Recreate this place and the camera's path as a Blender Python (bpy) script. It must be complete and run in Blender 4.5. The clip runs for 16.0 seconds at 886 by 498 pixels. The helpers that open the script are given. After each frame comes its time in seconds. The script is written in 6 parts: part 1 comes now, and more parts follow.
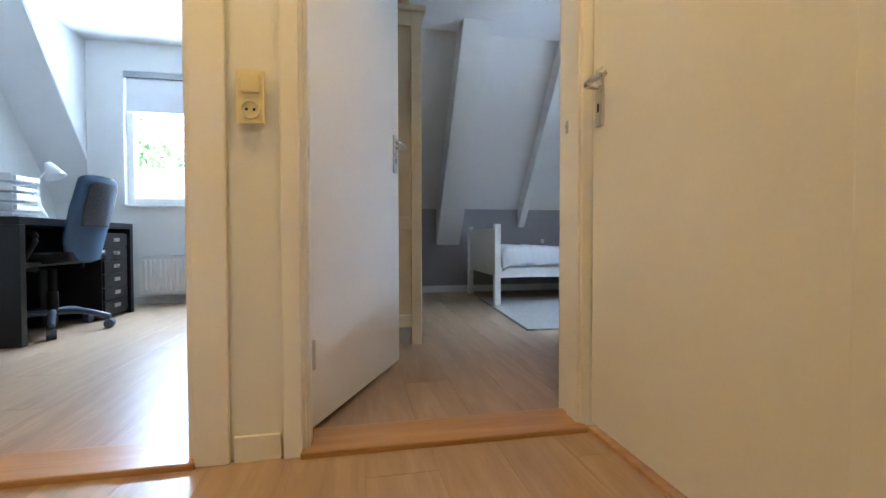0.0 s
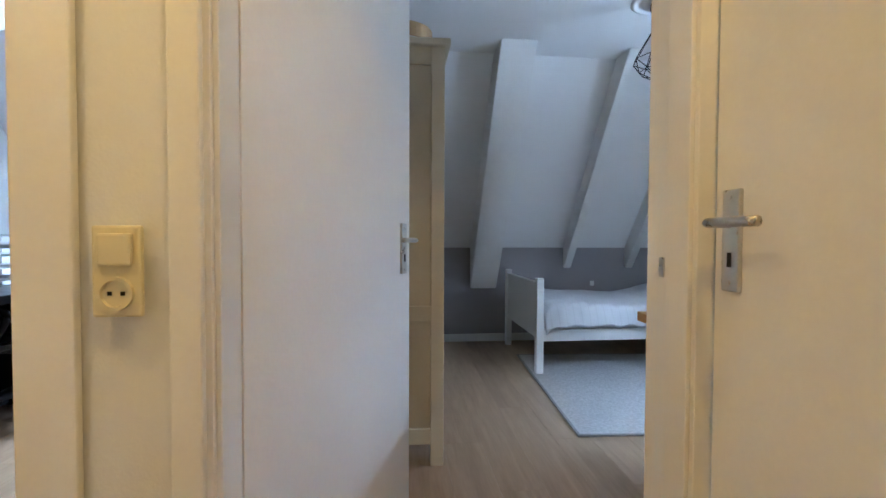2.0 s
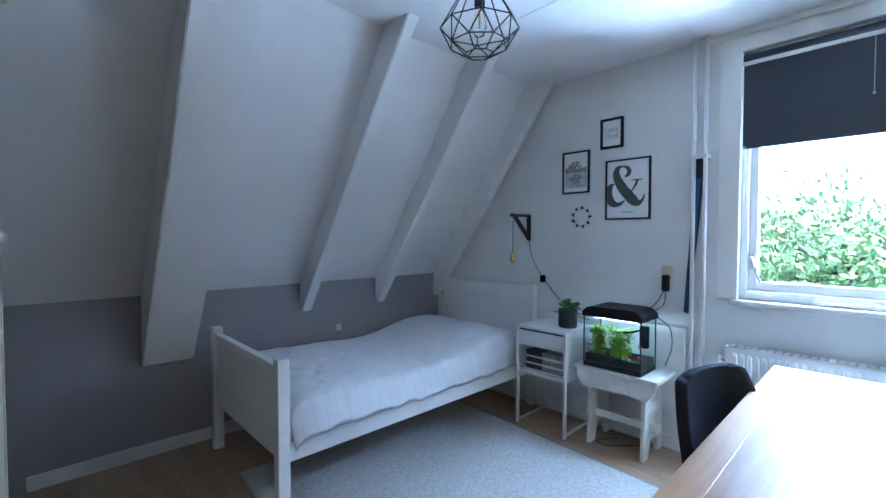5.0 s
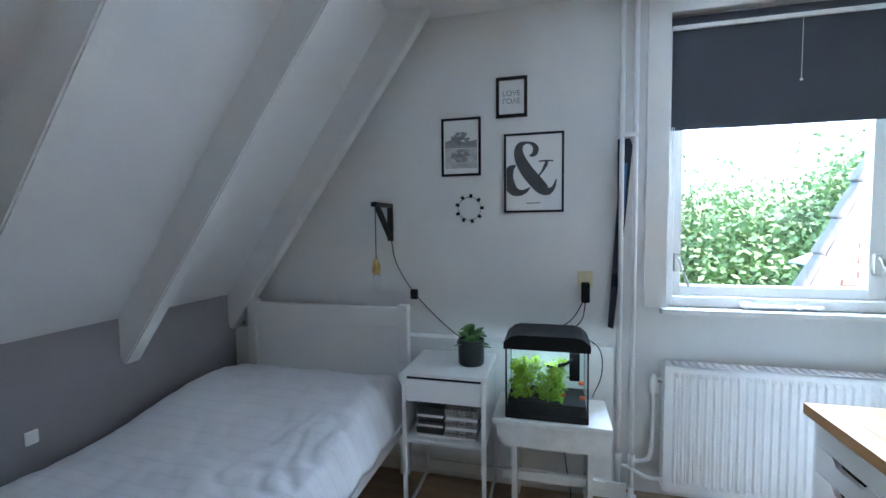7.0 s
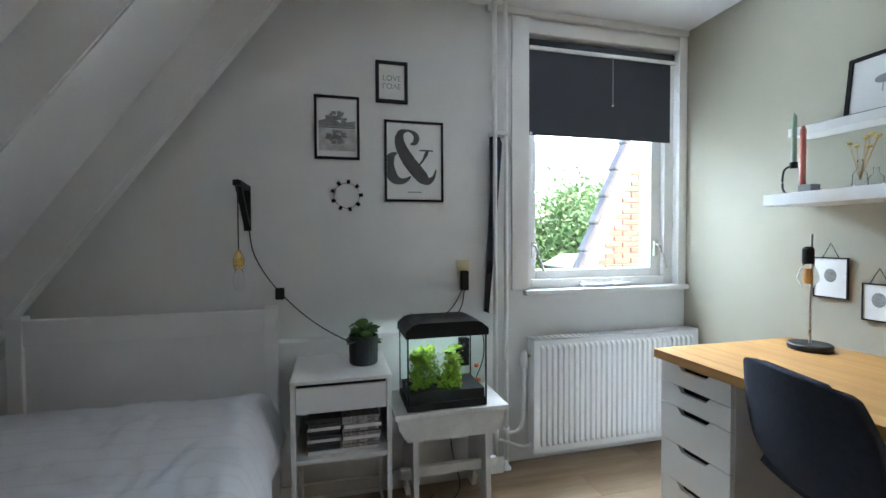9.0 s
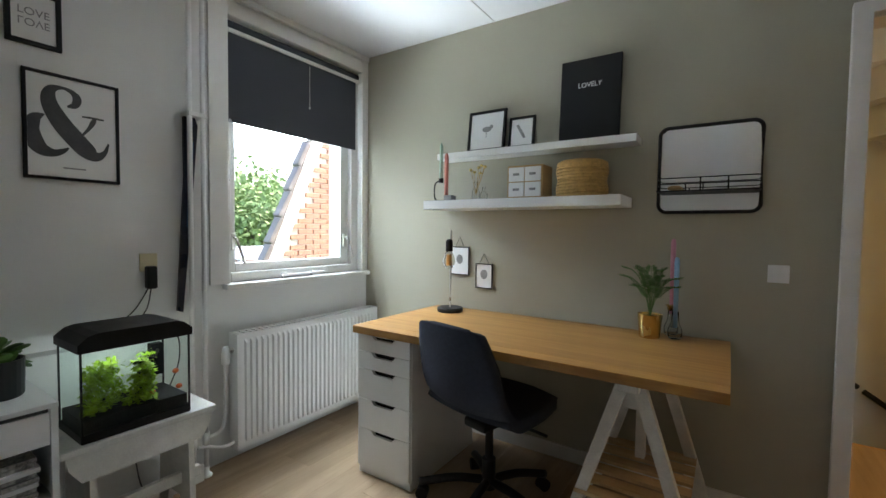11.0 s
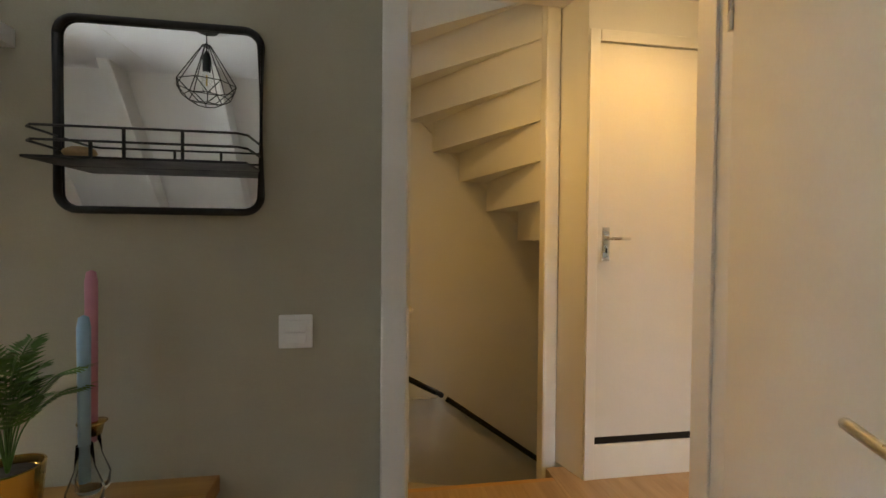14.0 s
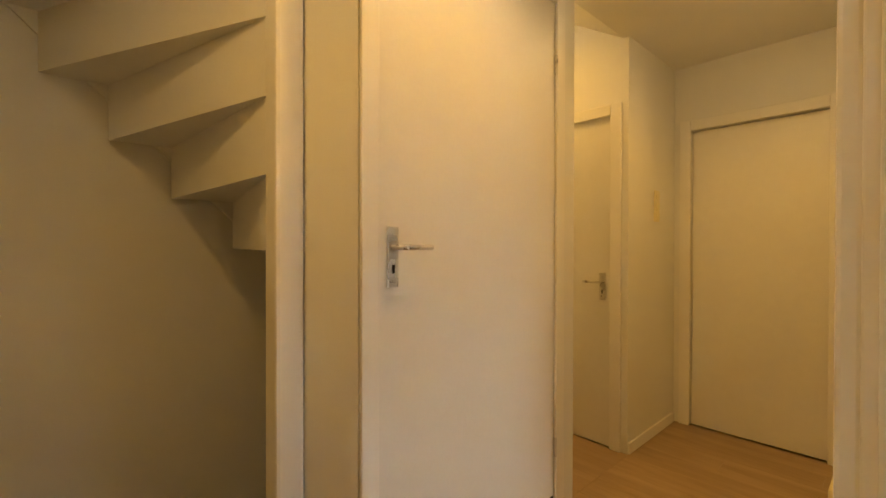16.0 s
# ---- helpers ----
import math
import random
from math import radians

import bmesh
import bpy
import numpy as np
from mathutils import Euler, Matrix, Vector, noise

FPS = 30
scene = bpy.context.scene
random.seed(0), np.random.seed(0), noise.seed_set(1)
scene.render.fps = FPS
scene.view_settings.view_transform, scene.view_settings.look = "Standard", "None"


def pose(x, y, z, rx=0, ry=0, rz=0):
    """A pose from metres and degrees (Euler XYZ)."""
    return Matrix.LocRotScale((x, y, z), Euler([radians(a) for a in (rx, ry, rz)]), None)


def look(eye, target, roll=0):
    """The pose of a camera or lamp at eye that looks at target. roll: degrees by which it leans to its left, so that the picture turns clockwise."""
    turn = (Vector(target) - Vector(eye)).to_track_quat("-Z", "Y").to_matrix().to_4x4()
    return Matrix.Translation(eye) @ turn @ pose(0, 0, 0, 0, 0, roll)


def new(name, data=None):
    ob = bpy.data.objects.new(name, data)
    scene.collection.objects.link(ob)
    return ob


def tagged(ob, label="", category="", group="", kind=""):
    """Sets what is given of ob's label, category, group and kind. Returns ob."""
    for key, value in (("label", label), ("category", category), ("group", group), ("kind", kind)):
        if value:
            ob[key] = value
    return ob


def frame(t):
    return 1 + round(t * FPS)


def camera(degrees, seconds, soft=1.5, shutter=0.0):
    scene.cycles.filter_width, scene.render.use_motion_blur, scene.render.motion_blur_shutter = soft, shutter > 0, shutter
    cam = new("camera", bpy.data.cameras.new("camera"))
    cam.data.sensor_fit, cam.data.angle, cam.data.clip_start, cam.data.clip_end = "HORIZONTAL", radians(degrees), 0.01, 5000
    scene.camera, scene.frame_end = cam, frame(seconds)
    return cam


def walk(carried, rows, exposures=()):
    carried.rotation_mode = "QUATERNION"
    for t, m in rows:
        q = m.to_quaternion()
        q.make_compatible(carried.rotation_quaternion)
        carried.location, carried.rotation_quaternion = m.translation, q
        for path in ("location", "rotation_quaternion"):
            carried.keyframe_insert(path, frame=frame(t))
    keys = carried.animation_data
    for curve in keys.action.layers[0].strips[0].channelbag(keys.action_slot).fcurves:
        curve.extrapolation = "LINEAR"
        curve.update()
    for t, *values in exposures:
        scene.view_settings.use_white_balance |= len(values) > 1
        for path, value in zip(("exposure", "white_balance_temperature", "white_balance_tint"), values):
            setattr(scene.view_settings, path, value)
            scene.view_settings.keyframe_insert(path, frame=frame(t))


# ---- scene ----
cam = camera(91.6, 16.0)
PATH = [
    (0, (-0.021, 0.028, 0.608), (0.364, 1.99, 0.559), -0.1),
    (0.5, (0.037, 0.132, 0.689), (0.288, 2.115, 0.641), -0.0),
    (1, (0.086, 0.247, 0.8), (0.284, 2.236, 0.748), 0.2),
    (1.5, (0.133, 0.375, 0.909), (0.328, 2.365, 0.86), 0.2),
    (2, (0.133, 0.546, 1.039), (0.336, 2.535, 0.986), 0.2),
    (2.5, (0.142, 0.706, 1.155), (0.461, 2.679, 1.1), 0.1),
    (3, (0.148, 0.895, 1.25), (0.655, 2.829, 1.203), 0.6),
    (3.5, (0.171, 1.133, 1.242), (0.861, 3.01, 1.219), 1.0),
    (4, (0.208, 1.342, 1.253), (1.189, 3.084, 1.222), 1.1),
    (4.2, (0.236, 1.423, 1.242), (1.314, 3.107, 1.217), 1.1),
    (6.3, (0.742, 2.603, 1.368), (2.522, 3.509, 1.249), -0.7),
    (6.5, (0.807, 2.717, 1.347), (2.642, 3.505, 1.244), -0.5),
    (7, (0.998, 2.944, 1.341), (2.932, 3.441, 1.225), -0.6),
    (7.5, (1.091, 3.123, 1.296), (3.073, 3.378, 1.203), -0.5),
    (8, (1.114, 3.29, 1.251), (3.113, 3.284, 1.169), -0.5),
    (8.2, (1.124, 3.304, 1.23), (3.121, 3.231, 1.159), -0.5),
    (10.3, (1.072, 3.693, 1.208), (2.54, 2.337, 1.125), 0.4),
    (10.5, (1.073, 3.694, 1.217), (2.441, 2.237, 1.128), 0.5),
    (11, (1.086, 3.658, 1.216), (2.194, 1.995, 1.133), 0.7),
    (11.5, (1.071, 3.598, 1.215), (1.925, 1.791, 1.134), 0.8),
    (12, (1.028, 3.482, 1.235), (1.57, 1.559, 1.152), 0.9),
    (12.5, (0.972, 3.295, 1.251), (1.245, 1.315, 1.176), 1.0),
    (13, (0.888, 3.018, 1.267), (0.945, 1.02, 1.197), 1.1),
    (13.5, (0.807, 2.73, 1.269), (0.692, 0.734, 1.21), 1.0),
    (14, (0.742, 2.393, 1.259), (0.432, 0.418, 1.219), 0.5),
    (14.5, (0.674, 2.07, 1.262), (0.189, 0.13, 1.227), 0.6),
    (15, (0.622, 1.733, 1.251), (-0.166, -0.106, 1.247), 0.5),
    (15.5, (0.466, 1.512, 1.266), (-0.576, -0.195, 1.26), 0.4),
    (16, (0.283, 1.3, 1.28), (-1.076, -0.168, 1.265), 0.1),
]
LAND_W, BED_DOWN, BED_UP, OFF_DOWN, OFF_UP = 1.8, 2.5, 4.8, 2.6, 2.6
EXPO = [(0, 4.15, 5500, 10), (2.5, 4.0, 5150, 10), (4.2, 4.0, 4850, 10), (7, 4.05, 5500, 10), (8.2, 3.95, 6000, 10), (10.5, 3.4, 6800, 10), (12.5, 3.3, 7300, 12), (14, 3.55, 7900, 12), (16, 3.45, 8700, 12)]
walk(cam, [(t, look(eye, target, roll)) for t, eye, target, roll in PATH],
     exposures=EXPO)

# ---- world and light ----
world = bpy.data.worlds.new("world")
scene.world = world
world.use_nodes = True
wn = world.node_tree
sky = wn.nodes.new("ShaderNodeTexSky")
sky.sky_type = 'NISHITA'
sky.sun_disc = False
sky.sun_elevation = radians(48)
sky.sun_rotation = radians(200)
sky.air_density = 1.0
sky.dust_density = 3.0
wn.links.new(sky.outputs[0], wn.nodes["Background"].inputs[0])
wn.nodes["Background"].inputs[1].default_value = 0.15

sun = new("sun", bpy.data.lights.new("sun", 'SUN'))
sun.data.energy = 0.7
sun.data.angle = radians(12)
sun.data.color = (1.0, 0.96, 0.9)
sun.matrix_world = look((-6, -14, 18), (0, 0, 0))


DAY = (0.72, 0.86, 1.0)


def sky_lamp(name, eye, target, sx, sy, watts):
    """Added area lamp standing in for sky or ground light entering a window's opening."""
    ob = new(name, bpy.data.lights.new(name, 'AREA'))
    ob.data.shape, ob.data.size, ob.data.size_y = 'RECTANGLE', sx, sy
    ob.data.energy, ob.data.color, ob.data.spread = watts, DAY, radians(100)
    ob.matrix_world = look(eye, target)


sky_lamp("window_skylight", (3.68, 1.94, 2.06), (2.68, 2.16, 1.06), 0.80, 0.5, BED_DOWN)
sky_lamp("window_groundlight", (4.02, 1.94, 0.62), (3.02, 2.42, 1.22), 0.80, 0.5, BED_UP)
sky_lamp("office_skylight", (-1.55, 4.85, 1.75), (-1.65, 3.85, 0.4), 1.0, 0.5, OFF_DOWN)
sky_lamp("office_groundlight", (-1.55, 4.85, 1.15), (-1.65, 3.85, 2.5), 1.0, 0.5, OFF_UP)

WARM = (1.0, 0.55, 0.10)


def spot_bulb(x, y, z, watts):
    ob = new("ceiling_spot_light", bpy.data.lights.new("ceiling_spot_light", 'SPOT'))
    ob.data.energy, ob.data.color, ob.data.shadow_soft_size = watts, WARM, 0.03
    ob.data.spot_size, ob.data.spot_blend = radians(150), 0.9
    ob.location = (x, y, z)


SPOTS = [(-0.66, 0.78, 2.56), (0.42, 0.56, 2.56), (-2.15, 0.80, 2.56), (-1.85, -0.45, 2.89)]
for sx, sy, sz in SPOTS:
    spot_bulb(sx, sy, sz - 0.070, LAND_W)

# ---- materials ----


def mat(name, colour, rough=0.6, metal=0.0, vary=0.06, scale=6.0, bump=0.02, fine=120.0, spec=0.5):
    m = bpy.data.materials.new(name)
    m.use_nodes = True
    n, l = m.node_tree.nodes, m.node_tree.links
    b = n["Principled BSDF"]
    b.inputs["Roughness"].default_value = rough
    b.inputs["Metallic"].default_value = metal
    b.inputs["Specular IOR Level"].default_value = spec
    tc = n.new("ShaderNodeTexCoord")
    big, small = n.new("ShaderNodeTexNoise"), n.new("ShaderNodeTexNoise")
    big.inputs["Scale"].default_value, small.inputs["Scale"].default_value = scale, fine
    big.inputs["Detail"].default_value = 4
    l.new(tc.outputs["Object"], big.inputs["Vector"])
    l.new(tc.outputs["Object"], small.inputs["Vector"])
    add = n.new("ShaderNodeMath")
    add.operation = 'ADD'
    l.new(big.outputs["Fac"], add.inputs[0])
    half = n.new("ShaderNodeMath")
    half.operation = 'MULTIPLY'
    half.inputs[1].default_value = 0.5
    l.new(small.outputs["Fac"], half.inputs[0])
    l.new(half.outputs[0], add.inputs[1])
    mr = n.new("ShaderNodeMapRange")
    mr.inputs["From Min"].default_value, mr.inputs["From Max"].default_value = 0.45, 1.05
    mr.inputs["To Min"].default_value, mr.inputs["To Max"].default_value = 1 - vary, 1 + vary
    l.new(add.outputs[0], mr.inputs["Value"])
    mix = n.new("ShaderNodeMixRGB")
    mix.blend_type = 'MULTIPLY'
    mix.inputs[0].default_value = 1
    mix.inputs[1].default_value = (*colour, 1)
    l.new(mr.outputs[0], mix.inputs[2])
    l.new(mix.outputs[0], b.inputs["Base Color"])
    rr = n.new("ShaderNodeMapRange")
    rr.inputs["From Min"].default_value, rr.inputs["From Max"].default_value = 0.3, 0.7
    rr.inputs["To Min"].default_value, rr.inputs["To Max"].default_value = max(rough - 0.06, 0.02), min(rough + 0.06, 1)
    l.new(big.outputs["Fac"], rr.inputs["Value"])
    l.new(rr.outputs[0], b.inputs["Roughness"])
    if bump:
        bp = n.new("ShaderNodeBump")
        bp.inputs["Strength"].default_value = bump * 5
        bp.inputs["Distance"].default_value = 0.002
        l.new(small.outputs["Fac"], bp.inputs["Height"])
        l.new(bp.outputs[0], b.inputs["Normal"])
    return m


def wood(name, dark, light, along='Y', rough=0.4, per_piece=0.12, stretch=14.0):
    m = bpy.data.materials.new(name)
    m.use_nodes = True
    n, l = m.node_tree.nodes, m.node_tree.links
    b = n["Principled BSDF"]
    b.inputs["Roughness"].default_value = rough
    tc, mp = n.new("ShaderNodeTexCoord"), n.new("ShaderNodeMapping")
    oi = n.new("ShaderNodeObjectInfo")
    geo = n.new("ShaderNodeNewGeometry")
    off = n.new("ShaderNodeVectorMath")
    off.operation = 'MULTIPLY_ADD'
    l.new(oi.outputs["Random"], off.inputs[0])
    off.inputs[1].default_value = (37, 91, 13)
    l.new(tc.outputs["Object"], off.inputs[2])
    s = {'X': (1.2, stretch, stretch), 'Y': (stretch, 1.2, stretch), 'Z': (stretch, stretch, 1.2)}[along]
    mp.inputs["Scale"].default_value = s
    l.new(off.outputs[0], mp.inputs["Vector"])
    g1, g2 = n.new("ShaderNodeTexNoise"), n.new("ShaderNodeTexNoise")
    g1.inputs["Scale"].default_value, g1.inputs["Detail"].default_value = 1.3, 6
    g1.inputs["Distortion"].default_value = 0.6
    g2.inputs["Scale"].default_value, g2.inputs["Detail"].default_value = 7, 3
    l.new(mp.outputs[0], g1.inputs["Vector"])
    l.new(mp.outputs[0], g2.inputs["Vector"])
    add = n.new("ShaderNodeMath")
    add.operation = 'MULTIPLY_ADD'
    l.new(g2.outputs["Fac"], add.inputs[0])
    add.inputs[1].default_value = 0.45
    l.new(g1.outputs["Fac"], add.inputs[2])
    ramp = n.new("ShaderNodeValToRGB")
    ramp.color_ramp.elements[0].position, ramp.color_ramp.elements[0].color = 0.5, (*dark, 1)
    ramp.color_ramp.elements[1].position, ramp.color_ramp.elements[1].color = 0.95, (*light, 1)
    l.new(add.outputs[0], ramp.inputs[0])
    mr = n.new("ShaderNodeMapRange")
    mr.inputs["To Min"].default_value, mr.inputs["To Max"].default_value = 1 - per_piece, 1 + per_piece
    rsum = n.new("ShaderNodeMath")
    rsum.operation = 'ADD'
    l.new(oi.outputs["Random"], rsum.inputs[0])
    l.new(geo.outputs["Random Per Island"], rsum.inputs[1])
    fr = n.new("ShaderNodeMath")
    fr.operation = 'FRACT'
    l.new(rsum.outputs[0], fr.inputs[0])
    l.new(fr.outputs[0], mr.inputs["Value"])
    mix = n.new("ShaderNodeMixRGB")
    mix.blend_type = 'MULTIPLY'
    mix.inputs[0].default_value = 1
    l.new(ramp.outputs[0], mix.inputs[1])
    l.new(mr.outputs[0], mix.inputs[2])
    l.new(mix.outputs[0], b.inputs["Base Color"])
    bp = n.new("ShaderNodeBump")
    bp.inputs["Strength"].default_value, bp.inputs["Distance"].default_value = 0.15, 0.001
    l.new(add.outputs[0], bp.inputs["Height"])
    l.new(bp.outputs[0], b.inputs["Normal"])
    return m


def glow(name, colour, strength):
    m = bpy.data.materials.new(name)
    m.use_nodes = True
    b = m.node_tree.nodes["Principled BSDF"]
    b.inputs["Base Color"].default_value = (*colour, 1)
    b.inputs["Emission Color"].default_value = (*colour, 1)
    b.inputs["Emission Strength"].default_value = strength
    return m


def clear(name, colour=(1, 1, 1), rough=0.0, ior=1.45):
    m = bpy.data.materials.new(name)
    m.use_nodes = True
    b = m.node_tree.nodes["Principled BSDF"]
    b.inputs["Base Color"].default_value = (*colour, 1)
    b.inputs["Roughness"].default_value = rough
    b.inputs["IOR"].default_value = ior
    b.inputs["Transmission Weight"].default_value = 1
    return m


M_WALL = mat("white_wall_paint", (0.74, 0.74, 0.72), 0.75, vary=0.03, scale=2.5, bump=0.05, fine=180)
M_CEIL = mat("white_ceiling_paint", (0.78, 0.78, 0.78), 0.8, vary=0.03, scale=2, bump=0.05, fine=150)
M_GREEN = mat("sage_grey_wall_paint", (0.41, 0.385, 0.30), 0.75, vary=0.04, scale=2.5, bump=0.05, fine=180)
M_GREY = mat("grey_wall_paint", (0.33, 0.315, 0.325), 0.75, vary=0.04, scale=3, bump=0.05, fine=180)
M_TRIM = mat("white_satin_trim", (0.78, 0.77, 0.74), 0.38, vary=0.03, scale=5, bump=0.01)
M_DOOR = mat("white_door_paint", (0.76, 0.75, 0.72), 0.42, vary=0.03, scale=3, bump=0.03, fine=90)
M_GLOSSDOOR = mat("white_gloss_door_lacquer", (0.76, 0.75, 0.72), 0.35, vary=0.03, scale=3, bump=0.004, fine=20)
M_GLOSSDOOR.node_tree.nodes["Principled BSDF"].inputs["Coat Weight"].default_value = 0.6
M_GLOSSDOOR.node_tree.nodes["Principled BSDF"].inputs["Coat Roughness"].default_value = 0.07
M_BEAM = mat("white_beam_paint", (0.78, 0.78, 0.77), 0.6, vary=0.04, scale=5, bump=0.05, fine=70)
M_FURN = mat("white_furniture_lacquer", (0.80, 0.80, 0.79), 0.35, vary=0.02, scale=4, bump=0.0)
M_WORN = mat("worn_white_paint", (0.74, 0.73, 0.69), 0.55, vary=0.12, scale=14, bump=0.05)
M_CREAM = mat("cream_wardrobe_paint", (0.66, 0.60, 0.45), 0.5, vary=0.05, scale=5, bump=0.02)
M_FLOOR = wood("oak_laminate", (0.30, 0.205, 0.125), (0.41, 0.29, 0.185), 'Y', 0.33, 0.05)
M_SILLWOOD = wood("varnished_threshold_wood", (0.32, 0.17, 0.06), (0.46, 0.27, 0.11), 'X', 0.3)
M_DESK = wood("oiled_birch_top", (0.33, 0.155, 0.038), (0.45, 0.24, 0.072), 'X', 0.42, 0.06, 20)
M_SLAT = wood("bare_pine", (0.45, 0.30, 0.15), (0.6, 0.43, 0.25), 'X', 0.55)
M_STEEL = mat("brushed_aluminium", (0.62, 0.61, 0.58), 0.3, 1.0, vary=0.05, scale=20, bump=0.01)
M_BRASS = mat("polished_brass", (0.72, 0.52, 0.20), 0.25, 1.0, vary=0.06, scale=15, bump=0.0)
M_BLACK = mat("black_satin_plastic", (0.010, 0.010, 0.011), 0.5, vary=0.1, scale=10, bump=0.0, spec=0.2)
M_BMET = mat("black_powder_coat", (0.015, 0.015, 0.016), 0.45, 0.3, vary=0.1, scale=20, bump=0.01)
M_BWOOD = mat("black_brown_veneer", (0.012, 0.011, 0.012), 0.35, vary=0.2, scale=9, bump=0.02)
M_FABRIC = mat("dark_blue_grey_fabric", (0.034, 0.038, 0.054), 0.95, vary=0.25, scale=60, bump=0.2, fine=500, spec=0.2)
M_BLUEMESH = mat("blue_chair_mesh", (0.04, 0.085, 0.17), 0.6, vary=0.15, scale=40, bump=0.05)
M_LINEN = mat("white_cotton", (0.76, 0.76, 0.78), 0.9, vary=0.03, scale=6, bump=0.12, fine=260, spec=0.2)
M_RUG = mat("grey_white_wool", (0.50, 0.49, 0.48), 1.0, vary=0.28, scale=70, bump=0.5, fine=260, spec=0.1)
M_RUGEDGE = mat("grey_rug_binding", (0.28, 0.27, 0.26), 1.0, vary=0.2, scale=60, bump=0.3, spec=0.1)
M_BLIND = mat("charcoal_blind_cloth", (0.072, 0.077, 0.090), 0.85, vary=0.06, scale=5, bump=0.08, fine=400, spec=0.2)
M_PLAST = mat("cream_switch_plastic", (0.70, 0.63, 0.40), 0.35, vary=0.03, bump=0.0)
M_WPLAST = mat("white_plastic", (0.8, 0.8, 0.79), 0.35, vary=0.02, bump=0.0)
M_PAPER = mat("print_paper", (0.80, 0.80, 0.79), 0.6, vary=0.02, bump=0.0)
M_INK = mat("dark_print_ink", (0.05, 0.05, 0.055), 0.6, vary=0.1, bump=0.0)
M_AMP = mat("brushed_grey_print", (0.075, 0.078, 0.08), 0.6, vary=0.25, scale=18, bump=0.0)
M_MIDINK = mat("grey_print_ink", (0.28, 0.28, 0.28), 0.6, vary=0.35, scale=25, bump=0.0)
M_WHITEINK = mat("white_lettering", (0.8, 0.8, 0.8), 0.6, vary=0.02, bump=0.0)
M_LEAF = mat("leaf_green", (0.075, 0.17, 0.035), 0.5, vary=0.35, scale=30, bump=0.02)
M_WEED = mat("water_plant_green", (0.32, 0.50, 0.03), 0.5, vary=0.4, scale=40, bump=0.0)
M_TREE = mat("tree_foliage", (0.15, 0.23, 0.075), 0.6, vary=0.45, scale=1.2, bump=0.0)
M_BARK = mat("bark", (0.10, 0.075, 0.05), 0.9, vary=0.3, scale=8, bump=0.3)
M_GRAVEL = mat("dark_gravel", (0.035, 0.033, 0.033), 0.8, vary=0.5, scale=90, bump=0.4, fine=300)
M_WICKER = mat("woven_straw", (0.46, 0.28, 0.09), 0.7, vary=0.25, scale=50, bump=0.2)
M_BOXWOOD = wood("light_box_wood", (0.42, 0.25, 0.09), (0.55, 0.35, 0.14), 'X', 0.5)
M_PINK = mat("coral_candle_wax", (0.62, 0.20, 0.15), 0.45, vary=0.04, bump=0.0)
M_ROSE = mat("pink_candle_wax", (0.62, 0.27, 0.37), 0.45, vary=0.04, bump=0.0)
M_BLUE = mat("light_blue_candle_wax", (0.30, 0.52, 0.72), 0.45, vary=0.04, bump=0.0)
M_MINT = mat("mint_candle_wax", (0.36, 0.52, 0.42), 0.45, vary=0.04, bump=0.0)
M_CONC = mat("grey_concrete", (0.2, 0.2, 0.2), 0.8, vary=0.15, scale=30, bump=0.1)
M_BRICK = mat("red_brick", (0.38, 0.20, 0.14), 0.85, vary=0.25, scale=9, bump=0.2, fine=90)
M_MORTAR = mat("pale_mortar", (0.5, 0.47, 0.43), 0.9, vary=0.1, bump=0.2)
M_TILE = mat("grey_roof_tile", (0.19, 0.165, 0.16), 0.7, vary=0.3, scale=8, bump=0.2)
M_GRASS = mat("grass", (0.07, 0.13, 0.03), 0.9, vary=0.4, scale=3, bump=0.2)
M_SOIL = mat("potting_soil", (0.03, 0.02, 0.015), 0.95, vary=0.3, scale=60, bump=0.3)
M_FLORAL = mat("dark_floral_cloth", (0.05, 0.04, 0.06), 0.9, vary=0.9, scale=35, bump=0.1)
M_BAMBOO = mat("bamboo_band", (0.42, 0.27, 0.12), 0.5, vary=0.15, scale=25, bump=0.05)
M_NAVY = mat("dark_navy_lacquer", (0.012, 0.018, 0.04), 0.3, vary=0.1, bump=0.0)
M_SKIBLUE = mat("blue_lacquer", (0.05, 0.16, 0.34), 0.3, vary=0.1, bump=0.0)
M_CABLE = mat("dark_cable", (0.03, 0.03, 0.032), 0.5, vary=0.05, bump=0.0)
M_OLIVE = mat("dark_grey_ceramic", (0.022, 0.028, 0.032), 0.4, vary=0.1, bump=0.01)
M_REDDOT = mat("orange_ornament", (0.7, 0.14, 0.03), 0.4, vary=0.1, bump=0.0)
M_GLASS = clear("window_glass")
M_JAR = clear("thin_jar_glass", (0.95, 0.97, 0.97), 0.02, 1.1)
M_TANK = clear("tank_glass", (0.93, 0.99, 0.97), 0.0, 1.02)
M_MIRROR = mat("mirror_silver", (0.88, 0.89, 0.9), 0.02, 1.0, vary=0.0, bump=0.0)
M_MIRROR.node_tree.nodes["Principled BSDF"].inputs["Roughness"].default_value = 0.01
for lk in list(M_MIRROR.node_tree.links):
    if lk.to_socket.name == "Roughness":
        M_MIRROR.node_tree.links.remove(lk)
M_SPOT = glow("lit_spot_lens", (1.0, 0.75, 0.42), 18)
M_TUBE = glow("tank_light", (0.80, 0.95, 1.0), 1.5)
M_AMBER = clear("amber_bulb_glass", (1.0, 0.62, 0.22), 0.02, 1.2)

# ---- building helpers ----
ORIGIN = {}


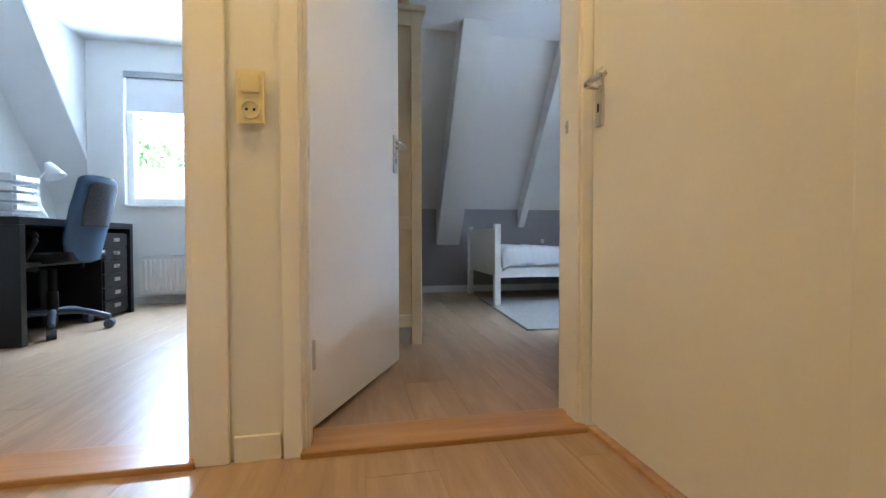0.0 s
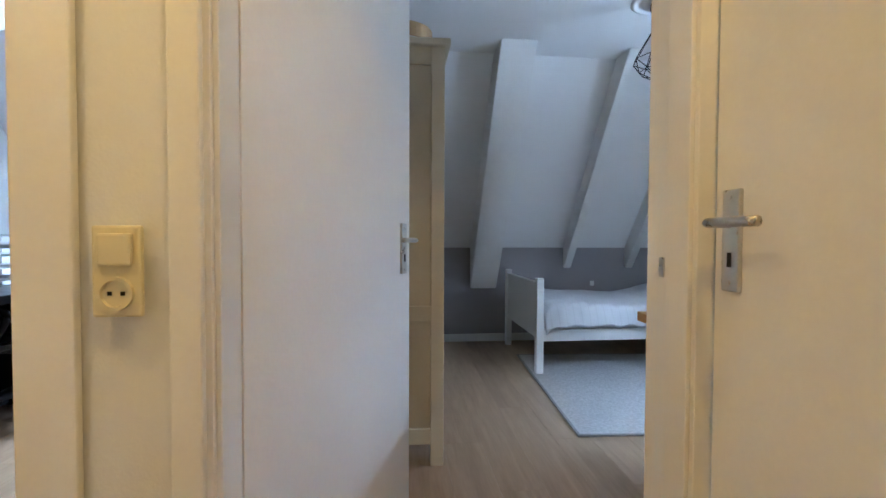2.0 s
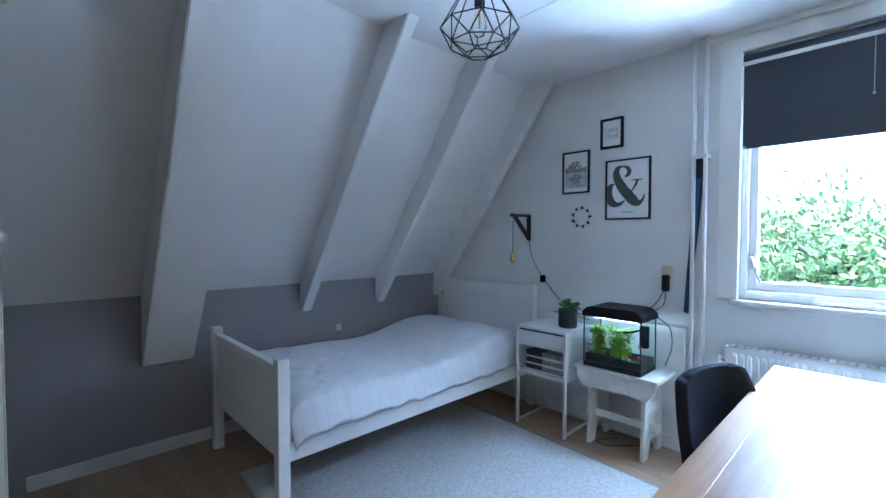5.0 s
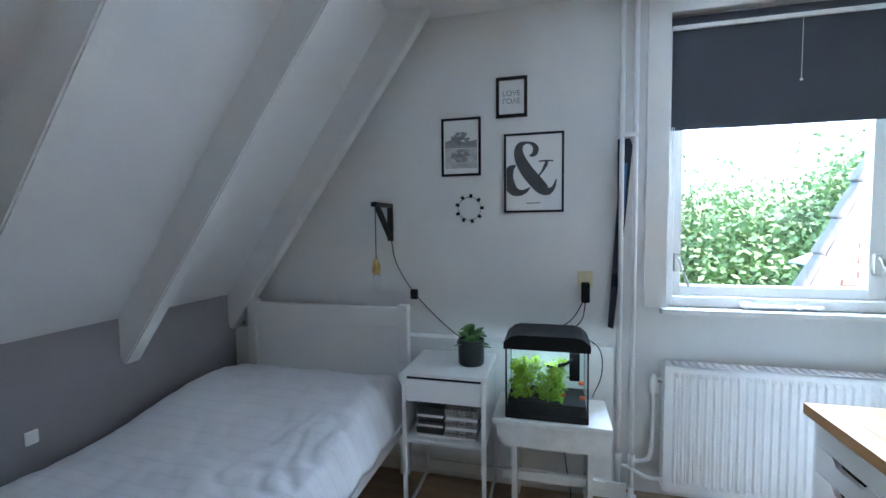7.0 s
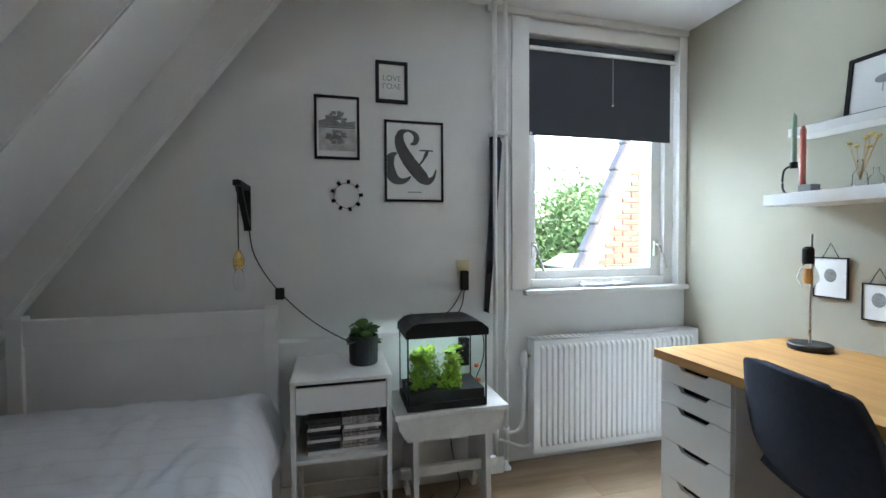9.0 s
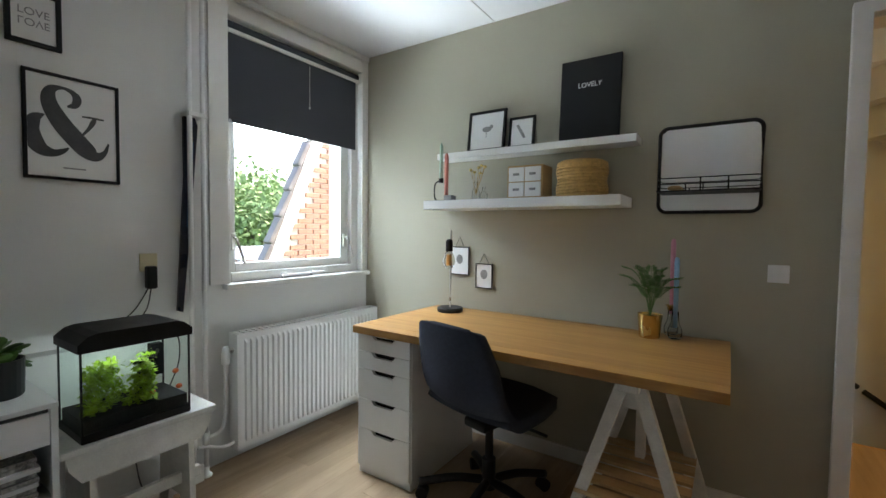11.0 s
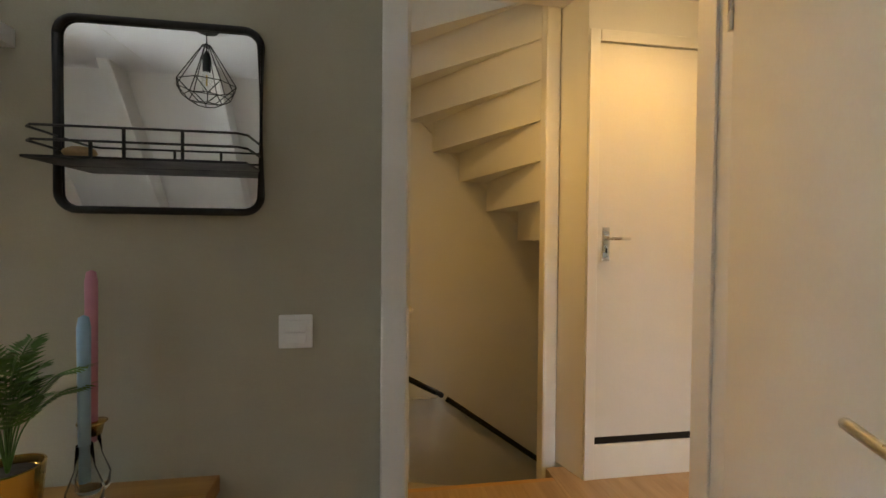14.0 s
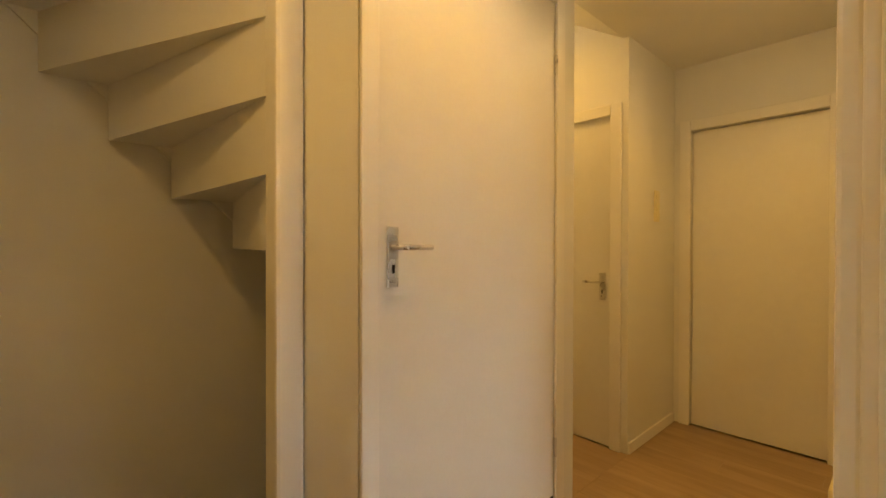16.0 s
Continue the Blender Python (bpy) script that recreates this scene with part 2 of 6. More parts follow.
def thing(name, base, label, category, group="", kind=""):
    ob = new(name)
    ob.empty_display_size = 0.1
    ob.location = base
    ORIGIN[ob] = Vector(base)
    return tagged(ob, label, category, group, kind)


def part(name, bm, material, parent, label="", smooth=False):
    """Links a bmesh in world places as one mesh under a thing or part."""
    o = ORIGIN[parent]
    bmesh.ops.translate(bm, verts=bm.verts, vec=-o)
    me = bpy.data.meshes.new(name)
    bm.to_mesh(me)
    bm.free()
    for m in (material if isinstance(material, (list, tuple)) else [material]):
        me.materials.append(m)
    if smooth:
        for p in me.polygons:
            p.use_smooth = True
    ob = new(name, me)
    ob.parent = parent
    ORIGIN[ob] = o
    if label:
        ob["label"] = label
    return ob


def solo(name, bm, material, base, label, category, group="", kind="", smooth=False):
    """One mesh as a whole thing, with its origin at base."""
    base = Vector(base)
    bmesh.ops.translate(bm, verts=bm.verts, vec=-base)
    me = bpy.data.meshes.new(name)
    bm.to_mesh(me)
    bm.free()
    for m in (material if isinstance(material, (list, tuple)) else [material]):
        me.materials.append(m)
    if smooth:
        for p in me.polygons:
            p.use_smooth = True
    ob = new(name, me)
    ob.location = base
    ORIGIN[ob] = base
    return tagged(ob, label, category, group, kind)


def add_box(bm, x0, x1, y0, y1, z0, z1, bevel=0.0, m=None, seg=2):
    c = Vector(((x0 + x1) / 2, (y0 + y1) / 2, (z0 + z1) / 2))
    r = bmesh.ops.create_cube(bm, size=1, matrix=Matrix.Translation(c) @ Matrix.Diagonal((abs(x1 - x0), abs(y1 - y0), abs(z1 - z0), 1)))
    vs = r["verts"]
    if bevel > 0:
        es = list({e for v in vs for e in v.link_edges})
        r2 = bmesh.ops.bevel(bm, geom=es, offset=bevel, segments=seg, affect='EDGES', profile=0.6)
        vs = list({v for f in r2["faces"] for v in f.verts} | {v for v in vs if v.is_valid})
    if m is not None:
        bmesh.ops.transform(bm, matrix=m, verts=vs)
    return vs


def box(x0, x1, y0, y1, z0, z1, bevel=0.0, m=None):
    bm = bmesh.new()
    add_box(bm, x0, x1, y0, y1, z0, z1, bevel, m)
    return bm


def boxes(*rows, bevel=0.0):
    bm = bmesh.new()
    for r in rows:
        add_box(bm, *r, bevel=bevel)
    return bm


def add_rod(bm, a, b, r, r2=None, n=12):
    a, b = Vector(a), Vector(b)
    d = b - a
    q = d.to_track_quat('Z', 'Y').to_matrix().to_4x4()
    return bmesh.ops.create_cone(bm, cap_ends=True, segments=n, radius1=r, radius2=r if r2 is None else r2, depth=d.length,
                                 matrix=Matrix.Translation((a + b) / 2) @ q)["verts"]


def rod(a, b, r, r2=None, n=12):
    bm = bmesh.new()
    add_rod(bm, a, b, r, r2, n)
    return bm


def add_ball(bm, c, r, sx=1, sy=1, sz=1, n=12):
    return bmesh.ops.create_uvsphere(bm, u_segments=n, v_segments=max(6, n // 2), radius=r,
                                     matrix=Matrix.Translation(c) @ Matrix.Diagonal((sx, sy, sz, 1)))["verts"]


def ball(c, r, sx=1, sy=1, sz=1, n=14):
    bm = bmesh.new()
    add_ball(bm, c, r, sx, sy, sz, n)
    return bm


def add_tube(bm, pts, r, n=8):
    """A round tube along points."""
    pts = [Vector(p) for p in pts]
    rings = []
    for i, p in enumerate(pts):
        d = (pts[min(i + 1, len(pts) - 1)] - pts[max(i - 1, 0)]).normalized()
        q = d.to_track_quat('Z', 'Y')
        rings.append([bm.verts.new(p + q @ Vector((r * math.cos(2 * math.pi * k / n), r * math.sin(2 * math.pi * k / n), 0))) for k in range(n)])
    for a, b in zip(rings, rings[1:]):
        for k in range(n):
            bm.faces.new((a[k], a[(k + 1) % n], b[(k + 1) % n], b[k]))
    bm.faces.new(list(reversed(rings[0])))
    bm.faces.new(rings[-1])


def curve_pts(ctrl, steps=10):
    """A smooth line through control points (Catmull-Rom)."""
    c = [Vector(p) for p in ctrl]
    c = [2 * c[0] - c[1]] + c + [2 * c[-1] - c[-2]]
    out = []
    for i in range(1, len(c) - 2):
        p0, p1, p2, p3 = c[i - 1:i + 3]
        for k in range(steps):
            t = k / steps
            out.append(0.5 * (2 * p1 + (p2 - p0) * t + (2 * p0 - 5 * p1 + 4 * p2 - p3) * t * t + (3 * p1 - p0 - 3 * p2 + p3) * t ** 3))
    out.append(c[-2])
    return out


def tube(ctrl, r, n=8, steps=8):
    bm = bmesh.new()
    add_tube(bm, curve_pts(ctrl, steps) if steps else ctrl, r, n)
    return bm


def lathe(c, profile, n=24):
    """Turned body round z at c from (radius, height) pairs."""
    bm = bmesh.new()
    c = Vector(c)
    rings = [[bm.verts.new(c + Vector((r * math.cos(2 * math.pi * k / n), r * math.sin(2 * math.pi * k / n), z))) for k in range(n)] for r, z in profile]
    for a, b in zip(rings, rings[1:]):
        for k in range(n):
            bm.faces.new((a[k], a[(k + 1) % n], b[(k + 1) % n], b[k]))
    bm.faces.new(list(reversed(rings[0])))
    if profile[-1][0] > 0.0005:
        bm.faces.new(rings[-1])
    return bm


def prism(points, axis, a, b):
    """A polygon extruded along an axis: points are the two other coordinates in xyz order."""
    bm = bmesh.new()
    put = {'x': lambda p, v: (v, p[0], p[1]), 'y': lambda p, v: (p[0], v, p[1]), 'z': lambda p, v: (p[0], p[1], v)}[axis]
    lo = [bm.verts.new(put(p, a)) for p in points]
    hi = [bm.verts.new(put(p, b)) for p in points]
    bm.faces.new(lo)
    bm.faces.new(hi)
    for i in range(len(points)):
        j = (i + 1) % len(points)
        bm.faces.new((lo[i], lo[j], hi[j], hi[i]))
    bmesh.ops.recalc_face_normals(bm, faces=bm.faces)
    return bm


def structure(name, bm, material, label, category, smooth=False):
    return solo(name, bm, material, (0, 0, 0), label, category, kind="structure", smooth=smooth)


def paint_side(bm, normal, index, test=lambda c: True):
    n = Vector(normal)
    for f in bm.faces:
        if f.normal.dot(n) > 0.9 and test(f.calc_center_median()):
            f.material_index = index
    return bm


def text_mesh(words, size, place, normal_axis, parent, material, name="lettering", align='CENTER', flip=False):
    """Lettering as a thin mesh; normal_axis: '-x' faces west, '+y' faces north."""
    cu = bpy.data.curves.new(name, 'FONT')
    cu.body, cu.size, cu.align_x, cu.align_y, cu.extrude = words, size, align, 'CENTER', 0.0006
    tmp = bpy.data.objects.new(name, cu)
    scene.collection.objects.link(tmp)
    dg = bpy.context.evaluated_depsgraph_get()
    me = bpy.data.meshes.new_from_object(tmp.evaluated_get(dg))
    bpy.data.objects.remove(tmp)
    rz = {'-x': -90, '+y': 180}[normal_axis]
    me.transform(pose(0, 0, 0, 90, 0, rz))
    me.transform(Matrix.Translation(Vector(place) - ORIGIN[parent]))
    me.materials.clear()
    me.materials.append(material)
    ob = new(name, me)
    ob.parent = parent
    ORIGIN[ob] = ORIGIN[parent]
    return ob


# ---- plan ----
CEIL, LCEIL = 2.42, 2.56
WX, EX = -0.22, 3.25           # bedroom west and east faces
SY, KY = 1.40, 4.80            # desk wall face and knee wall face
LY = 1.28                      # landing face of the partition
LEDGE = 0.27                   # stair head
DL, DR, DT = -0.182, 0.684, 2.045 # bedroom doorway


def roof_y(z, back=0.0):
    return KY + back - (z - 0.94) / 1.42


# subfloors
structure("floor", boxes((-2.75, EX + 0.2, LY, 5.0, -0.25, -0.012), (-3.2, -0.2, 0.14, LY, -0.25, -0.012), (-0.2, 0.82, LEDGE, LY, -0.25, -0.012), (-3.25, -2.5, -1.04, 0.14, -0.25, -0.012), (-2.5, -1.36, -1.6, 0.14, -0.25, -0.012)),
          M_FLOOR, "oak laminate floor running through rooms and landing", "floor")
FLOOR = bpy.data.objects["floor"]

# partition between landing and rooms, with two doorways
bm = boxes((-3.2, -1.28, LY, SY, 0, 2.8), (-1.28, -0.45, LY, SY, DT, 2.8), (-0.45, DL, LY, SY, 0, 2.8), (DL, DR, LY, SY, DT, 2.8), (DR, EX + 0.3, LY, SY, 0, 2.8))
bm.normal_update()
paint_side(bm, (0, 1, 0), 1, lambda c: c.x > -0.25)
structure("wall_south", bm, [M_WALL, M_GREEN], "partition wall, sage grey-green paint on the bedroom face", "wall")
# gable with window opening
WY0, WY1, WZ0, WZ1 = 1.46, 2.42, 0.93, 2.30
structure("wall_east", boxes((EX, EX + 0.32, -1.3, WY0, 0, 2.9), (EX, EX + 0.32, WY1, 5.2, 0, 2.9), (EX, EX + 0.32, WY0, WY1, 0, WZ0), (EX, EX + 0.32, WY0, WY1, WZ1, 2.9)),
          M_WALL, "white painted gable wall with a window", "wall")
structure("wall_west", box(-0.34, WX, SY, 5.0, 0, 2.8), M_GREEN, "sage grey-green painted partition behind the door", "wall")
bm = box(WX, EX, KY, KY + 0.12, 0, 0.99)
structure("knee_wall", bm, M_GREY, "low grey painted knee wall under the roof slope", "wall")
z1 = 2.75
structure("roof_slope", prism([(roof_y(0.94), 0.94), (roof_y(0.94) + 0.2, 0.94), (roof_y(z1) + 0.2, z1), (roof_y(z1), z1)], 'x', WX, EX),
          M_CEIL, "white painted sloping roof boards", "roof slope")
structure("ceiling", box(WX, EX, SY, roof_y(CEIL) + 0.1, CEIL, CEIL + 0.1), M_CEIL, "flat white bedroom ceiling", "ceiling")
structure("ceiling_panel_seam", boxes((WX, EX, 2.62, 2.626, CEIL - 0.003, CEIL + 0.01), (2.25, 2.256, SY, 3.7, CEIL - 0.003, CEIL + 0.01), bevel=0), M_TRIM, "thin seam between ceiling boards", "seam")

# rafters
def rafter(x0, x1, tip, depth):
    nrm = Vector((0, -1.42, -1)).normalized()
    top = CEIL + 0.06
    p = lambda z, d: (roof_y(z) + nrm.y * d, z + nrm.z * d)
    pts = [(KY + 0.0, tip + 0.02), (KY - 0.02, tip), p(top + 0.1, depth), (roof_y(top + 0.1) + 0.06, top + 0.1), (KY + 0.05, 0.95)]
    bm = prism(pts, 'x', x0, x1)
    bmesh.ops.bevel(bm, geom=list(bm.edges), offset=0.006, segments=2, affect='EDGES')
    return bm


RAF = "white painted rafters on the roof slope"
solo("rafter", rafter(0.84, 1.10, 0.53, 0.20), M_BEAM, (0.97, KY, 0.53), "wide boxed white roof beam reaching down the knee wall", "rafter", kind="structure")
for xr in (1.80, 2.46, 3.115):
    solo("rafter", rafter(xr, xr + 0.075, 0.73, 0.17), M_BEAM, (xr, KY, 0.73), "slim white painted rafter on the roof slope", "rafter", RAF, kind="structure")

# skirting boards
structure("baseboard", boxes((0.35, EX, KY - 0.016, KY, 0, 0.075), (0.76, EX - 0.02, SY, SY + 0.015, 0, 0.075), (EX - 0.095, EX - 0.08, 2.6, KY - 0.02, 0, 0.08), bevel=0.003),
          M_TRIM, "white skirting board along the bedroom walls", "skirting board")
# low boxing with a ledge along the gable wall
structure("wall_ledge", box(EX - 0.08, EX, 2.66, KY, 0, 0.74, 0.004), M_WALL, "low white boxed ledge along the gable wall", "ledge")

# doorway linings and casings
def casing(name, x0, x1, top, y_out, y_in, w=0.075, label="white painted door frame with casing"):
    t = thing(name, ((x0 + x1) / 2, LY, 0), label, "door frame", kind="structure")
    part("lining", boxes((x0 - 0.02, x0 + 0.014, LY - 0.004, SY + 0.004, 0, top), (x1 - 0.014, x1 + 0.02, LY - 0.004, SY + 0.004, 0, top), (x0 + 0.014, x1 - 0.014, LY - 0.004, SY + 0.004, top - 0.014, top + 0.02), bevel=0.002), M_TRIM, t)
    yi = SY + (0.037 if x1 > 0 else 0.02)
    for y0, y1, nm in ((LY - 0.02, LY - 0.003, "casing"), (SY + 0.003, yi, "casing")):
        wl = w if y0 < LY else 0.045
        part(nm, box(x0 - wl, x0 + 0.004, y0, y1, 0, top + wl, 0.004), M_TRIM, t)
        if y0 < LY and x1 > 0:
            part(nm, box(x0 + 0.004, x1, y0, y1, top - 0.004, top + wl, 0.004), M_TRIM, t)
            continue
        wr = wl
        part(nm, box(x1 - (0.012 if x1 > 0 else 0.004), x1 + wr, y0, y1, 0, top + wl, 0.004), M_TRIM, t)
        part(nm, box(x0 + 0.004, x1 - 0.004, y0, y1, top - 0.004, top + wl, 0.004), M_TRIM, t)
    part("stop", boxes((x0 + 0.014, x0 + 0.024, LY + 0.006, LY + 0.072, 0, top - 0.014), (x1 - 0.024, x1 - 0.014, LY + 0.006, LY + 0.072, 0, top - 0.014), bevel=0.002), M_TRIM, t)
    part("threshold", box(x0, x1, LY - 0.03, SY + 0.01, -0.005, 0.018, 0.006), M_SILLWOOD, t, "varnished brown wooden threshold")
    return t


frame_bed = casing("door_frame_1", DL, DR, DT, LY, SY, 0.045)
part("strike_plate", box(DR - 0.017, DR - 0.0125, SY - 0.03, SY - 0.015, 0.96, 1.00, 0.0), M_STEEL, frame_bed)
casing("door_frame_2", -1.28, -0.45, DT, LY, SY, 0.085)
# panel strips on the pier between the two doorways
structure("trim_pier", boxes((-0.355, -0.235, LY - 0.014, LY - 0.001, 0.0, 0.07), bevel=0.002), M_TRIM, "white plinth block between the door casings", "skirting board")


def lever(parent, p, out, along, mats, up=0.058, down=0.117):
    """A lever handle with a long plate: p on the door face, out its normal, along the lever's way."""
    p, out, along = Vector(p), Vector(out), Vector(along)
    zz = Vector((0, 0, 1))
    m = Matrix((along, out, zz)).transposed().to_4x4()
    m.translation = p
    h = part("door_handle", box(-0.019, 0.019, 0, 0.009, -down, up, 0.003, m), mats, parent, "metal lever handle on a long plate")
    bm = bmesh.new()
    pts = [p + out * 0.005, p + out * 0.045, p + out * 0.056 + along * 0.012, p + out * 0.058 + along * 0.045, p + out * 0.055 + along * 0.108]
    add_tube(bm, curve_pts(pts, 5), 0.0085, 10)
    part("lever", bm, mats, h, smooth=True)
    part("keyhole", box(-0.004, 0.004, 0.0085, 0.0105, -0.075, -0.05, 0.0, m), M_BLACK, h)
    for s in (up - 0.015, -down + 0.015):
        part("screw", rod(p + out * 0.008 + zz * s, p + out * 0.011 + zz * s, 0.004, n=8), M_STEEL, h)
    return h


# bedroom door, standing open into the room
hinge = Vector((DL + 0.018, SY + 0.002, 0))
tip = Vector((0.170, 2.11, 0))
du = (tip - hinge).normalized()
dn = Vector((du.y, -du.x, 0))
dl = (tip - hinge).length
door = thing("door_1", hinge, "white flush interior door standing wide open", "door", kind="structure")
mdoor = Matrix((du, dn, Vector((0, 0, 1)))).transposed().to_4x4()
mdoor.translation = hinge
part("leaf", box(0, dl, -0.04, 0, 0.02, DT - 0.02, 0.002, mdoor), M_DOOR, door)
hp = hinge + du * (dl - 0.06) + Vector((0, 0, 1.03))
lever(door, hp, dn, -du, M_STEEL)
lever(door, hp - dn * 0.04, -dn, -du, M_STEEL)
part("latch_plate", box(dl - 0.001, dl + 0.002, -0.031, -0.009, 0.95, 1.15, 0.0, mdoor), M_STEEL, door)
part("latch", box(dl, dl + 0.011, -0.027, -0.013, 1.03, 1.06, 0.002, mdoor), M_STEEL, door)
for zz in (0.25, 1.85):
    part("hinge", rod(hinge + dn * 0.006 + Vector((0, 0, zz - 0.045)), hinge + dn * 0.006 + Vector((0, 0, zz + 0.045)), 0.007), M_STEEL, door)

# office door, standing open against the office side
od = thing("door_2", (-0.47, SY, 0), "white flush office door standing open", "door", kind="structure")
part("leaf", box(-0.505, -0.465, SY + 0.01, SY + 0.83, 0.02, DT - 0.02, 0.002), M_DOOR, od)
lever(od, (-0.505, SY + 0.77, 1.05), (-1, 0, 0), (0, -1, 0), M_STEEL)

# ---- landing and stairwell ----
EW = 0.70
ED0, ED1, EDT = 0.53, 1.277, 2.10
structure("wall_stair_east", boxes((EW, EW + 0.1, -1.14, ED0, -2.9, 3.4), (EW, EW + 0.1, ED0, ED1, EDT, 3.4), (EW, EW + 0.1, ED0, ED1, -2.9, -0.012)),
          M_WALL, "cream-white plastered wall beside the stairs", "wall")
structure("wall_stair_south", box(-3.2, EW + 0.1, -1.16, -1.04, -2.9, 3.4), M_WALL, "white plastered stairwell wall", "wall")
structure("wall_stair_west", box(-1.48, -1.36, -1.04, 0.20, -2.9, 3.4), M_WALL, "white wall closing the stairwell", "wall")
structure("stair_lower_floor", box(-1.5, 0.8, -1.2, LY, -2.9, -2.75), M_FLOOR, "floor at the foot of the stairs", "floor")
structure("wall_stair_under", box(-1.48, 0.8, LEDGE + 0.002, LEDGE + 0.1, -2.75, -0.26), M_WALL, "wall under the landing edge", "wall")
structure("ceiling_landing", boxes((-3.2, EW + 0.1, 0.10, LY, LCEIL, LCEIL + 0.1), bevel=0), M_CEIL, "white ceiling over the landing", "ceiling")
structure("ceiling_stair", boxes((-1.5, EW + 0.1, -1.16, 0.2, 3.3, 3.4), bevel=0), M_CEIL, "ceiling high over the stairs", "ceiling")
structure("ceiling_recess", prism([(0.1, LCEIL), (0.1, LCEIL + 0.1), (-1.1, 3.4), (-1.1, 3.3)], 'x', -2.36, -1.42), M_CEIL, "sloping ceiling over the passage", "ceiling")
structure("landing_edge", boxes((-0.2, EW, LEDGE - 0.025, LEDGE - 0.0005, -0.22, -0.0105), bevel=0.004), M_TRIM, "white board along the landing edge", "edge trim")
structure("landing_nosing", box(-0.2, EW, LEDGE - 0.033, LEDGE - 0.0005, -0.010, -0.001, 0.002), M_SILLWOOD, "wooden nosing strip at the stair head", "edge trim")

edoor = thing("door_3", (EW, ED1, 0), "closed white flush door with a steel lever", "door", kind="structure")
part("leaf", box(EW + 0.004, EW + 0.044, ED0 + 0.004, ED1 - 0.004, 0.022, EDT - 0.004, 0.002), M_DOOR, edoor)
lever(edoor, (EW + 0.004, ED1 - 0.048, 1.065), (-1, 0, 0), (0, -1, 0), M_STEEL)
ef = thing("door_frame_3", (EW, (ED0 + ED1) / 2, 0), "white painted frame of the closed door", "door frame", kind="structure")
for a, b in ((ED0 - 0.065, ED0),):
    part("casing", box(EW - 0.016, EW - 0.002, a, b, 0, EDT + 0.065, 0.004), M_TRIM, ef)
part("casing", box(EW - 0.016, EW - 0.002, ED0, ED1, EDT, EDT + 0.065, 0.004), M_TRIM, ef)
part("sill_strip", box(EW - 0.012, EW + 0.05, ED0, ED1, -0.004, 0.012, 0.003), M_SILLWOOD, ef)

# attic stair door, a step above the landing floor
CY, C0, C1, CB, CT = 0.28, -1.30, -0.405, 0.21, 2.30
structure("wall_closet", boxes((C1, -0.345, CY - 0.09, CY, 0, LCEIL), (-1.42, C0, CY - 0.09, CY, 0, LCEIL), (C0, C1, CY - 0.09, CY, CT, LCEIL), (C0, C1, CY - 0.085, CY - 0.004, 0, CB - 0.03)),
          M_WALL, "cream-white wall around the raised attic door", "wall")
structure("wall_closet_side", boxes((-1.46, -1.36, 0.2, CY - 0.001, 0, LCEIL), bevel=0), M_WALL, "end of the closet wall", "wall")
structure("wall_closet_return", prism([(-0.30, 0.03), (-0.275, 0.06), (-0.346, CY - 0.002), (-0.40, CY - 0.03), (-0.40, 0.05)], 'z', 0, LCEIL), M_WALL, "narrow wall between newel and attic door", "wall")
cd = thing("door_4", ((C0 + C1) / 2, CY, CB), "closed white attic door raised above a step", "door", kind="structure")
part("leaf", box(C0 + 0.004, C1 - 0.004, CY - 0.036, CY + 0.004, CB + 0.012, CT - 0.004, 0.002), M_DOOR, cd)
lever(cd, (C1 - 0.05, CY + 0.004, CB + 1.065), (0, 1, 0), (-1, 0, 0), M_STEEL, 0.06, 0.115)
# solid black strip in place of the shaded slit below the leaf
part("bottom_gap", box(C0, C1, CY - 0.03, CY + 0.001, CB - 0.026, CB + 0.011), M_BLACK, cd, "black strip painting the shade under the door")
for zz in (CB + 0.22, CB + 1.83):
    part("hinge", rod((C0 + 0.0, CY + 0.01, zz - 0.04), (C0 + 0.0, CY + 0.01, zz + 0.04), 0.007), M_STEEL, cd)
cf = thing("door_frame_4", ((C0 + C1) / 2, CY, 0), "white painted frame of the attic door", "door frame", kind="structure")
part("casing", box(C1, -0.348, CY + 0.002, CY + 0.016, 0, CT + 0.06, 0.004), M_TRIM, cf)
part("casing", box(C0 - 0.06, C0, CY + 0.002, CY + 0.016, 0, CT + 0.06, 0.004), M_TRIM, cf)
part("casing", box(C0, C1, CY + 0.002, CY + 0.016, CT, CT + 0.06, 0.004), M_TRIM, cf)
part("riser", box(C0, C1, CY - 0.002, CY + 0.012, 0, CB - 0.03, 0.003), M_TRIM, cf, "white board under the raised door")

# newel and winding attic stairs seen from below
NX, NY = -0.235, 0.055
newel = solo("newel_post", box(NX - 0.042, NX + 0.042, NY - 0.042, NY + 0.042, -2.75, 3.3, 0.012), M_TRIM, (NX, NY, -2.75), "tall white painted newel post of the stairs", "newel post", kind="structure")
att = thing("attic_stairs", (NX, -0.5, 1.2), "white painted winding attic stairs with closed risers", "stairs", kind="structure")
outer = [(-1.0, -1.03), (-0.72, -1.03), (-0.44, -1.03), (-0.17, -1.03), (0.06, -1.03), (0.28, -1.03), (0.50, -1.03), (0.69, -0.98), (0.69, -0.70), (0.69, -0.42), (0.69, -0.15), (0.69, 0.08)]
z0 = 0.80
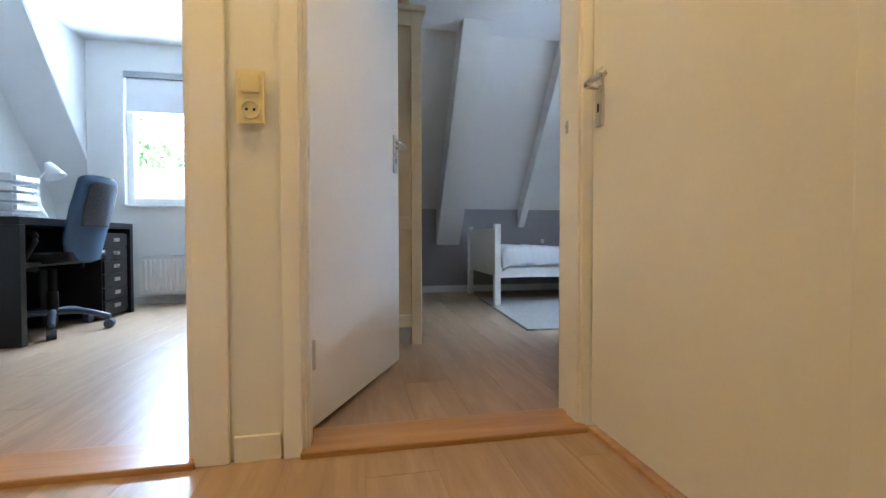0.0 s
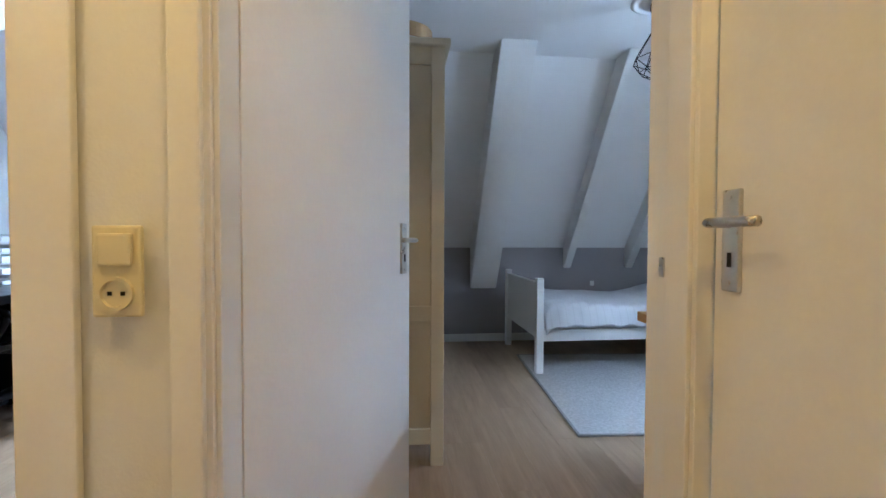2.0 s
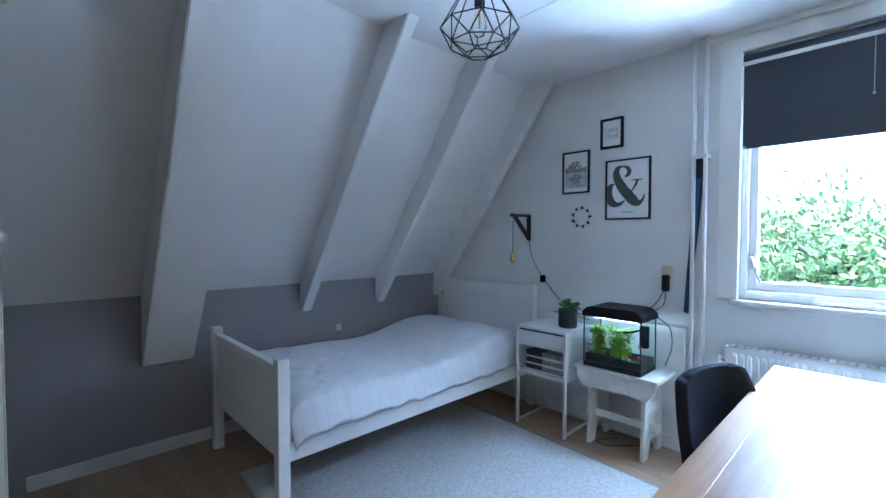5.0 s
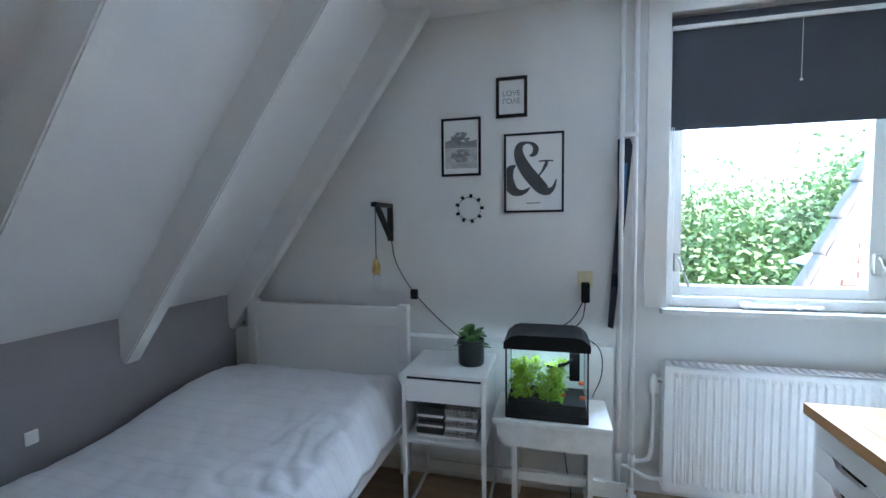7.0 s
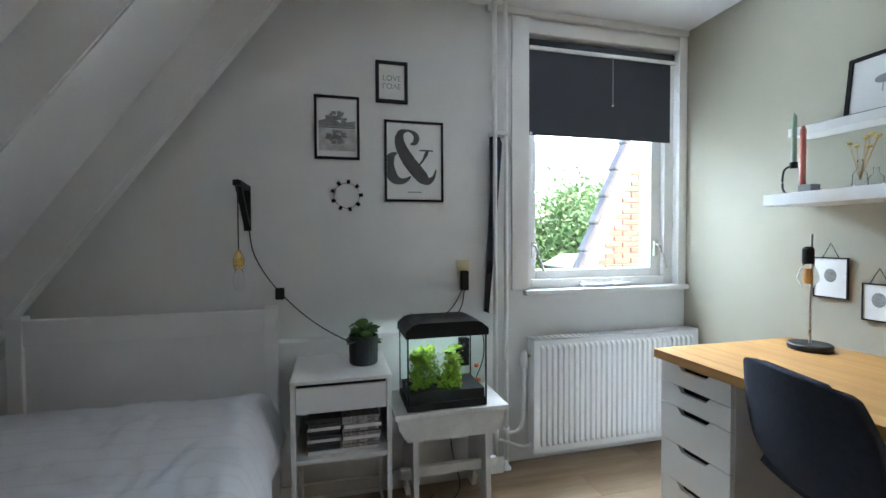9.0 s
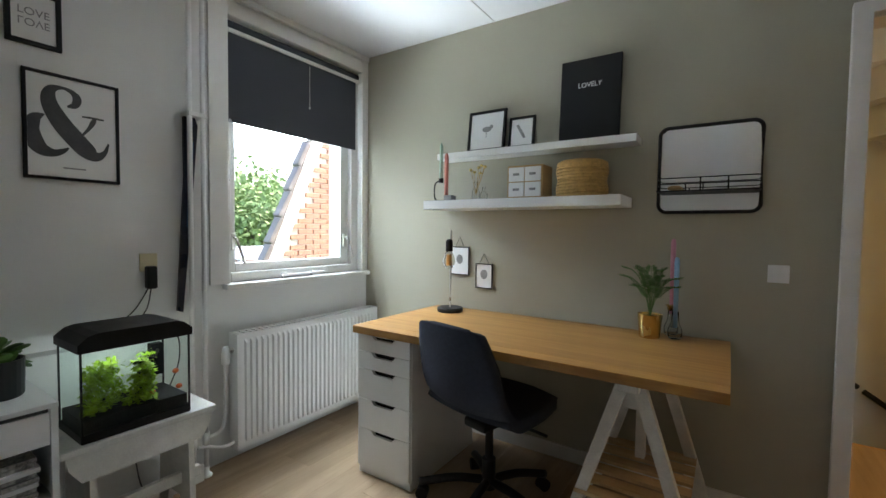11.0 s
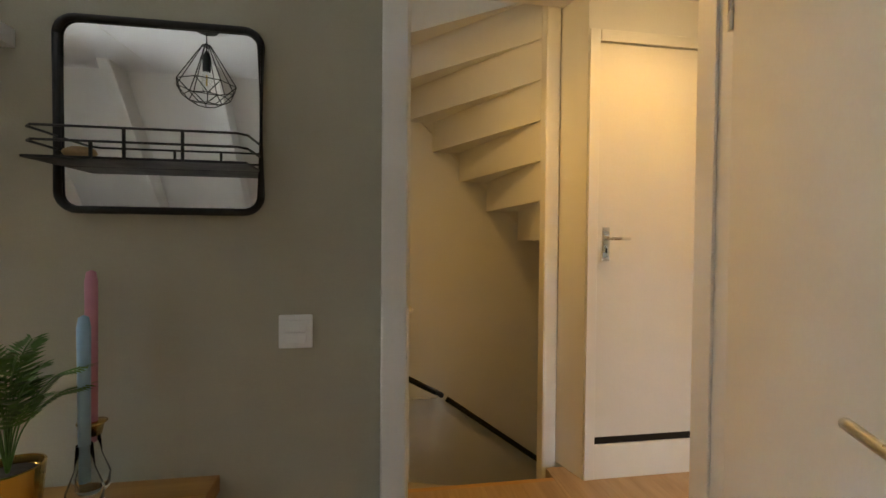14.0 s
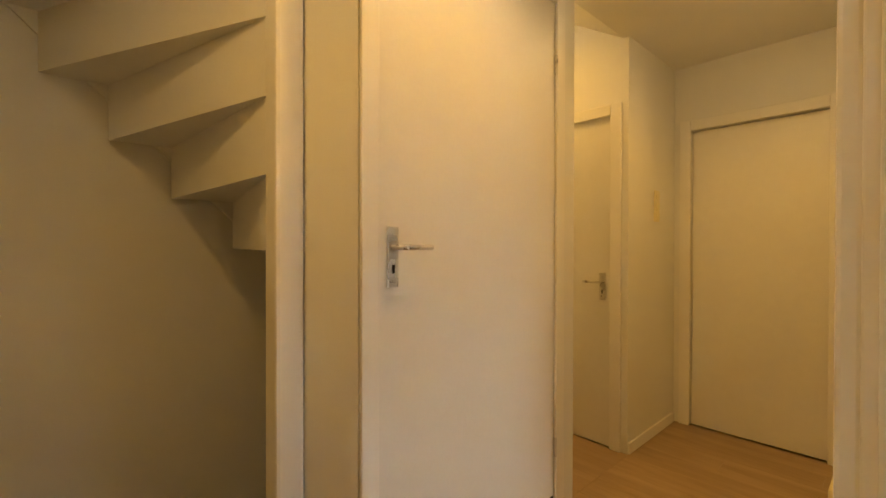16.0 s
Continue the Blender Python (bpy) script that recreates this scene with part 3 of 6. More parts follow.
for k in range(len(outer) - 1):
    a, b = Vector(outer[k]), Vector(outer[k + 1])
    n0 = Vector((NX, NY - 0.03))
    zt = z0 + 0.232 * k
    if zt > 3.0:
        break
    da = (a - n0).normalized()
    side = Vector((-da.y, da.x)) * 0.02
    part("riser", prism([tuple(n0), tuple(a), tuple(a + side), tuple(n0 + side)], 'z', zt, zt + 0.235), M_TRIM, att)
    pts = [tuple(n0 - side * 2), tuple(a - side * 2), tuple(b), tuple(n0)]
    if k == 6:
        pts = [tuple(n0 - side * 2), tuple(a - side * 2), (0.69, -1.03), tuple(b), tuple(n0)]
    part("tread", prism(pts, 'z', zt + 0.235, zt + 0.265), M_TRIM, att)
part("wall_string", prism([(-0.9, 0.93), (-0.9, 1.06), (0.69, 2.62), (0.69, 2.49)], 'y', -1.039, -1.02), M_TRIM, att)

# winding stairs down to the lower floor
low = thing("stairs_down", (0.2, -0.4, -2.75), "carpeted grey winding stairs going down from the landing", "stairs", kind="structure")
M_TREAD = mat("grey_stair_carpet", (0.33, 0.31, 0.28), 0.95, vary=0.2, scale=30, bump=0.3)
ring = [(0.69, 0.11), (0.69, -0.25), (0.69, -0.65), (0.66, -1.03), (0.30, -1.03), (0.02, -1.03), (-0.24, -1.03), (-0.50, -1.03), (-0.78, -1.03), (-1.06, -1.03), (-1.34, -1.03)]
for k in range(len(ring) - 1):
    zt = -0.215 - 0.19 * k
    pts = [(NX, NY + 0.06 if k == 0 else NY - 0.03), ring[k], ring[k + 1], (NX, NY - 0.03)]
    if k >= 7:
        pts = [(ring[k][0], 0.15), ring[k], ring[k + 1], (ring[k + 1][0], 0.15)]
    if k == 0:
        pts = [(NX + 0.03, LEDGE - 0.03), (0.69, LEDGE - 0.03), ring[1], (NX, NY - 0.03)]
    part("tread", prism(pts, 'z', zt - 0.04, zt), M_TREAD, low)
    part("riser", prism([pts[0], pts[1], (pts[1][0] - 0.012, pts[1][1] + 0.012), (pts[0][0] - 0.012, pts[0][1] + 0.012)], 'z', zt, zt + 0.15), M_TRIM, low)

# handrail in three pieces on the walls
hr = thing("handrail", (0.66, -1.0, 0.2), "black round handrail on steel wall brackets", "handrail", kind="structure")
RAILS = [((0.655, 0.40, 0.955), (0.655, -0.30, 0.53)), ((0.66, -0.72, 0.335), (0.21, -0.985, 0.02)), ((0.17, -0.985, -0.01), (-0.95, -0.985, -0.80))]
for a, b in RAILS:
    part("rail", rod(a, b, 0.021, n=16), M_BLACK, hr, smooth=True)
    for f in (0.15, 0.85):
        p = Vector(a).lerp(Vector(b), f)
        wall = Vector((0.70, p.y, p.z - 0.05)) if a[1] > -0.9 else Vector((p.x, -1.04, p.z - 0.05))
        part("bracket", tube([p - Vector((0, 0, 0.018)), p - Vector((0, 0, 0.05)), wall], 0.006, steps=4), M_STEEL, hr)

# west end of the landing
structure("wall_landing_west", boxes((-3.22, -3.10, 0.13, 0.24, 0, LCEIL), (-3.22, -3.10, 0.99, LY, 0, LCEIL), (-3.22, -3.10, 0.24, 0.99, 2.10, LCEIL)), M_WALL, "cream-white end wall of the landing", "wall")
structure("wall_landing_block", boxes((-3.10, -2.34, 0.03, 0.135, 0, 3.2), (-2.44, -2.34, -1.04, -0.82, 0, 3.2), (-2.44, -2.34, -0.82, 0.03, 2.13, 3.2)), M_WALL, "cream-white wall at the passage corner", "wall")
for nm, x0, x1, y0, y1, lab, hand in (("door_5", -3.19, -3.135, 0.245, 0.985, "closed white door at the landing's end", None), ("door_6", -2.41, -2.355, -0.815, 0.025, "closed white flush door in the passage", 1)):
    t = thing(nm, (x1, (y0 + y1) / 2, 0), lab, "door", kind="structure")
    part("leaf", box(x0, x1, y0, y1, 0.001, 2.095 if nm == 'door_5' else 2.128, 0.002), M_GLOSSDOOR, t)
    f = thing(nm.replace("door", "door_frame"), (x1, (y0 + y1) / 2, 0), "white painted door frame on the landing", "door frame", kind="structure")
    xf = x1 + (0.035 if nm == "door_5" else 0.015)
    if hand:
        lever(t, (x1, y1 - 0.06, 1.05), (1, 0, 0), (0, -1, 0), M_STEEL)
    part("casing", box(xf + 0.002, xf + 0.016, y0 - 0.07, y0, 0, 2.17, 0.004), M_TRIM, f)
    part("casing", box(xf + 0.002, xf + 0.016, y1, y1 + 0.07, 0, 2.17, 0.004), M_TRIM, f)
    part("casing", box(xf + 0.002, xf + 0.016, y0, y1, 2.10, 2.17, 0.004), M_TRIM, f)
structure("baseboard_landing", boxes((-3.085, -2.345, 0.135, 0.147, 0, 0.07), bevel=0.003), M_TRIM, "white skirting board on the landing", "skirting board")


def spot_fixture(x, y, z):
    t = thing("ceiling_spot", (x, y, z), "small round recessed ceiling spot, lit", "ceiling light", "landing spots")
    part("ring", lathe((x, y, z), [(0.044, 0.0), (0.046, -0.006), (0.036, -0.012), (0.030, -0.004)]), M_STEEL, t)
    part("lens", lathe((x, y, z), [(0.029, -0.002), (0.027, -0.018), (0.016, -0.028), (0.0004, -0.031)]), M_SPOT, t)


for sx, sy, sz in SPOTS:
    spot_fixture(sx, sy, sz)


def switch_plate(x, z, y, gang, out, material, label, axis='y'):
    """A wall switch or socket; gang lists 'rocker' or 'socket' from the top down."""
    t = thing("light_switch", (x, y, z), label, "light switch")
    h = 0.068 * len(gang)
    o = out

    def bx(u0, u1, d0, d1, w0, w1, bev):
        if axis == 'y':
            return box(x + u0, x + u1, y + o * d0, y + o * d1, z + w0, z + w1, bev)
        return box(x + o * d0, x + o * d1, y + u0, y + u1, z + w0, z + w1, bev)
    part("plate", bx(-0.036, 0.036, 0, 0.010, -h / 2 - 0.003, h / 2 + 0.003, 0.004), material, t)
    for i, g in enumerate(gang):
        c = h / 2 - 0.034 - i * 0.068
        if g == "rocker":
            part("rocker", bx(-0.025, 0.025, 0.010, 0.018, c - 0.025, c + 0.025, 0.004), material, t)
        elif g == "double":
            part("rocker", bx(-0.025, 0.025, 0.010, 0.017, c + 0.001, c + 0.026, 0.003), material, t)
            part("rocker", bx(-0.025, 0.025, 0.010, 0.017, c - 0.026, c - 0.001, 0.003), material, t)
        else:
            r = part("socket", lathe((0, 0, 0), [(0.026, 0.0), (0.026, 0.006), (0.021, 0.006), (0.020, 0.001)], 20), material, t)
            r.matrix_basis = Matrix.Translation((0, o * 0.010, c)) @ pose(0, 0, 0, -90 * o, 0, 0) @ Matrix.Translation(ORIGIN[t])
            for s in (-1, 1):
                part("contact", box(x + s * 0.0095 - 0.003, x + s * 0.0095 + 0.003, y + o * 0.0105, y + o * 0.0125, z + c - 0.003, z + c + 0.003), M_BLACK, t)
    return t


switch_plate(-0.30, 0.985, LY - 0.014, ["rocker", "socket"], -1, M_PLAST, "cream plastic switch above an earthed socket")
switch_plate(0.915, 1.055, SY, ["double"], 1, M_WPLAST, "white double light switch on the green wall")
switch_plate(-2.76, 1.55, 0.135, ["rocker", "rocker", "rocker"], 1, M_PLAST, "tall cream switch panel on the landing wall")
# ---- bedroom: window ----
GX = EX + 0.09
win = thing("window_1", (EX, (WY0 + WY1) / 2, WZ0), "white painted tilt window with grey roller blind above", "window", kind="structure")
part("window_frame", boxes((EX + 0.03, EX + 0.14, WY0, WY0 + 0.06, WZ0, WZ1), (EX + 0.03, EX + 0.14, WY1 - 0.035, WY1, WZ0, WZ1), (EX + 0.03, EX + 0.14, WY0 + 0.06, WY1 - 0.035, WZ0, WZ0 + 0.05), (EX + 0.03, EX + 0.14, WY0 + 0.06, WY1 - 0.035, WZ1 - 0.05, WZ1), bevel=0.003), M_TRIM, win)
sash = part("sash", boxes((GX - 0.03, GX + 0.03, WY0 + 0.062, WY0 + 0.13, WZ0 + 0.052, WZ1 - 0.052), (GX - 0.03, GX + 0.03, WY1 - 0.075, WY1 - 0.037, WZ0 + 0.052, WZ1 - 0.052), (GX - 0.03, GX + 0.03, WY0 + 0.13, WY1 - 0.075, WZ0 + 0.052, WZ0 + 0.10), (GX - 0.03, GX + 0.03, WY0 + 0.13, WY1 - 0.075, WZ1 - 0.10, WZ1 - 0.052), bevel=0.004), M_TRIM, win)
pane = part("pane", box(GX - 0.003, GX + 0.003, WY0 + 0.128, WY1 - 0.073, WZ0 + 0.098, WZ1 - 0.098), M_GLASS, win)
pane.visible_shadow = False
part("window_sill", box(EX - 0.045, EX + 0.03, 1.40 + 0.004, WY1 + 0.03, WZ0 - 0.028, WZ0, 0.006), M_TRIM, win)
CW = M_TRIM
part("casing", box(EX - 0.016, EX - 0.002, WY1, WY1 + 0.10, WZ0, CEIL - 0.036, 0.003), CW, win)
part("casing", box(EX - 0.016, EX - 0.002, SY + 0.004, WY0, WZ0, CEIL - 0.036, 0.003), CW, win)
part("casing", box(EX - 0.014, EX - 0.002, WY0, WY1, WZ1, WZ1 + 0.07, 0.003), CW, win)
bm = bmesh.new()
for yy in (WY0 + 0.105, WY1 - 0.055):
    add_box(bm, GX - 0.05, GX - 0.03, yy - 0.014, yy + 0.014, 1.10, 1.19, 0.003)
part("fastener", bm, M_STEEL, win)
for yy, s in ((WY0 + 0.105, -1), (WY1 - 0.055, -1)):
    part("window_handle", tube([(GX - 0.05, yy, 1.17), (GX - 0.075, yy, 1.16), (GX - 0.08, yy + s * 0.02, 1.10), (GX - 0.078, yy + s * 0.045, 1.03)], 0.007), M_STEEL, win, "grey lever handle", smooth=True)
stay = part("window_stay", boxes((EX - 0.005, EX + 0.018, 1.78, 2.10, WZ0 + 0.012, WZ0 + 0.024), (EX + 0.0, EX + 0.02, 1.86, 1.88, WZ0 + 0.0, WZ0 + 0.03), (EX + 0.0, EX + 0.02, 2.06, 2.09, WZ0, WZ0 + 0.035), bevel=0.003), M_WPLAST, win, "white window stay")

bl = thing("roller_blind", (EX + 0.01, 1.95, 2.25), "charcoal cloth roller blind pulled halfway down", "blind")
part("cloth", box(EX + 0.001, EX + 0.004, WY0 + 0.05, WY1 - 0.008, 1.775, 2.225), M_BLIND, bl)
part("hem_bar", box(EX - 0.002, EX + 0.007, WY0 + 0.05, WY1 - 0.008, 1.765, 1.778, 0.002), M_BLIND, bl)
part("roller", rod((EX + 0.012, WY0 + 0.03, 2.26), (EX + 0.012, WY1 - 0.006, 2.26), 0.022, n=18), M_BLIND, bl, smooth=True)
part("rail", box(EX - 0.014, EX + 0.0, WY0 + 0.02, WY1 - 0.004, 2.218, 2.238, 0.003), M_TRIM, bl, "white aluminium rail")
part("pull_cord", rod((EX - 0.004, 1.90, 1.96), (EX - 0.004, 1.90, 2.22), 0.0012, n=6), M_WPLAST, bl)
part("cord_knob", ball((EX - 0.004, 1.90, 1.955), 0.006), M_WPLAST, bl)
part("bead_chain", tube([(EX - 0.004, WY1 - 0.012, 1.78), (EX - 0.004, WY1 - 0.004, 1.6), (EX - 0.004, WY1 - 0.012, 1.46), (EX - 0.004, WY1 - 0.022, 1.6), (EX - 0.004, WY1 - 0.02, 1.78)], 0.0018, 6), M_WPLAST, bl)

structure("trim_cornice", boxes((EX - 0.028, EX - 0.001, SY + 0.004, 2.66, CEIL - 0.035, CEIL - 0.001), bevel=0.006), M_TRIM, "white moulding along the top of the gable wall", "moulding")

# ---- radiator ----


def radiator(x0, y0, y1, z0, z1, ribs, face=-1):
    t = thing("radiator", (x0, (y0 + y1) / 2, z0), "white ribbed steel panel radiator under the window", "radiator")
    bm = bmesh.new()
    d = 0.011
    prof = []
    pitch = (y1 - y0 - 0.06) / ribs
    prof.append((y0, 0))
    for k in range(ribs):
        a = y0 + 0.03 + k * pitch
        prof += [(a + 0.15 * pitch, 0), (a + 0.32 * pitch, d), (a + 0.68 * pitch, d), (a + 0.85 * pitch, 0)]
    prof.append((y1, 0))
    lo, hi = z0 + 0.03, z1 - 0.03
    cols = []
    for y, q in prof:
        cols.append([bm.verts.new((x0 + face * qq, y, z)) for z, qq in ((z0, 0), (lo, 0), (lo + 0.02, q), (hi - 0.02, q), (hi, 0), (z1, 0))])
    for a, b in zip(cols, cols[1:]):
        for k in range(5):
            bm.faces.new((a[k], a[k + 1], b[k + 1], b[k]))
    part("front_panel", bm, M_WPLAST, t)
    xb = x0 - face * 0.07
    part("back_panel", box(min(xb, xb - face * 0.01), max(xb, xb - face * 0.01), y0, y1, z0, z1), M_WPLAST, t)
    part("top_grille", boxes(*[(min(x0, xb), max(x0, xb), y0 + k * (y1 - y0) / 30, y0 + k * (y1 - y0) / 30 + 0.022, z1 - 0.008, z1) for k in range(30)]), M_WPLAST, t)
    for y in (y0, y1):
        part("side_cover", box(min(x0, xb), max(x0, xb), y - 0.003, y + 0.003, z0, z1, 0.001), M_WPLAST, t)
    return t


rad = radiator(3.125, 1.42, 2.445, 0.09, 0.685, 30)
part("valve", rod((3.165, 2.446, 0.60), (3.165, 2.475, 0.60), 0.014), M_STEEL, rad)
part("valve_head", lathe((3.165, 2.485, 0.585), [(0.012, -0.05), (0.02, -0.045), (0.02, 0.0), (0.014, 0.03), (0.01, 0.04)]), M_WPLAST, rad, smooth=True)
part("feed_pipe", tube([(3.165, 2.485, 0.55), (3.165, 2.487, 0.35), (3.17, 2.50, 0.22), (3.18, 2.56, 0.19), (3.18, 2.585, 0.19)], 0.009, 10), M_WPLAST, rad, smooth=True)
part("return_pipe", tube([(3.16, 2.43, 0.13), (3.165, 2.50, 0.12), (3.18, 2.58, 0.15), (3.18, 2.62, 0.16)], 0.009, 10), M_WPLAST, rad, smooth=True)
pipes = thing("heating_pipes", (3.19, 2.60, 0), "two white heating pipes running from floor to ceiling", "pipe")
for yy in (2.575, 2.635):
    part("riser_pipe", rod((3.185, yy, 0.002), (3.185, yy, CEIL), 0.011, n=14), M_WPLAST, pipes, smooth=True)
    part("floor_collar", lathe((3.185, yy, 0.002), [(0.026, 0), (0.026, 0.008), (0.014, 0.02), (0.013, 0.05)]), M_WPLAST, pipes, smooth=True)
    part("joint", rod((3.185, yy, 0.16), (3.185, yy, 0.22), 0.016, n=14), M_WPLAST, pipes, smooth=True)
part("clip", box(3.17, 3.25, 2.565, 2.645, 1.735, 1.755, 0.002), M_WPLAST, pipes)

# long dark board leaning behind the pipes
bm = prism([(2.585, 1.70), (2.60, 1.745), (2.63, 1.755), (2.65, 1.73), (2.648, 1.45), (2.685, 0.83), (2.66, 0.82), (2.612, 1.35)], 'x', 3.212, 3.226)
sk = solo("long_board", bm, M_NAVY, (3.22, 2.66, 0.82), "long narrow dark navy board hung behind the pipes", "sports gear")
part("blue_stripe", prism([(2.606, 1.62), (2.625, 1.62), (2.640, 1.22), (2.628, 1.22)], 'x', 3.209, 3.2125), M_SKIBLUE, sk, "bright blue stripe")
part("peg", rod((3.226, 2.62, 1.70), (3.25, 2.62, 1.70), 0.008), M_BLACK, sk)

# ---- bed ----
BX0, BX1, BY0, BY1 = 1.165, 3.165, 3.685, 4.665
bed = thing("bed", ((BX0 + BX1) / 2, (BY0 + BY1) / 2, 0), "white painted single bed frame with panelled ends", "bed")
for yy in (BY0, BY1 - 0.055):
    part("post", box(BX0, BX0 + 0.055, yy, yy + 0.055, 0, 0.735, 0.005), M_FURN, bed)
    part("post", box(BX1 - 0.055, BX1, yy, yy + 0.055, 0, 0.915, 0.005), M_FURN, bed)
part("footboard", boxes((BX0 + 0.016, BX0 + 0.04, BY0 + 0.055, BY1 - 0.055, 0.27, 0.66), bevel=0.003), M_FURN, bed)
part("foot_rail", box(BX0 + 0.008, BX0 + 0.048, BY0 + 0.055, BY1 - 0.055, 0.655, 0.70, 0.004), M_FURN, bed)
part("headboard", boxes((BX1 - 0.04, BX1 - 0.016, BY0 + 0.055, BY1 - 0.055, 0.27, 0.83), bevel=0.003), M_FURN, bed)
part("head_rail", box(BX1 - 0.05, BX1 - 0.006, BY0 + 0.055, BY1 - 0.055, 0.80, 0.90, 0.005), M_FURN, bed)
for yy in (BY0 + 0.012, BY1 - 0.04):
    part("side_rail", box(BX0 + 0.055, BX1 - 0.055, yy, yy + 0.028, 0.255, 0.345, 0.003), M_FURN, bed)
for k in range(12):
    xs = BX0 + 0.12 + k * 0.155
    part("slat", box(xs, xs + 0.07, BY0 + 0.042, BY1 - 0.042, 0.30, 0.315), M_SLAT, bed)
part("bolt", rod((BX0 - 0.004, BY0 + 0.028, 0.42), (BX0 + 0.002, BY0 + 0.028, 0.42), 0.007), M_STEEL, bed)
mt = solo("mattress", box(BX0 + 0.06, BX1 - 0.06, BY0 + 0.045, BY1 - 0.045, 0.316, 0.46, 0.03), M_LINEN, (2.15, 4.17, 0.316), "white mattress on the slats", "mattress", smooth=True)

# duvet with soft folds, hanging a little over the front rail
bm = bmesh.new()
nx, ny = 120, 66
X0, X1, Y0, Y1 = BX0 + 0.065, BX1 - 0.06, BY0 - 0.035, BY1 + 0.02
grid = []
for i in range(nx + 1):
    row = []
    u = i / nx
    for j in range(ny + 1):
        v = j / ny
        x, y = X0 + (X1 - X0) * u, Y0 + (Y1 - Y0) * v
        puff = 0.05 + 0.075 * math.exp(-((u - 0.80) / 0.17) ** 2) + 0.015 * math.sin(u * 9)
        edge = min(1, min(v, 1.04 - v) / 0.12)
        z = 0.455 + puff * math.sin(min(1, edge) * math.pi / 2) ** 0.7
        z -= 0.085 * max(0, 1 - v / 0.06) ** 1.3
        end = min(u, 1 - u) / 0.05
        z -= 0.05 * max(0, 1 - end) ** 2
        nz = noise.noise(Vector((x * 4.5, y * 4.5, 0.3)))
        n2 = noise.noise(Vector((x * 13 + 5, y * 11, 1.7)))
        crease = abs(noise.noise(Vector((x * 6 + y * 3, y * 9 - x * 2, 4.0))))
        z += 0.012 * nz + 0.006 * n2 - 0.010 * (1 - min(1, crease * 4)) * (1.3 - v)
        y += 0.010 * nz * (1 - v) + (0.004 * math.sin(x * 31 + 2 * nz) * max(0, 1 - v / 0.1))
        row.append(bm.verts.new((x, y, z)))
    grid.append(row)
for i in range(nx):
    for j in range(ny):
        bm.faces.new((grid[i][j], grid[i + 1][j], grid[i + 1][j + 1], grid[i][j + 1]))
bm.normal_update()
ext = bmesh.ops.extrude_face_region(bm, geom=list(bm.faces))
bmesh.ops.translate(bm, verts=[v for v in ext["geom"] if isinstance(v, bmesh.types.BMVert)], vec=(0, 0, 0.022))
bmesh.ops.recalc_face_normals(bm, faces=bm.faces)
M_DUVET = mat("striped_white_duvet", (0.74, 0.74, 0.77), 0.92, vary=0.03, scale=6, bump=0.12, fine=240, spec=0.2)
nn, ll = M_DUVET.node_tree.nodes, M_DUVET.node_tree.links
wv = nn.new("ShaderNodeTexWave")
wv.bands_direction = 'X'
wv.inputs["Scale"].default_value = 5.2
wv.inputs["Distortion"].default_value = 0.4
tcd = nn.new("ShaderNodeTexCoord")
ll.new(tcd.outputs["Object"], wv.inputs["Vector"])
mrd = nn.new("ShaderNodeMapRange")
mrd.inputs["From Min"].default_value, mrd.inputs["From Max"].default_value = 0.93, 1.0
mrd.inputs["To Min"].default_value, mrd.inputs["To Max"].default_value = 1.0, 0.93
ll.new(wv.outputs["Fac"], mrd.inputs["Value"])
mxd = nn.new("ShaderNodeMixRGB")
mxd.blend_type = 'MULTIPLY'
mxd.inputs[0].default_value = 1
bd = nn["Principled BSDF"]
ll.new(bd.inputs["Base Color"].links[0].from_socket, mxd.inputs[1])
ll.new(mrd.outputs[0], mxd.inputs[2])
ll.new(mxd.outputs[0], bd.inputs["Base Color"])
solo("duvet", bm, M_DUVET, (2.15, 4.17, 0.45), "white cotton duvet with fine grey stripes, slightly rumpled", "duvet", smooth=True)
solo("wall_outlet", box(2.09, 2.13, KY - 0.012, KY, 0.55, 0.60, 0.004), M_WPLAST, (2.11, KY, 0.585), "small white outlet on the grey knee wall", "outlet")

# ---- rug ----
RX0, RX1, RY0, RY1 = 1.13, 2.72, 2.64, 4.18
bm = bmesh.new()
add_box(bm, RX0, RX1, RY0, RY1, 0.001, 0.011, 0.003)
rug = solo("rug", bm, M_RUG, (1.9, 3.5, 0.001), "flat woven grey-white wool rug under the bed", "rug")
part("binding", boxes((RX0 - 0.012, RX0 + 0.004, RY0 - 0.012, RY1 + 0.012, 0.001, 0.0125), (RX1 - 0.004, RX1 + 0.012, RY0 - 0.012, RY1 + 0.012, 0.001, 0.0125), (RX0 + 0.004, RX1 - 0.004, RY0 - 0.012, RY0 + 0.004, 0.001, 0.0125), (RX0 + 0.004, RX1 - 0.004, RY1 - 0.004, RY1 + 0.012, 0.001, 0.0125), bevel=0.003), M_RUGEDGE, rug, "darker bound edge")

rug.rotation_euler = (0, 0, radians(-3.8))

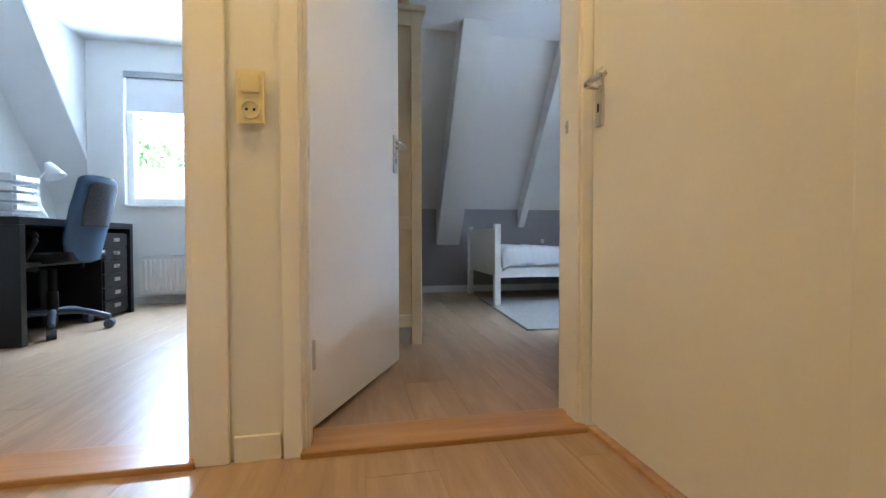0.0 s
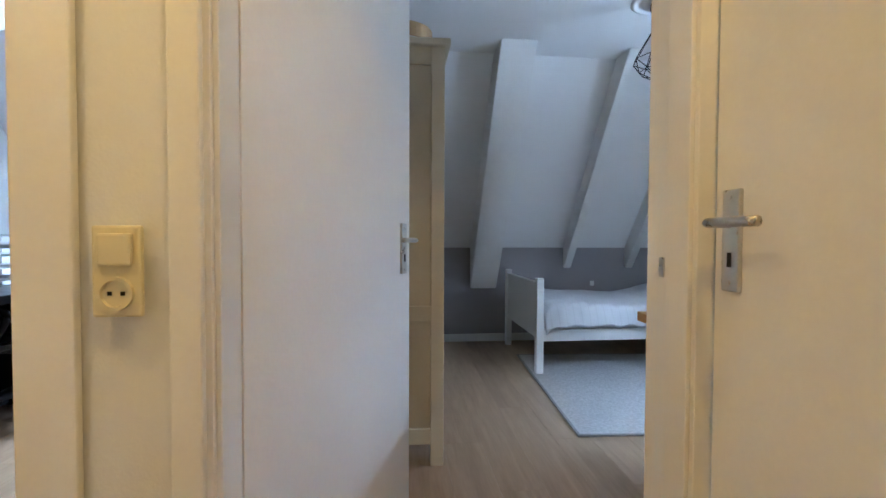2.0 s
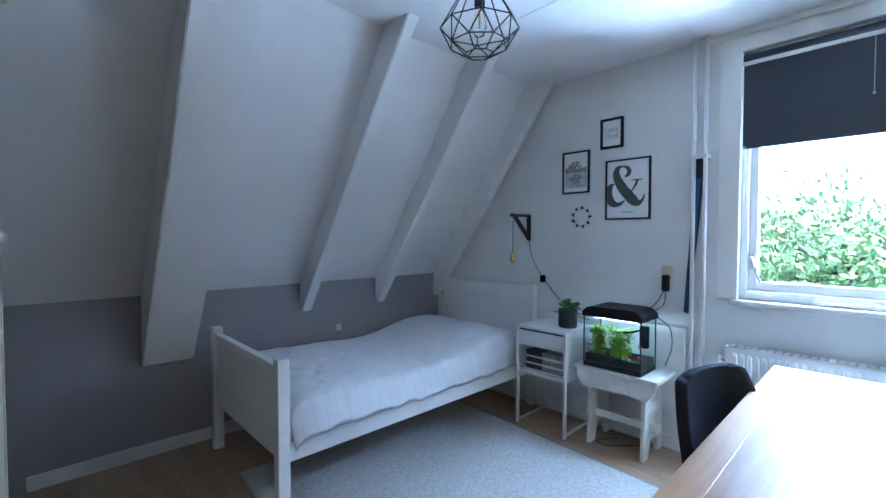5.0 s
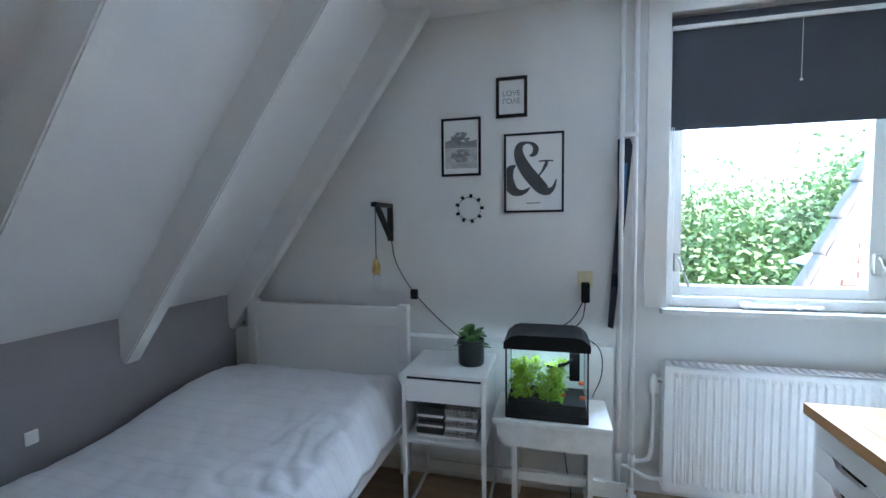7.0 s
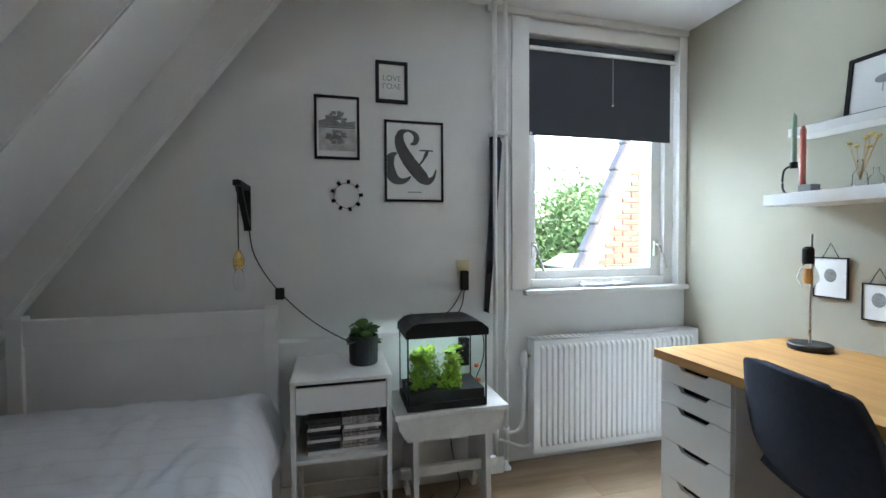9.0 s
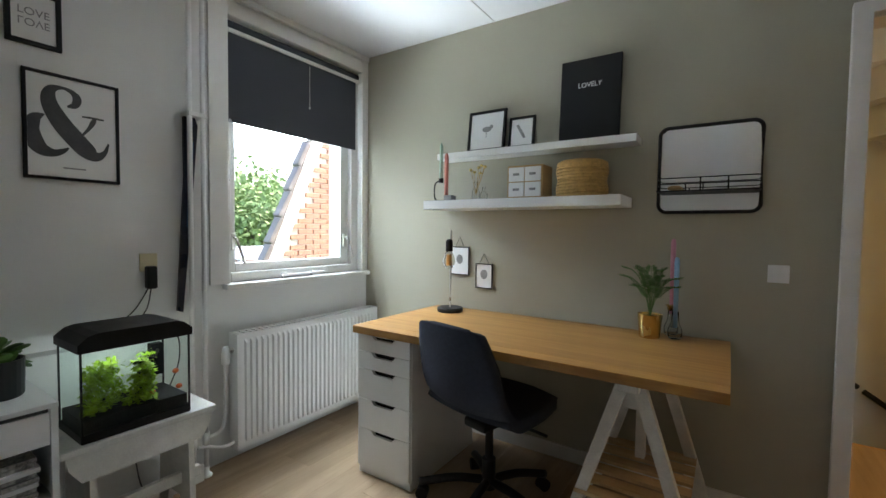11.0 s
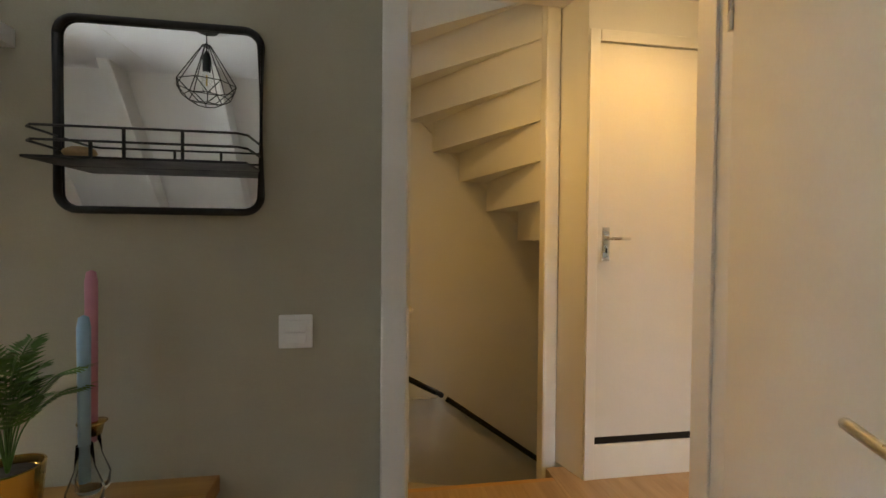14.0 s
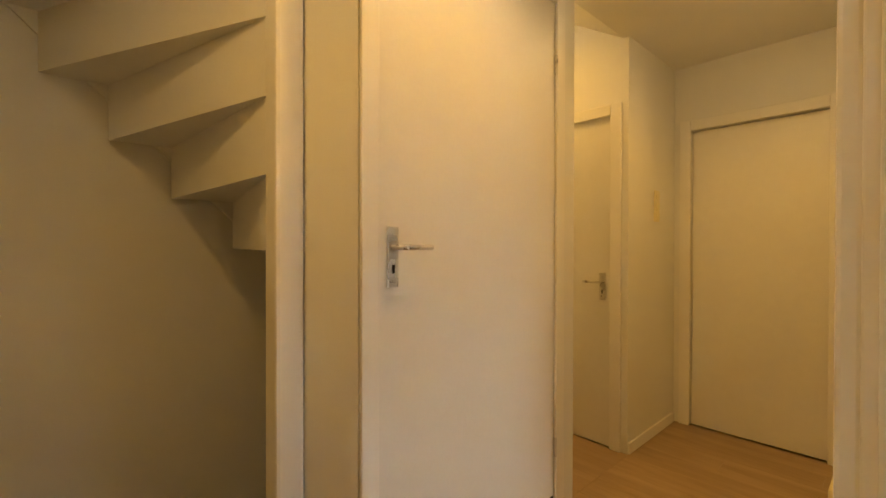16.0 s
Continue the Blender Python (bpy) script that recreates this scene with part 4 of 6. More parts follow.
# ---- wardrobe ----
AX0, AX1, AY0, AY1, AZ = -0.195, 0.335, 2.47, 3.42, 1.915
wr = thing("wardrobe", (0.07, 2.93, 0), "tall cream painted wardrobe with panelled sides on legs", "wardrobe")
for x in (AX0, AX1 - 0.06):
    for y in (AY0, AY1 - 0.06):
        part("leg", box(x, x + 0.06, y, y + 0.06, 0, AZ - 0.03, 0.003), M_CREAM, wr)
for y, o in ((AY0 + 0.016, 1), (AY1 - 0.03, -1)):
    sp = part("side_panel", box(AX0 + 0.06, AX1 - 0.06, y, y + 0.014, 0.10, AZ - 0.05), M_CREAM, wr)
    for ra, rb in ((0.10, 0.17), (0.66, 0.73), (AZ - 0.11, AZ - 0.03)):
        part("rail", box(AX0 + 0.06, AX1 - 0.06, AY0 + 0.004 if o > 0 else AY1 - 0.03, AY0 + 0.03 if o > 0 else AY1 - 0.004, ra, rb, 0.003), M_CREAM, wr)
part("top", box(AX0 - 0.004, AX1 + 0.025, AY0 - 0.022, AY1 + 0.022, AZ - 0.03, AZ, 0.006), M_CREAM, wr)
part("bottom", box(AX0 + 0.02, AX1 - 0.03, AY0 + 0.03, AY1 - 0.03, 0.11, 0.13), M_CREAM, wr)
part("back", box(AX0 + 0.002, AX0 + 0.012, AY0 + 0.06, AY1 - 0.06, 0.11, AZ - 0.03), M_CREAM, wr)
mid = (AY0 + AY1) / 2
for a, b, ky in ((AY0 + 0.062, mid - 0.002, mid - 0.04), (mid + 0.002, AY1 - 0.062, mid + 0.04)):
    d = part("door", box(AX1 - 0.024, AX1 - 0.002, a, b, 0.70, AZ - 0.035, 0.003), M_CREAM, wr)
    part("knob", ball((AX1 + 0.012, ky, 1.28), 0.014), M_STEEL, d, smooth=True)
    d = part("drawer", box(AX1 - 0.024, AX1 - 0.002, a, b, 0.14, 0.69, 0.003), M_CREAM, wr)
    part("knob", ball((AX1 + 0.012, (a + b) / 2, 0.42), 0.014), M_STEEL, d, smooth=True)
hb = thing("round_box", (0.16, 2.70, AZ), "round white box with a wooden bent lid on the wardrobe", "storage box")
part("body", lathe((0.16, 2.70, AZ), [(0.128, 0), (0.13, 0.01), (0.13, 0.07), (0.128, 0.075)], 32), M_WPLAST, hb, smooth=False)
part("lid", lathe((0.16, 2.70, AZ), [(0.134, 0.06), (0.136, 0.062), (0.136, 0.125), (0.132, 0.128), (0.001, 0.128)], 32), M_BAMBOO, hb, "bent brown wooden lid")

# floral bag on the wall behind the door
bag = thing("hanging_bag", (-0.17, 1.76, 1.30), "dark floral cloth bag hanging behind the door", "bag")
bm = ball((-0.15, 1.76, 1.68), 0.16, 0.42, 0.85, 1.55, 20)
for v in bm.verts:
    v.co += 0.02 * noise.noise_vector(v.co * 9)
part("body", bm, M_FLORAL, bag, smooth=True)
bm = bmesh.new()
for k in range(70):
    a, h = random.uniform(-1.5, 1.5), random.uniform(-0.8, 0.8)
    c = Vector((-0.15 + 0.068 * math.cos(a), 1.76 + 0.138 * math.sin(a), 1.68 + 0.235 * h))
    c.x += 0.003
    add_ball(bm, c, random.uniform(0.006, 0.015), 0.6, 1, 1, 6)
M_PETAL = mat("violet_print", (0.33, 0.20, 0.38), 0.9, vary=0.7, scale=40, bump=0.0)
tagged(part("flower_print", bm, M_PETAL, bag, "pink and violet printed flowers"), kind="stuff")
part("lower_pouch", ball((-0.16, 1.73, 1.36), 0.075, 0.5, 1, 0.9), M_BLACK, bag, smooth=True)
part("strap", tube([(-0.17, 1.70, 1.86), (-0.2, 1.74, 2.02), (-0.2, 1.78, 2.02), (-0.17, 1.82, 1.86)], 0.010), M_BLACK, bag)
part("hook", rod((-0.22, 1.76, 2.03), (-0.185, 1.76, 2.035), 0.007), M_STEEL, bag)

# ---- nightstand, stool, aquarium ----
NX0, NX1, NY0, NY1 = 2.795, 3.16, 3.225, 3.605
ns = thing("nightstand", ((NX0 + NX1) / 2, 3.41, 0), "white steel nightstand with a drawer and open shelf", "nightstand")
for x in (NX0, NX1 - 0.018):
    for y in (NY0, NY1 - 0.018):
        part("leg", box(x, x + 0.018, y, y + 0.018, 0, 0.66, 0.002), M_FURN, ns)
part("top", box(NX0 - 0.002, NX1 + 0.002, NY0 - 0.002, NY1 + 0.002, 0.661, 0.676, 0.002), M_FURN, ns)
for y in (NY0 + 0.003, NY1 - 0.009):
    part("side_panel", box(NX0 + 0.018, NX1 - 0.018, y, y + 0.006, 0.36, 0.66), M_FURN, ns)
part("back_panel", box(NX1 - 0.01, NX1 - 0.004, NY0 + 0.018, NY1 - 0.018, 0.36, 0.66), M_FURN, ns)
part("shelf", box(NX0 + 0.001, NX1 - 0.002, NY0 + 0.004, NY1 - 0.004, 0.355, 0.372, 0.002), M_FURN, ns)
dr = part("drawer", box(NX0 + 0.002, NX1 - 0.03, NY0 + 0.020, NY1 - 0.020, 0.548, 0.648, 0.002), M_FURN, ns)
# black filler above the drawer, painting the shade in the slot
part("drawer_gap", box(NX0 + 0.006, NX1 - 0.04, NY0 + 0.022, NY1 - 0.022, 0.6485, 0.6605), M_BLACK, dr)
for y in (NY0 + 0.004, NY1 - 0.016):
    part("foot_rail", box(NX0 + 0.018, NX1 - 0.018, y, y + 0.012, 0.012, 0.026, 0.001), M_FURN, ns)
part("foot_rail", box(NX1 - 0.016, NX1 - 0.004, NY0 + 0.016, NY1 - 0.016, 0.012, 0.026, 0.001), M_FURN, ns)
M_MAG1 = mat("dark_magazine", (0.03, 0.03, 0.032), 0.5, vary=0.3, scale=40, bump=0.0)
M_MAG2 = mat("mixed_magazine", (0.30, 0.28, 0.26), 0.5, vary=0.8, scale=90, bump=0.0)
for s, (y0m, y1m, mm) in enumerate(((3.42, 3.545, M_MAG1), (3.27, 3.415, M_MAG2))):
    for k in range(9):
        o = random.uniform(-0.006, 0.006)
        solo("magazine", box(NX0 + 0.03 + o, NX0 + 0.24 + o, y0m + o, y1m + o, 0.373 + k * 0.0155, 0.387 + k * 0.0155, 0.001), mm if k % 3 else M_PAPER, (NX0 + 0.13, (y0m + y1m) / 2, 0.373 + k * 0.0155), "thin magazine in a stack on the nightstand shelf", "magazine", "magazine stacks")

pp = thing("potted_pilea", (2.98, 3.32, 0.677), "round-leaved green plant in a dark grey pot", "potted plant")
part("pot", lathe((2.98, 3.32, 0.677), [(0.055, 0), (0.06, 0.006), (0.063, 0.12), (0.059, 0.12), (0.056, 0.10), (0.001, 0.10)]), M_OLIVE, pp, smooth=False)
for k in range(26):
    a, rr, hh = random.uniform(0, 6.28), random.uniform(0.01, 0.075), random.uniform(0.125, 0.195)
    c = Vector((2.98 + rr * math.cos(a), 3.32 + rr * math.sin(a), 0.677 + hh - rr * 0.55))
    q = Euler((random.uniform(-0.7, 0.7) , random.uniform(-0.7, 0.7), a)).to_matrix().to_4x4()
    bm = bmesh.new()
    bmesh.ops.create_cone(bm, segments=12, radius1=random.uniform(0.018, 0.03), radius2=0.004, depth=0.006, cap_ends=True, matrix=Matrix.Translation(c) @ q)
    lf = part("leaf", bm, M_LEAF, pp)
    part("stem", rod((2.98, 3.32, 0.775), c, 0.0015, n=5), M_LEAF, lf)

st = thing("stool", (3.0, 2.96, 0), "worn white wooden stool carrying the aquarium", "stool")
part("seat", box(2.855, 3.165, 2.70, 3.205, 0.455, 0.48, 0.006), M_WORN, st)
for x in (2.868, 3.128):
    part("apron", prism([(2.715, 0.4545), (3.19, 0.4545), (3.185, 0.41), (3.15, 0.355), (2.755, 0.355), (2.72, 0.41)], 'x', x, x + 0.018), M_WORN, st)
for y in (2.775, 3.10):
    part("leg_board", prism([(2.90, 0.455), (3.13, 0.455), (3.155, 0.0), (3.09, 0.0), (3.06, 0.10), (2.97, 0.10), (2.94, 0.0), (2.875, 0.0)], 'y', y, y + 0.022), M_WORN, st)
part("stretcher", box(2.95, 2.975, 2.72, 3.17, 0.155, 0.20, 0.004), M_WORN, st)

QX0, QX1, QY0, QY1, QB = 2.875, 3.095, 2.80, 3.145, 0.481
aq = thing("aquarium", (2.985, 2.97, QB), "small glass aquarium with black lid, lit, green plants", "aquarium")
part("base", box(QX0 - 0.004, QX1 + 0.004, QY0 - 0.004, QY1 + 0.004, QB, QB + 0.03, 0.004), M_BLACK, aq)
for nm, r in (("pane", (QX0, QX0 + 0.004, QY0, QY1)), ("pane", (QX1 - 0.004, QX1, QY0, QY1)), ("pane", (QX0 + 0.0045, QX1 - 0.0045, QY0, QY0 + 0.004)), ("pane", (QX0 + 0.0045, QX1 - 0.0045, QY1 - 0.004, QY1))):
    g = part(nm, box(*r, QB + 0.0305, QB + 0.31), M_TANK, aq)
    g.visible_shadow = False
for ex_, ey_ in ((QX0, QY0), (QX0, QY1), (QX1, QY0), (QX1, QY1)):
    part("edge_strip", box(ex_ - 0.003, ex_ + 0.003, ey_ - 0.003, ey_ + 0.003, QB + 0.0305, QB + 0.3105), M_BLACK, aq)
lid = part("lid", prism([(QY0 - 0.01, QB + 0.311), (QY1 + 0.01, QB + 0.311), (QY1 + 0.01, QB + 0.340), (QY1 - 0.02, QB + 0.366), (QY1 - 0.05, QB + 0.374), (QY0 + 0.05, QB + 0.374), (QY0 + 0.02, QB + 0.366), (QY0 - 0.01, QB + 0.340)], 'x', QX0 - 0.01, QX1 + 0.01), M_BLACK, aq)
part("light_tube", box(QX0 + 0.05, QX0 + 0.07, QY0 + 0.04, QY1 - 0.04, QB + 0.296, QB + 0.308, 0.003), M_TUBE, aq, "lit tank light")
bm = bmesh.new()
add_box(bm, QX0 + 0.006, QX1 - 0.006, QY0 + 0.006, QY1 - 0.006, QB + 0.031, QB + 0.075)
part("gravel", bm, M_GRAVEL, aq, "dark gravel bed")
for c in ((2.93, 3.10), (2.94, 3.05), (2.96, 3.09), (2.93, 2.98), (2.99, 3.0), (2.92, 2.93), (2.97, 2.92)):
    bm = bmesh.new()
    lean = random.uniform(-0.05, 0.05)
    H = random.uniform(0.10, 0.20)
    for k in range(260):
        f = random.random()
        p = Vector((c[0] + random.gauss(0, 0.012), c[1] + lean * f + random.gauss(0, 0.014), QB + 0.075 + H * f))
        p.x = min(max(p.x, QX0 + 0.014), QX1 - 0.014)
        p.y = min(max(p.y, QY0 + 0.014), QY1 - 0.014)
        d = Vector((random.gauss(0, 1), random.gauss(0, 1), random.uniform(0, 1))).normalized() * 0.013
        s = d.cross(Vector((0, 0, 1))).normalized() * 0.006 if abs(d.z) < 0.0128 else Vector((0.004, 0, 0))
        v = [bm.verts.new(q) for q in (p - d, p + s, p + d, p - s)]
        bm.faces.new(v)
    tagged(part("water_plant", bm, M_WEED, aq, "bright green feathery water plant"), kind="")
part("filter", boxes((3.03, 3.07, 2.825, 2.87, QB + 0.13, QB + 0.26), bevel=0.004), M_BLACK, aq)
part("filter_arm", tube([(3.0, 2.86, QB + 0.24), (2.95, 2.90, QB + 0.23), (2.93, 2.97, QB + 0.225)], 0.007), M_BLACK, aq)
part("ornament", lathe((2.96, 2.94, QB + 0.075), [(0.018, 0), (0.012, 0.05), (0.016, 0.06), (0.016, 0.09), (0.0005, 0.12)]), M_NAVY, aq, "small lighthouse ornament", smooth=True)
for c in ((2.93, 2.825, 0.16), (2.915, 2.82, 0.10), (2.955, 2.90, 0.09)):
    part("ornament", ball((c[0], c[1], QB + c[2]), 0.009, 1, 1.4, 1.1, 10), M_REDDOT, aq, "small orange ornament", smooth=True)

# ---- wall pictures on the gable ----


def framed(y0, y1, z0, z1, w, label, inner):
    t = thing("picture_frame", (EX, (y0 + y1) / 2, z0), label, "picture", "black framed prints on the gable wall")
    part("frame", boxes((EX - 0.018, EX - 0.001, y0, y0 + w, z0, z1), (EX - 0.018, EX - 0.001, y1 - w, y1, z0, z1), (EX - 0.018, EX - 0.001, y0 + w, y1 - w, z0, z0 + w), (EX - 0.018, EX - 0.001, y0 + w, y1 - w, z1 - w, z1), bevel=0.0015), M_BLACK, t)
    pr = part("print", box(EX - 0.010, EX - 0.002, y0 + w * 0.8, y1 - w * 0.8, z0 + w * 0.8, z1 - w * 0.8), M_PAPER, t)
    inner(t, pr, (y0 + y1) / 2, (z0 + z1) / 2)
    return t


def ribbon(strokes, y, z, left):
    """Brush strokes of changing width on the gable wall: rows of (across, up, half width)."""
    bm = bmesh.new()
    for k, st_ in enumerate(strokes):
        pts = curve_pts(st_, 8)
        d0 = EX - 0.0112 - 0.0004 * k
        prev = None
        for i, p in enumerate(pts):
            d = pts[min(i + 1, len(pts) - 1)] - pts[max(i - 1, 0)]
            nrm = Vector((-d.y, d.x)).normalized() * p.z
            row = [bm.verts.new((d0, y - max(p.x + q * nrm.x, left), z + p.y + q * nrm.y)) for q in (1, -1)]
            if prev:
                bm.faces.new((prev[0], prev[1], row[1], row[0]))
            prev = row
    ext = bmesh.ops.extrude_face_region(bm, geom=list(bm.faces))
    bmesh.ops.translate(bm, verts=[v for v in ext["geom"] if isinstance(v, bmesh.types.BMVert)], vec=(0.0006, 0, 0))
    bmesh.ops.recalc_face_normals(bm, faces=bm.faces)
    return bm


def amp(t, pr, y, z):
    stem = [(-0.019, 0.084, 0.004), (0.004, 0.095, 0.012), (0.011, 0.121, 0.014), (-0.004, 0.143, 0.009), (-0.035, 0.152, 0.006), (-0.066, 0.139, 0.016), (-0.075, 0.104, 0.023),
            (-0.062, 0.060, 0.028), (-0.031, 0.007, 0.032), (0.004, -0.037, 0.033), (0.040, -0.077, 0.031), (0.070, -0.094, 0.020), (0.097, -0.077, 0.009), (0.112, -0.037, 0.003)]
    bowl = [(-0.088, 0.041, 0.003), (-0.114, 0.023, 0.018), (-0.128, -0.015, 0.026), (-0.121, -0.055, 0.028), (-0.097, -0.090, 0.023), (-0.062, -0.099, 0.014), (-0.035, -0.088, 0.009), (-0.018, -0.074, 0.003)]
    arm = [(0.026, -0.017, 0.004), (0.046, 0.011, 0.006), (0.060, 0.038, 0.009), (0.067, 0.056, 0.006)]
    serif = [(0.025, 0.056, 0.003), (0.060, 0.057, 0.004), (0.097, 0.056, 0.003)]
    part("lettering", ribbon([stem, bowl, arm, serif], y, z, -0.136), M_AMP, pr, "large dark grey ampersand")
    part("text_line", box(EX - 0.0115, EX - 0.0102, y - 0.035, y + 0.035, z - 0.155, z - 0.150), M_MIDINK, pr)


def love(t, pr, y, z):
    text_mesh("LOVE", 0.038, (EX - 0.0115, y, z + 0.018), '-x', pr, M_MIDINK)
    low_word = text_mesh("LOVE", 0.038, (EX - 0.0115, y, z - 0.018), '-x', pr, M_MIDINK)
    c = Matrix.Translation(Vector((EX, y, z - 0.018)) - ORIGIN[pr])
    low_word.data.transform(c @ Matrix.Diagonal((1, 1, -1, 1)) @ c.inverted())
    low_word.data.flip_normals()


def lake(t, pr, y, z):
    bm = bmesh.new()
    random.seed(5)
    add_box(bm, EX - 0.0112, EX - 0.0102, y - 0.085, y + 0.085, z - 0.004, z + 0.004)
    for k in range(46):
        a = random.uniform(0, 6.28)
        r = random.uniform(0, 1)
        for s in (1, -1):
            add_box(bm, EX - 0.0114, EX - 0.0102, y + 0.05 * r * math.cos(a) - 0.008, y + 0.05 * r * math.cos(a) + 0.008, z + s * (0.045 + 0.03 * r * math.sin(a)) - 0.005, z + s * (0.045 + 0.03 * r * math.sin(a)) + 0.005)
    part("tree_image", bm, M_MIDINK, pr, "grey lone tree mirrored in a lake")
    part("hills", prism([(y - 0.085, z + 0.005), (y + 0.085, z + 0.005), (y + 0.085, z + 0.03), (y + 0.03, z + 0.045), (y - 0.02, z + 0.022), (y - 0.085, z + 0.035)], 'x', EX - 0.0108, EX - 0.0101), M_MIDINK, pr)
    part("water", box(EX - 0.0106, EX - 0.0101, y - 0.085, y + 0.085, z - 0.11, z - 0.006), mat("pale_grey_print", (0.5, 0.5, 0.5), 0.6, vary=0.3, scale=25, bump=0.0), pr)


framed(2.895, 3.192, 1.395, 1.795, 0.011, "black framed poster with a large ampersand", amp)
framed(3.075, 3.232, 1.878, 2.080, 0.016, "small black framed lettered print", love)
framed(3.312, 3.522, 1.592, 1.893, 0.012, "black framed grey print of a tree by a lake", lake)

gar = thing("hexagon_garland", (EX, 3.375, 1.42), "ring of small black leaf shapes on the wall", "wall decoration")
part("wire", tube([(EX - 0.004, 3.375 + 0.062 * math.cos(a * 0.5236), 1.42 + 0.062 * math.sin(a * 0.5236)) for a in range(13)], 0.0012, 6, 0), M_BLACK, gar)
for k in range(9):
    a = k * 0.698 + 0.3
    bm = bmesh.new()
    m = Matrix.Translation((EX - 0.006, 3.375 + 0.063 * math.cos(a), 1.42 + 0.063 * math.sin(a))) @ Matrix.Rotation(a, 4, 'X')
    add_box(bm, -0.003, 0.003, -0.006, 0.014, -0.008, 0.008, 0.002, m)
    part("leaf_shape", bm, M_BLACK, gar)

# bracket lamp
bk = thing("bracket_lamp", (EX, 3.82, 1.45), "black wooden bracket with a hanging brass-socket bulb", "wall lamp")
part("wall_plate", box(EX - 0.02, EX - 0.001, 3.805, 3.835, 1.25, 1.455, 0.003), M_BLACK, bk)
part("arm", box(EX - 0.235, EX - 0.02, 3.805, 3.835, 1.432, 1.455, 0.003), M_BLACK, bk)
part("brace", box(-0.012, 0.012, -0.012, 0.012, 0, 0.235, 0.002, Matrix.Translation((EX - 0.02, 3.82, 1.275)) @ Matrix.Rotation(radians(-47), 4, 'Y')), M_BLACK, bk)
part("cord", rod((EX - 0.215, 3.82, 1.46), (EX - 0.215, 3.82, 1.165), 0.0028, n=8), M_CABLE, bk)
part("socket", lathe((EX - 0.215, 3.82, 1.09), [(0.020, 0), (0.022, 0.015), (0.022, 0.045), (0.015, 0.06), (0.008, 0.078)]), M_BRASS, bk, "brass bulb socket", smooth=True)
part("bulb", lathe((EX - 0.215, 3.82, 1.0), [(0.001, 0), (0.016, 0.006), (0.024, 0.03), (0.022, 0.06), (0.013, 0.09)]), M_JAR, bk, smooth=True)
part("wall_cord", tube([(EX - 0.012, 3.815, 1.26), (EX - 0.008, 3.79, 1.13), (EX - 0.006, 3.70, 0.98), (EX - 0.02, 3.55, 0.83), (EX - 0.09, 3.38, 0.735), (EX - 0.1, 3.25, 0.71)], 0.003), M_CABLE, bk)
part("inline_switch", box(EX - 0.025, EX - 0.002, 3.665, 3.705, 0.93, 0.985, 0.006), M_BLACK, bk)

so = thing("wall_socket", (EX, 2.79, 1.06), "cream wall socket with a black plug", "socket")
part("plate", box(EX - 0.011, EX - 0.001, 2.755, 2.825, 1.02, 1.10, 0.004), M_PLAST, so)
part("plug", box(EX - 0.05, EX - 0.011, 2.77, 2.81, 0.945, 1.045, 0.008), M_BLACK, so)
for ctrl in ([(EX - 0.03, 2.79, 0.95), (EX - 0.02, 2.80, 0.87), (EX - 0.04, 2.83, 0.83), (3.11, 2.90, 0.80)], [(EX - 0.03, 2.80, 0.95), (EX - 0.02, 2.85, 0.86), (EX - 0.04, 2.92, 0.81), (3.11, 3.0, 0.79)], [(3.106, 2.80, 0.80), (3.12, 2.73, 0.74), (3.13, 2.72, 0.62), (3.14, 2.76, 0.5)]):
    part("cord", tube(ctrl, 0.0028), M_CABLE, so)
part("floor_cord", tube([(3.15, 2.90, 0.35), (3.14, 2.88, 0.15), (3.08, 2.86, 0.02), (2.98, 2.93, 0.008), (2.90, 3.02, 0.008), (2.93, 3.08, 0.008), (3.05, 3.0, 0.008)], 0.0028), M_CABLE, so)

# ---- pendant lamp ----
PX, PY = 1.64, 2.93
rose = solo("ceiling_rose", lathe((PX, PY, CEIL), [(0.16, 0), (0.165, -0.008), (0.14, -0.02), (0.135, -0.012), (0.10, -0.014), (0.095, -0.024), (0.06, -0.02), (0.001, -0.02)], 40), M_CEIL, (PX, PY, CEIL), "round moulded white ceiling rose", "ceiling rose", smooth=True)
pl = thing("pendant_lamp", (PX, PY, CEIL), "black geometric wire cage pendant lamp with a clear bulb", "pendant lamp")
part("canopy", lathe((PX, PY, CEIL - 0.018), [(0.056, 0), (0.058, -0.006), (0.058, -0.036), (0.052, -0.04), (0.001, -0.04)], 28), M_BMET, pl)
part("cord", rod((PX, PY, CEIL - 0.055), (PX, PY, 2.26), 0.003, n=8), M_BLACK, pl)
part("socket", lathe((PX, PY, 2.15), [(0.019, 0), (0.02, 0.01), (0.02, 0.08), (0.012, 0.095), (0.005, 0.11)]), M_BLACK, pl, smooth=True)
part("bulb", lathe((PX, PY, 2.04), [(0.001, 0), (0.018, 0.006), (0.029, 0.035), (0.026, 0.065), (0.014, 0.11)]), M_JAR, pl, smooth=True)
part("filament", rod((PX, PY, 2.075), (PX, PY, 2.13), 0.004, n=6), M_BRASS, pl)
levels = [(0.022, 2.285), (0.150, 2.075), (0.115, 2.01), (0.055, 1.975)]
N = 8
rings = []
for li, (r, z) in enumerate(levels):
    off = 0 if li in (0, 1) else 0.5
    rings.append([Vector((PX + r * math.cos(2 * math.pi * (k + off) / N), PY + r * math.sin(2 * math.pi * (k + off) / N), z + (0.0))) for k in range(N)])
R = 0.0026
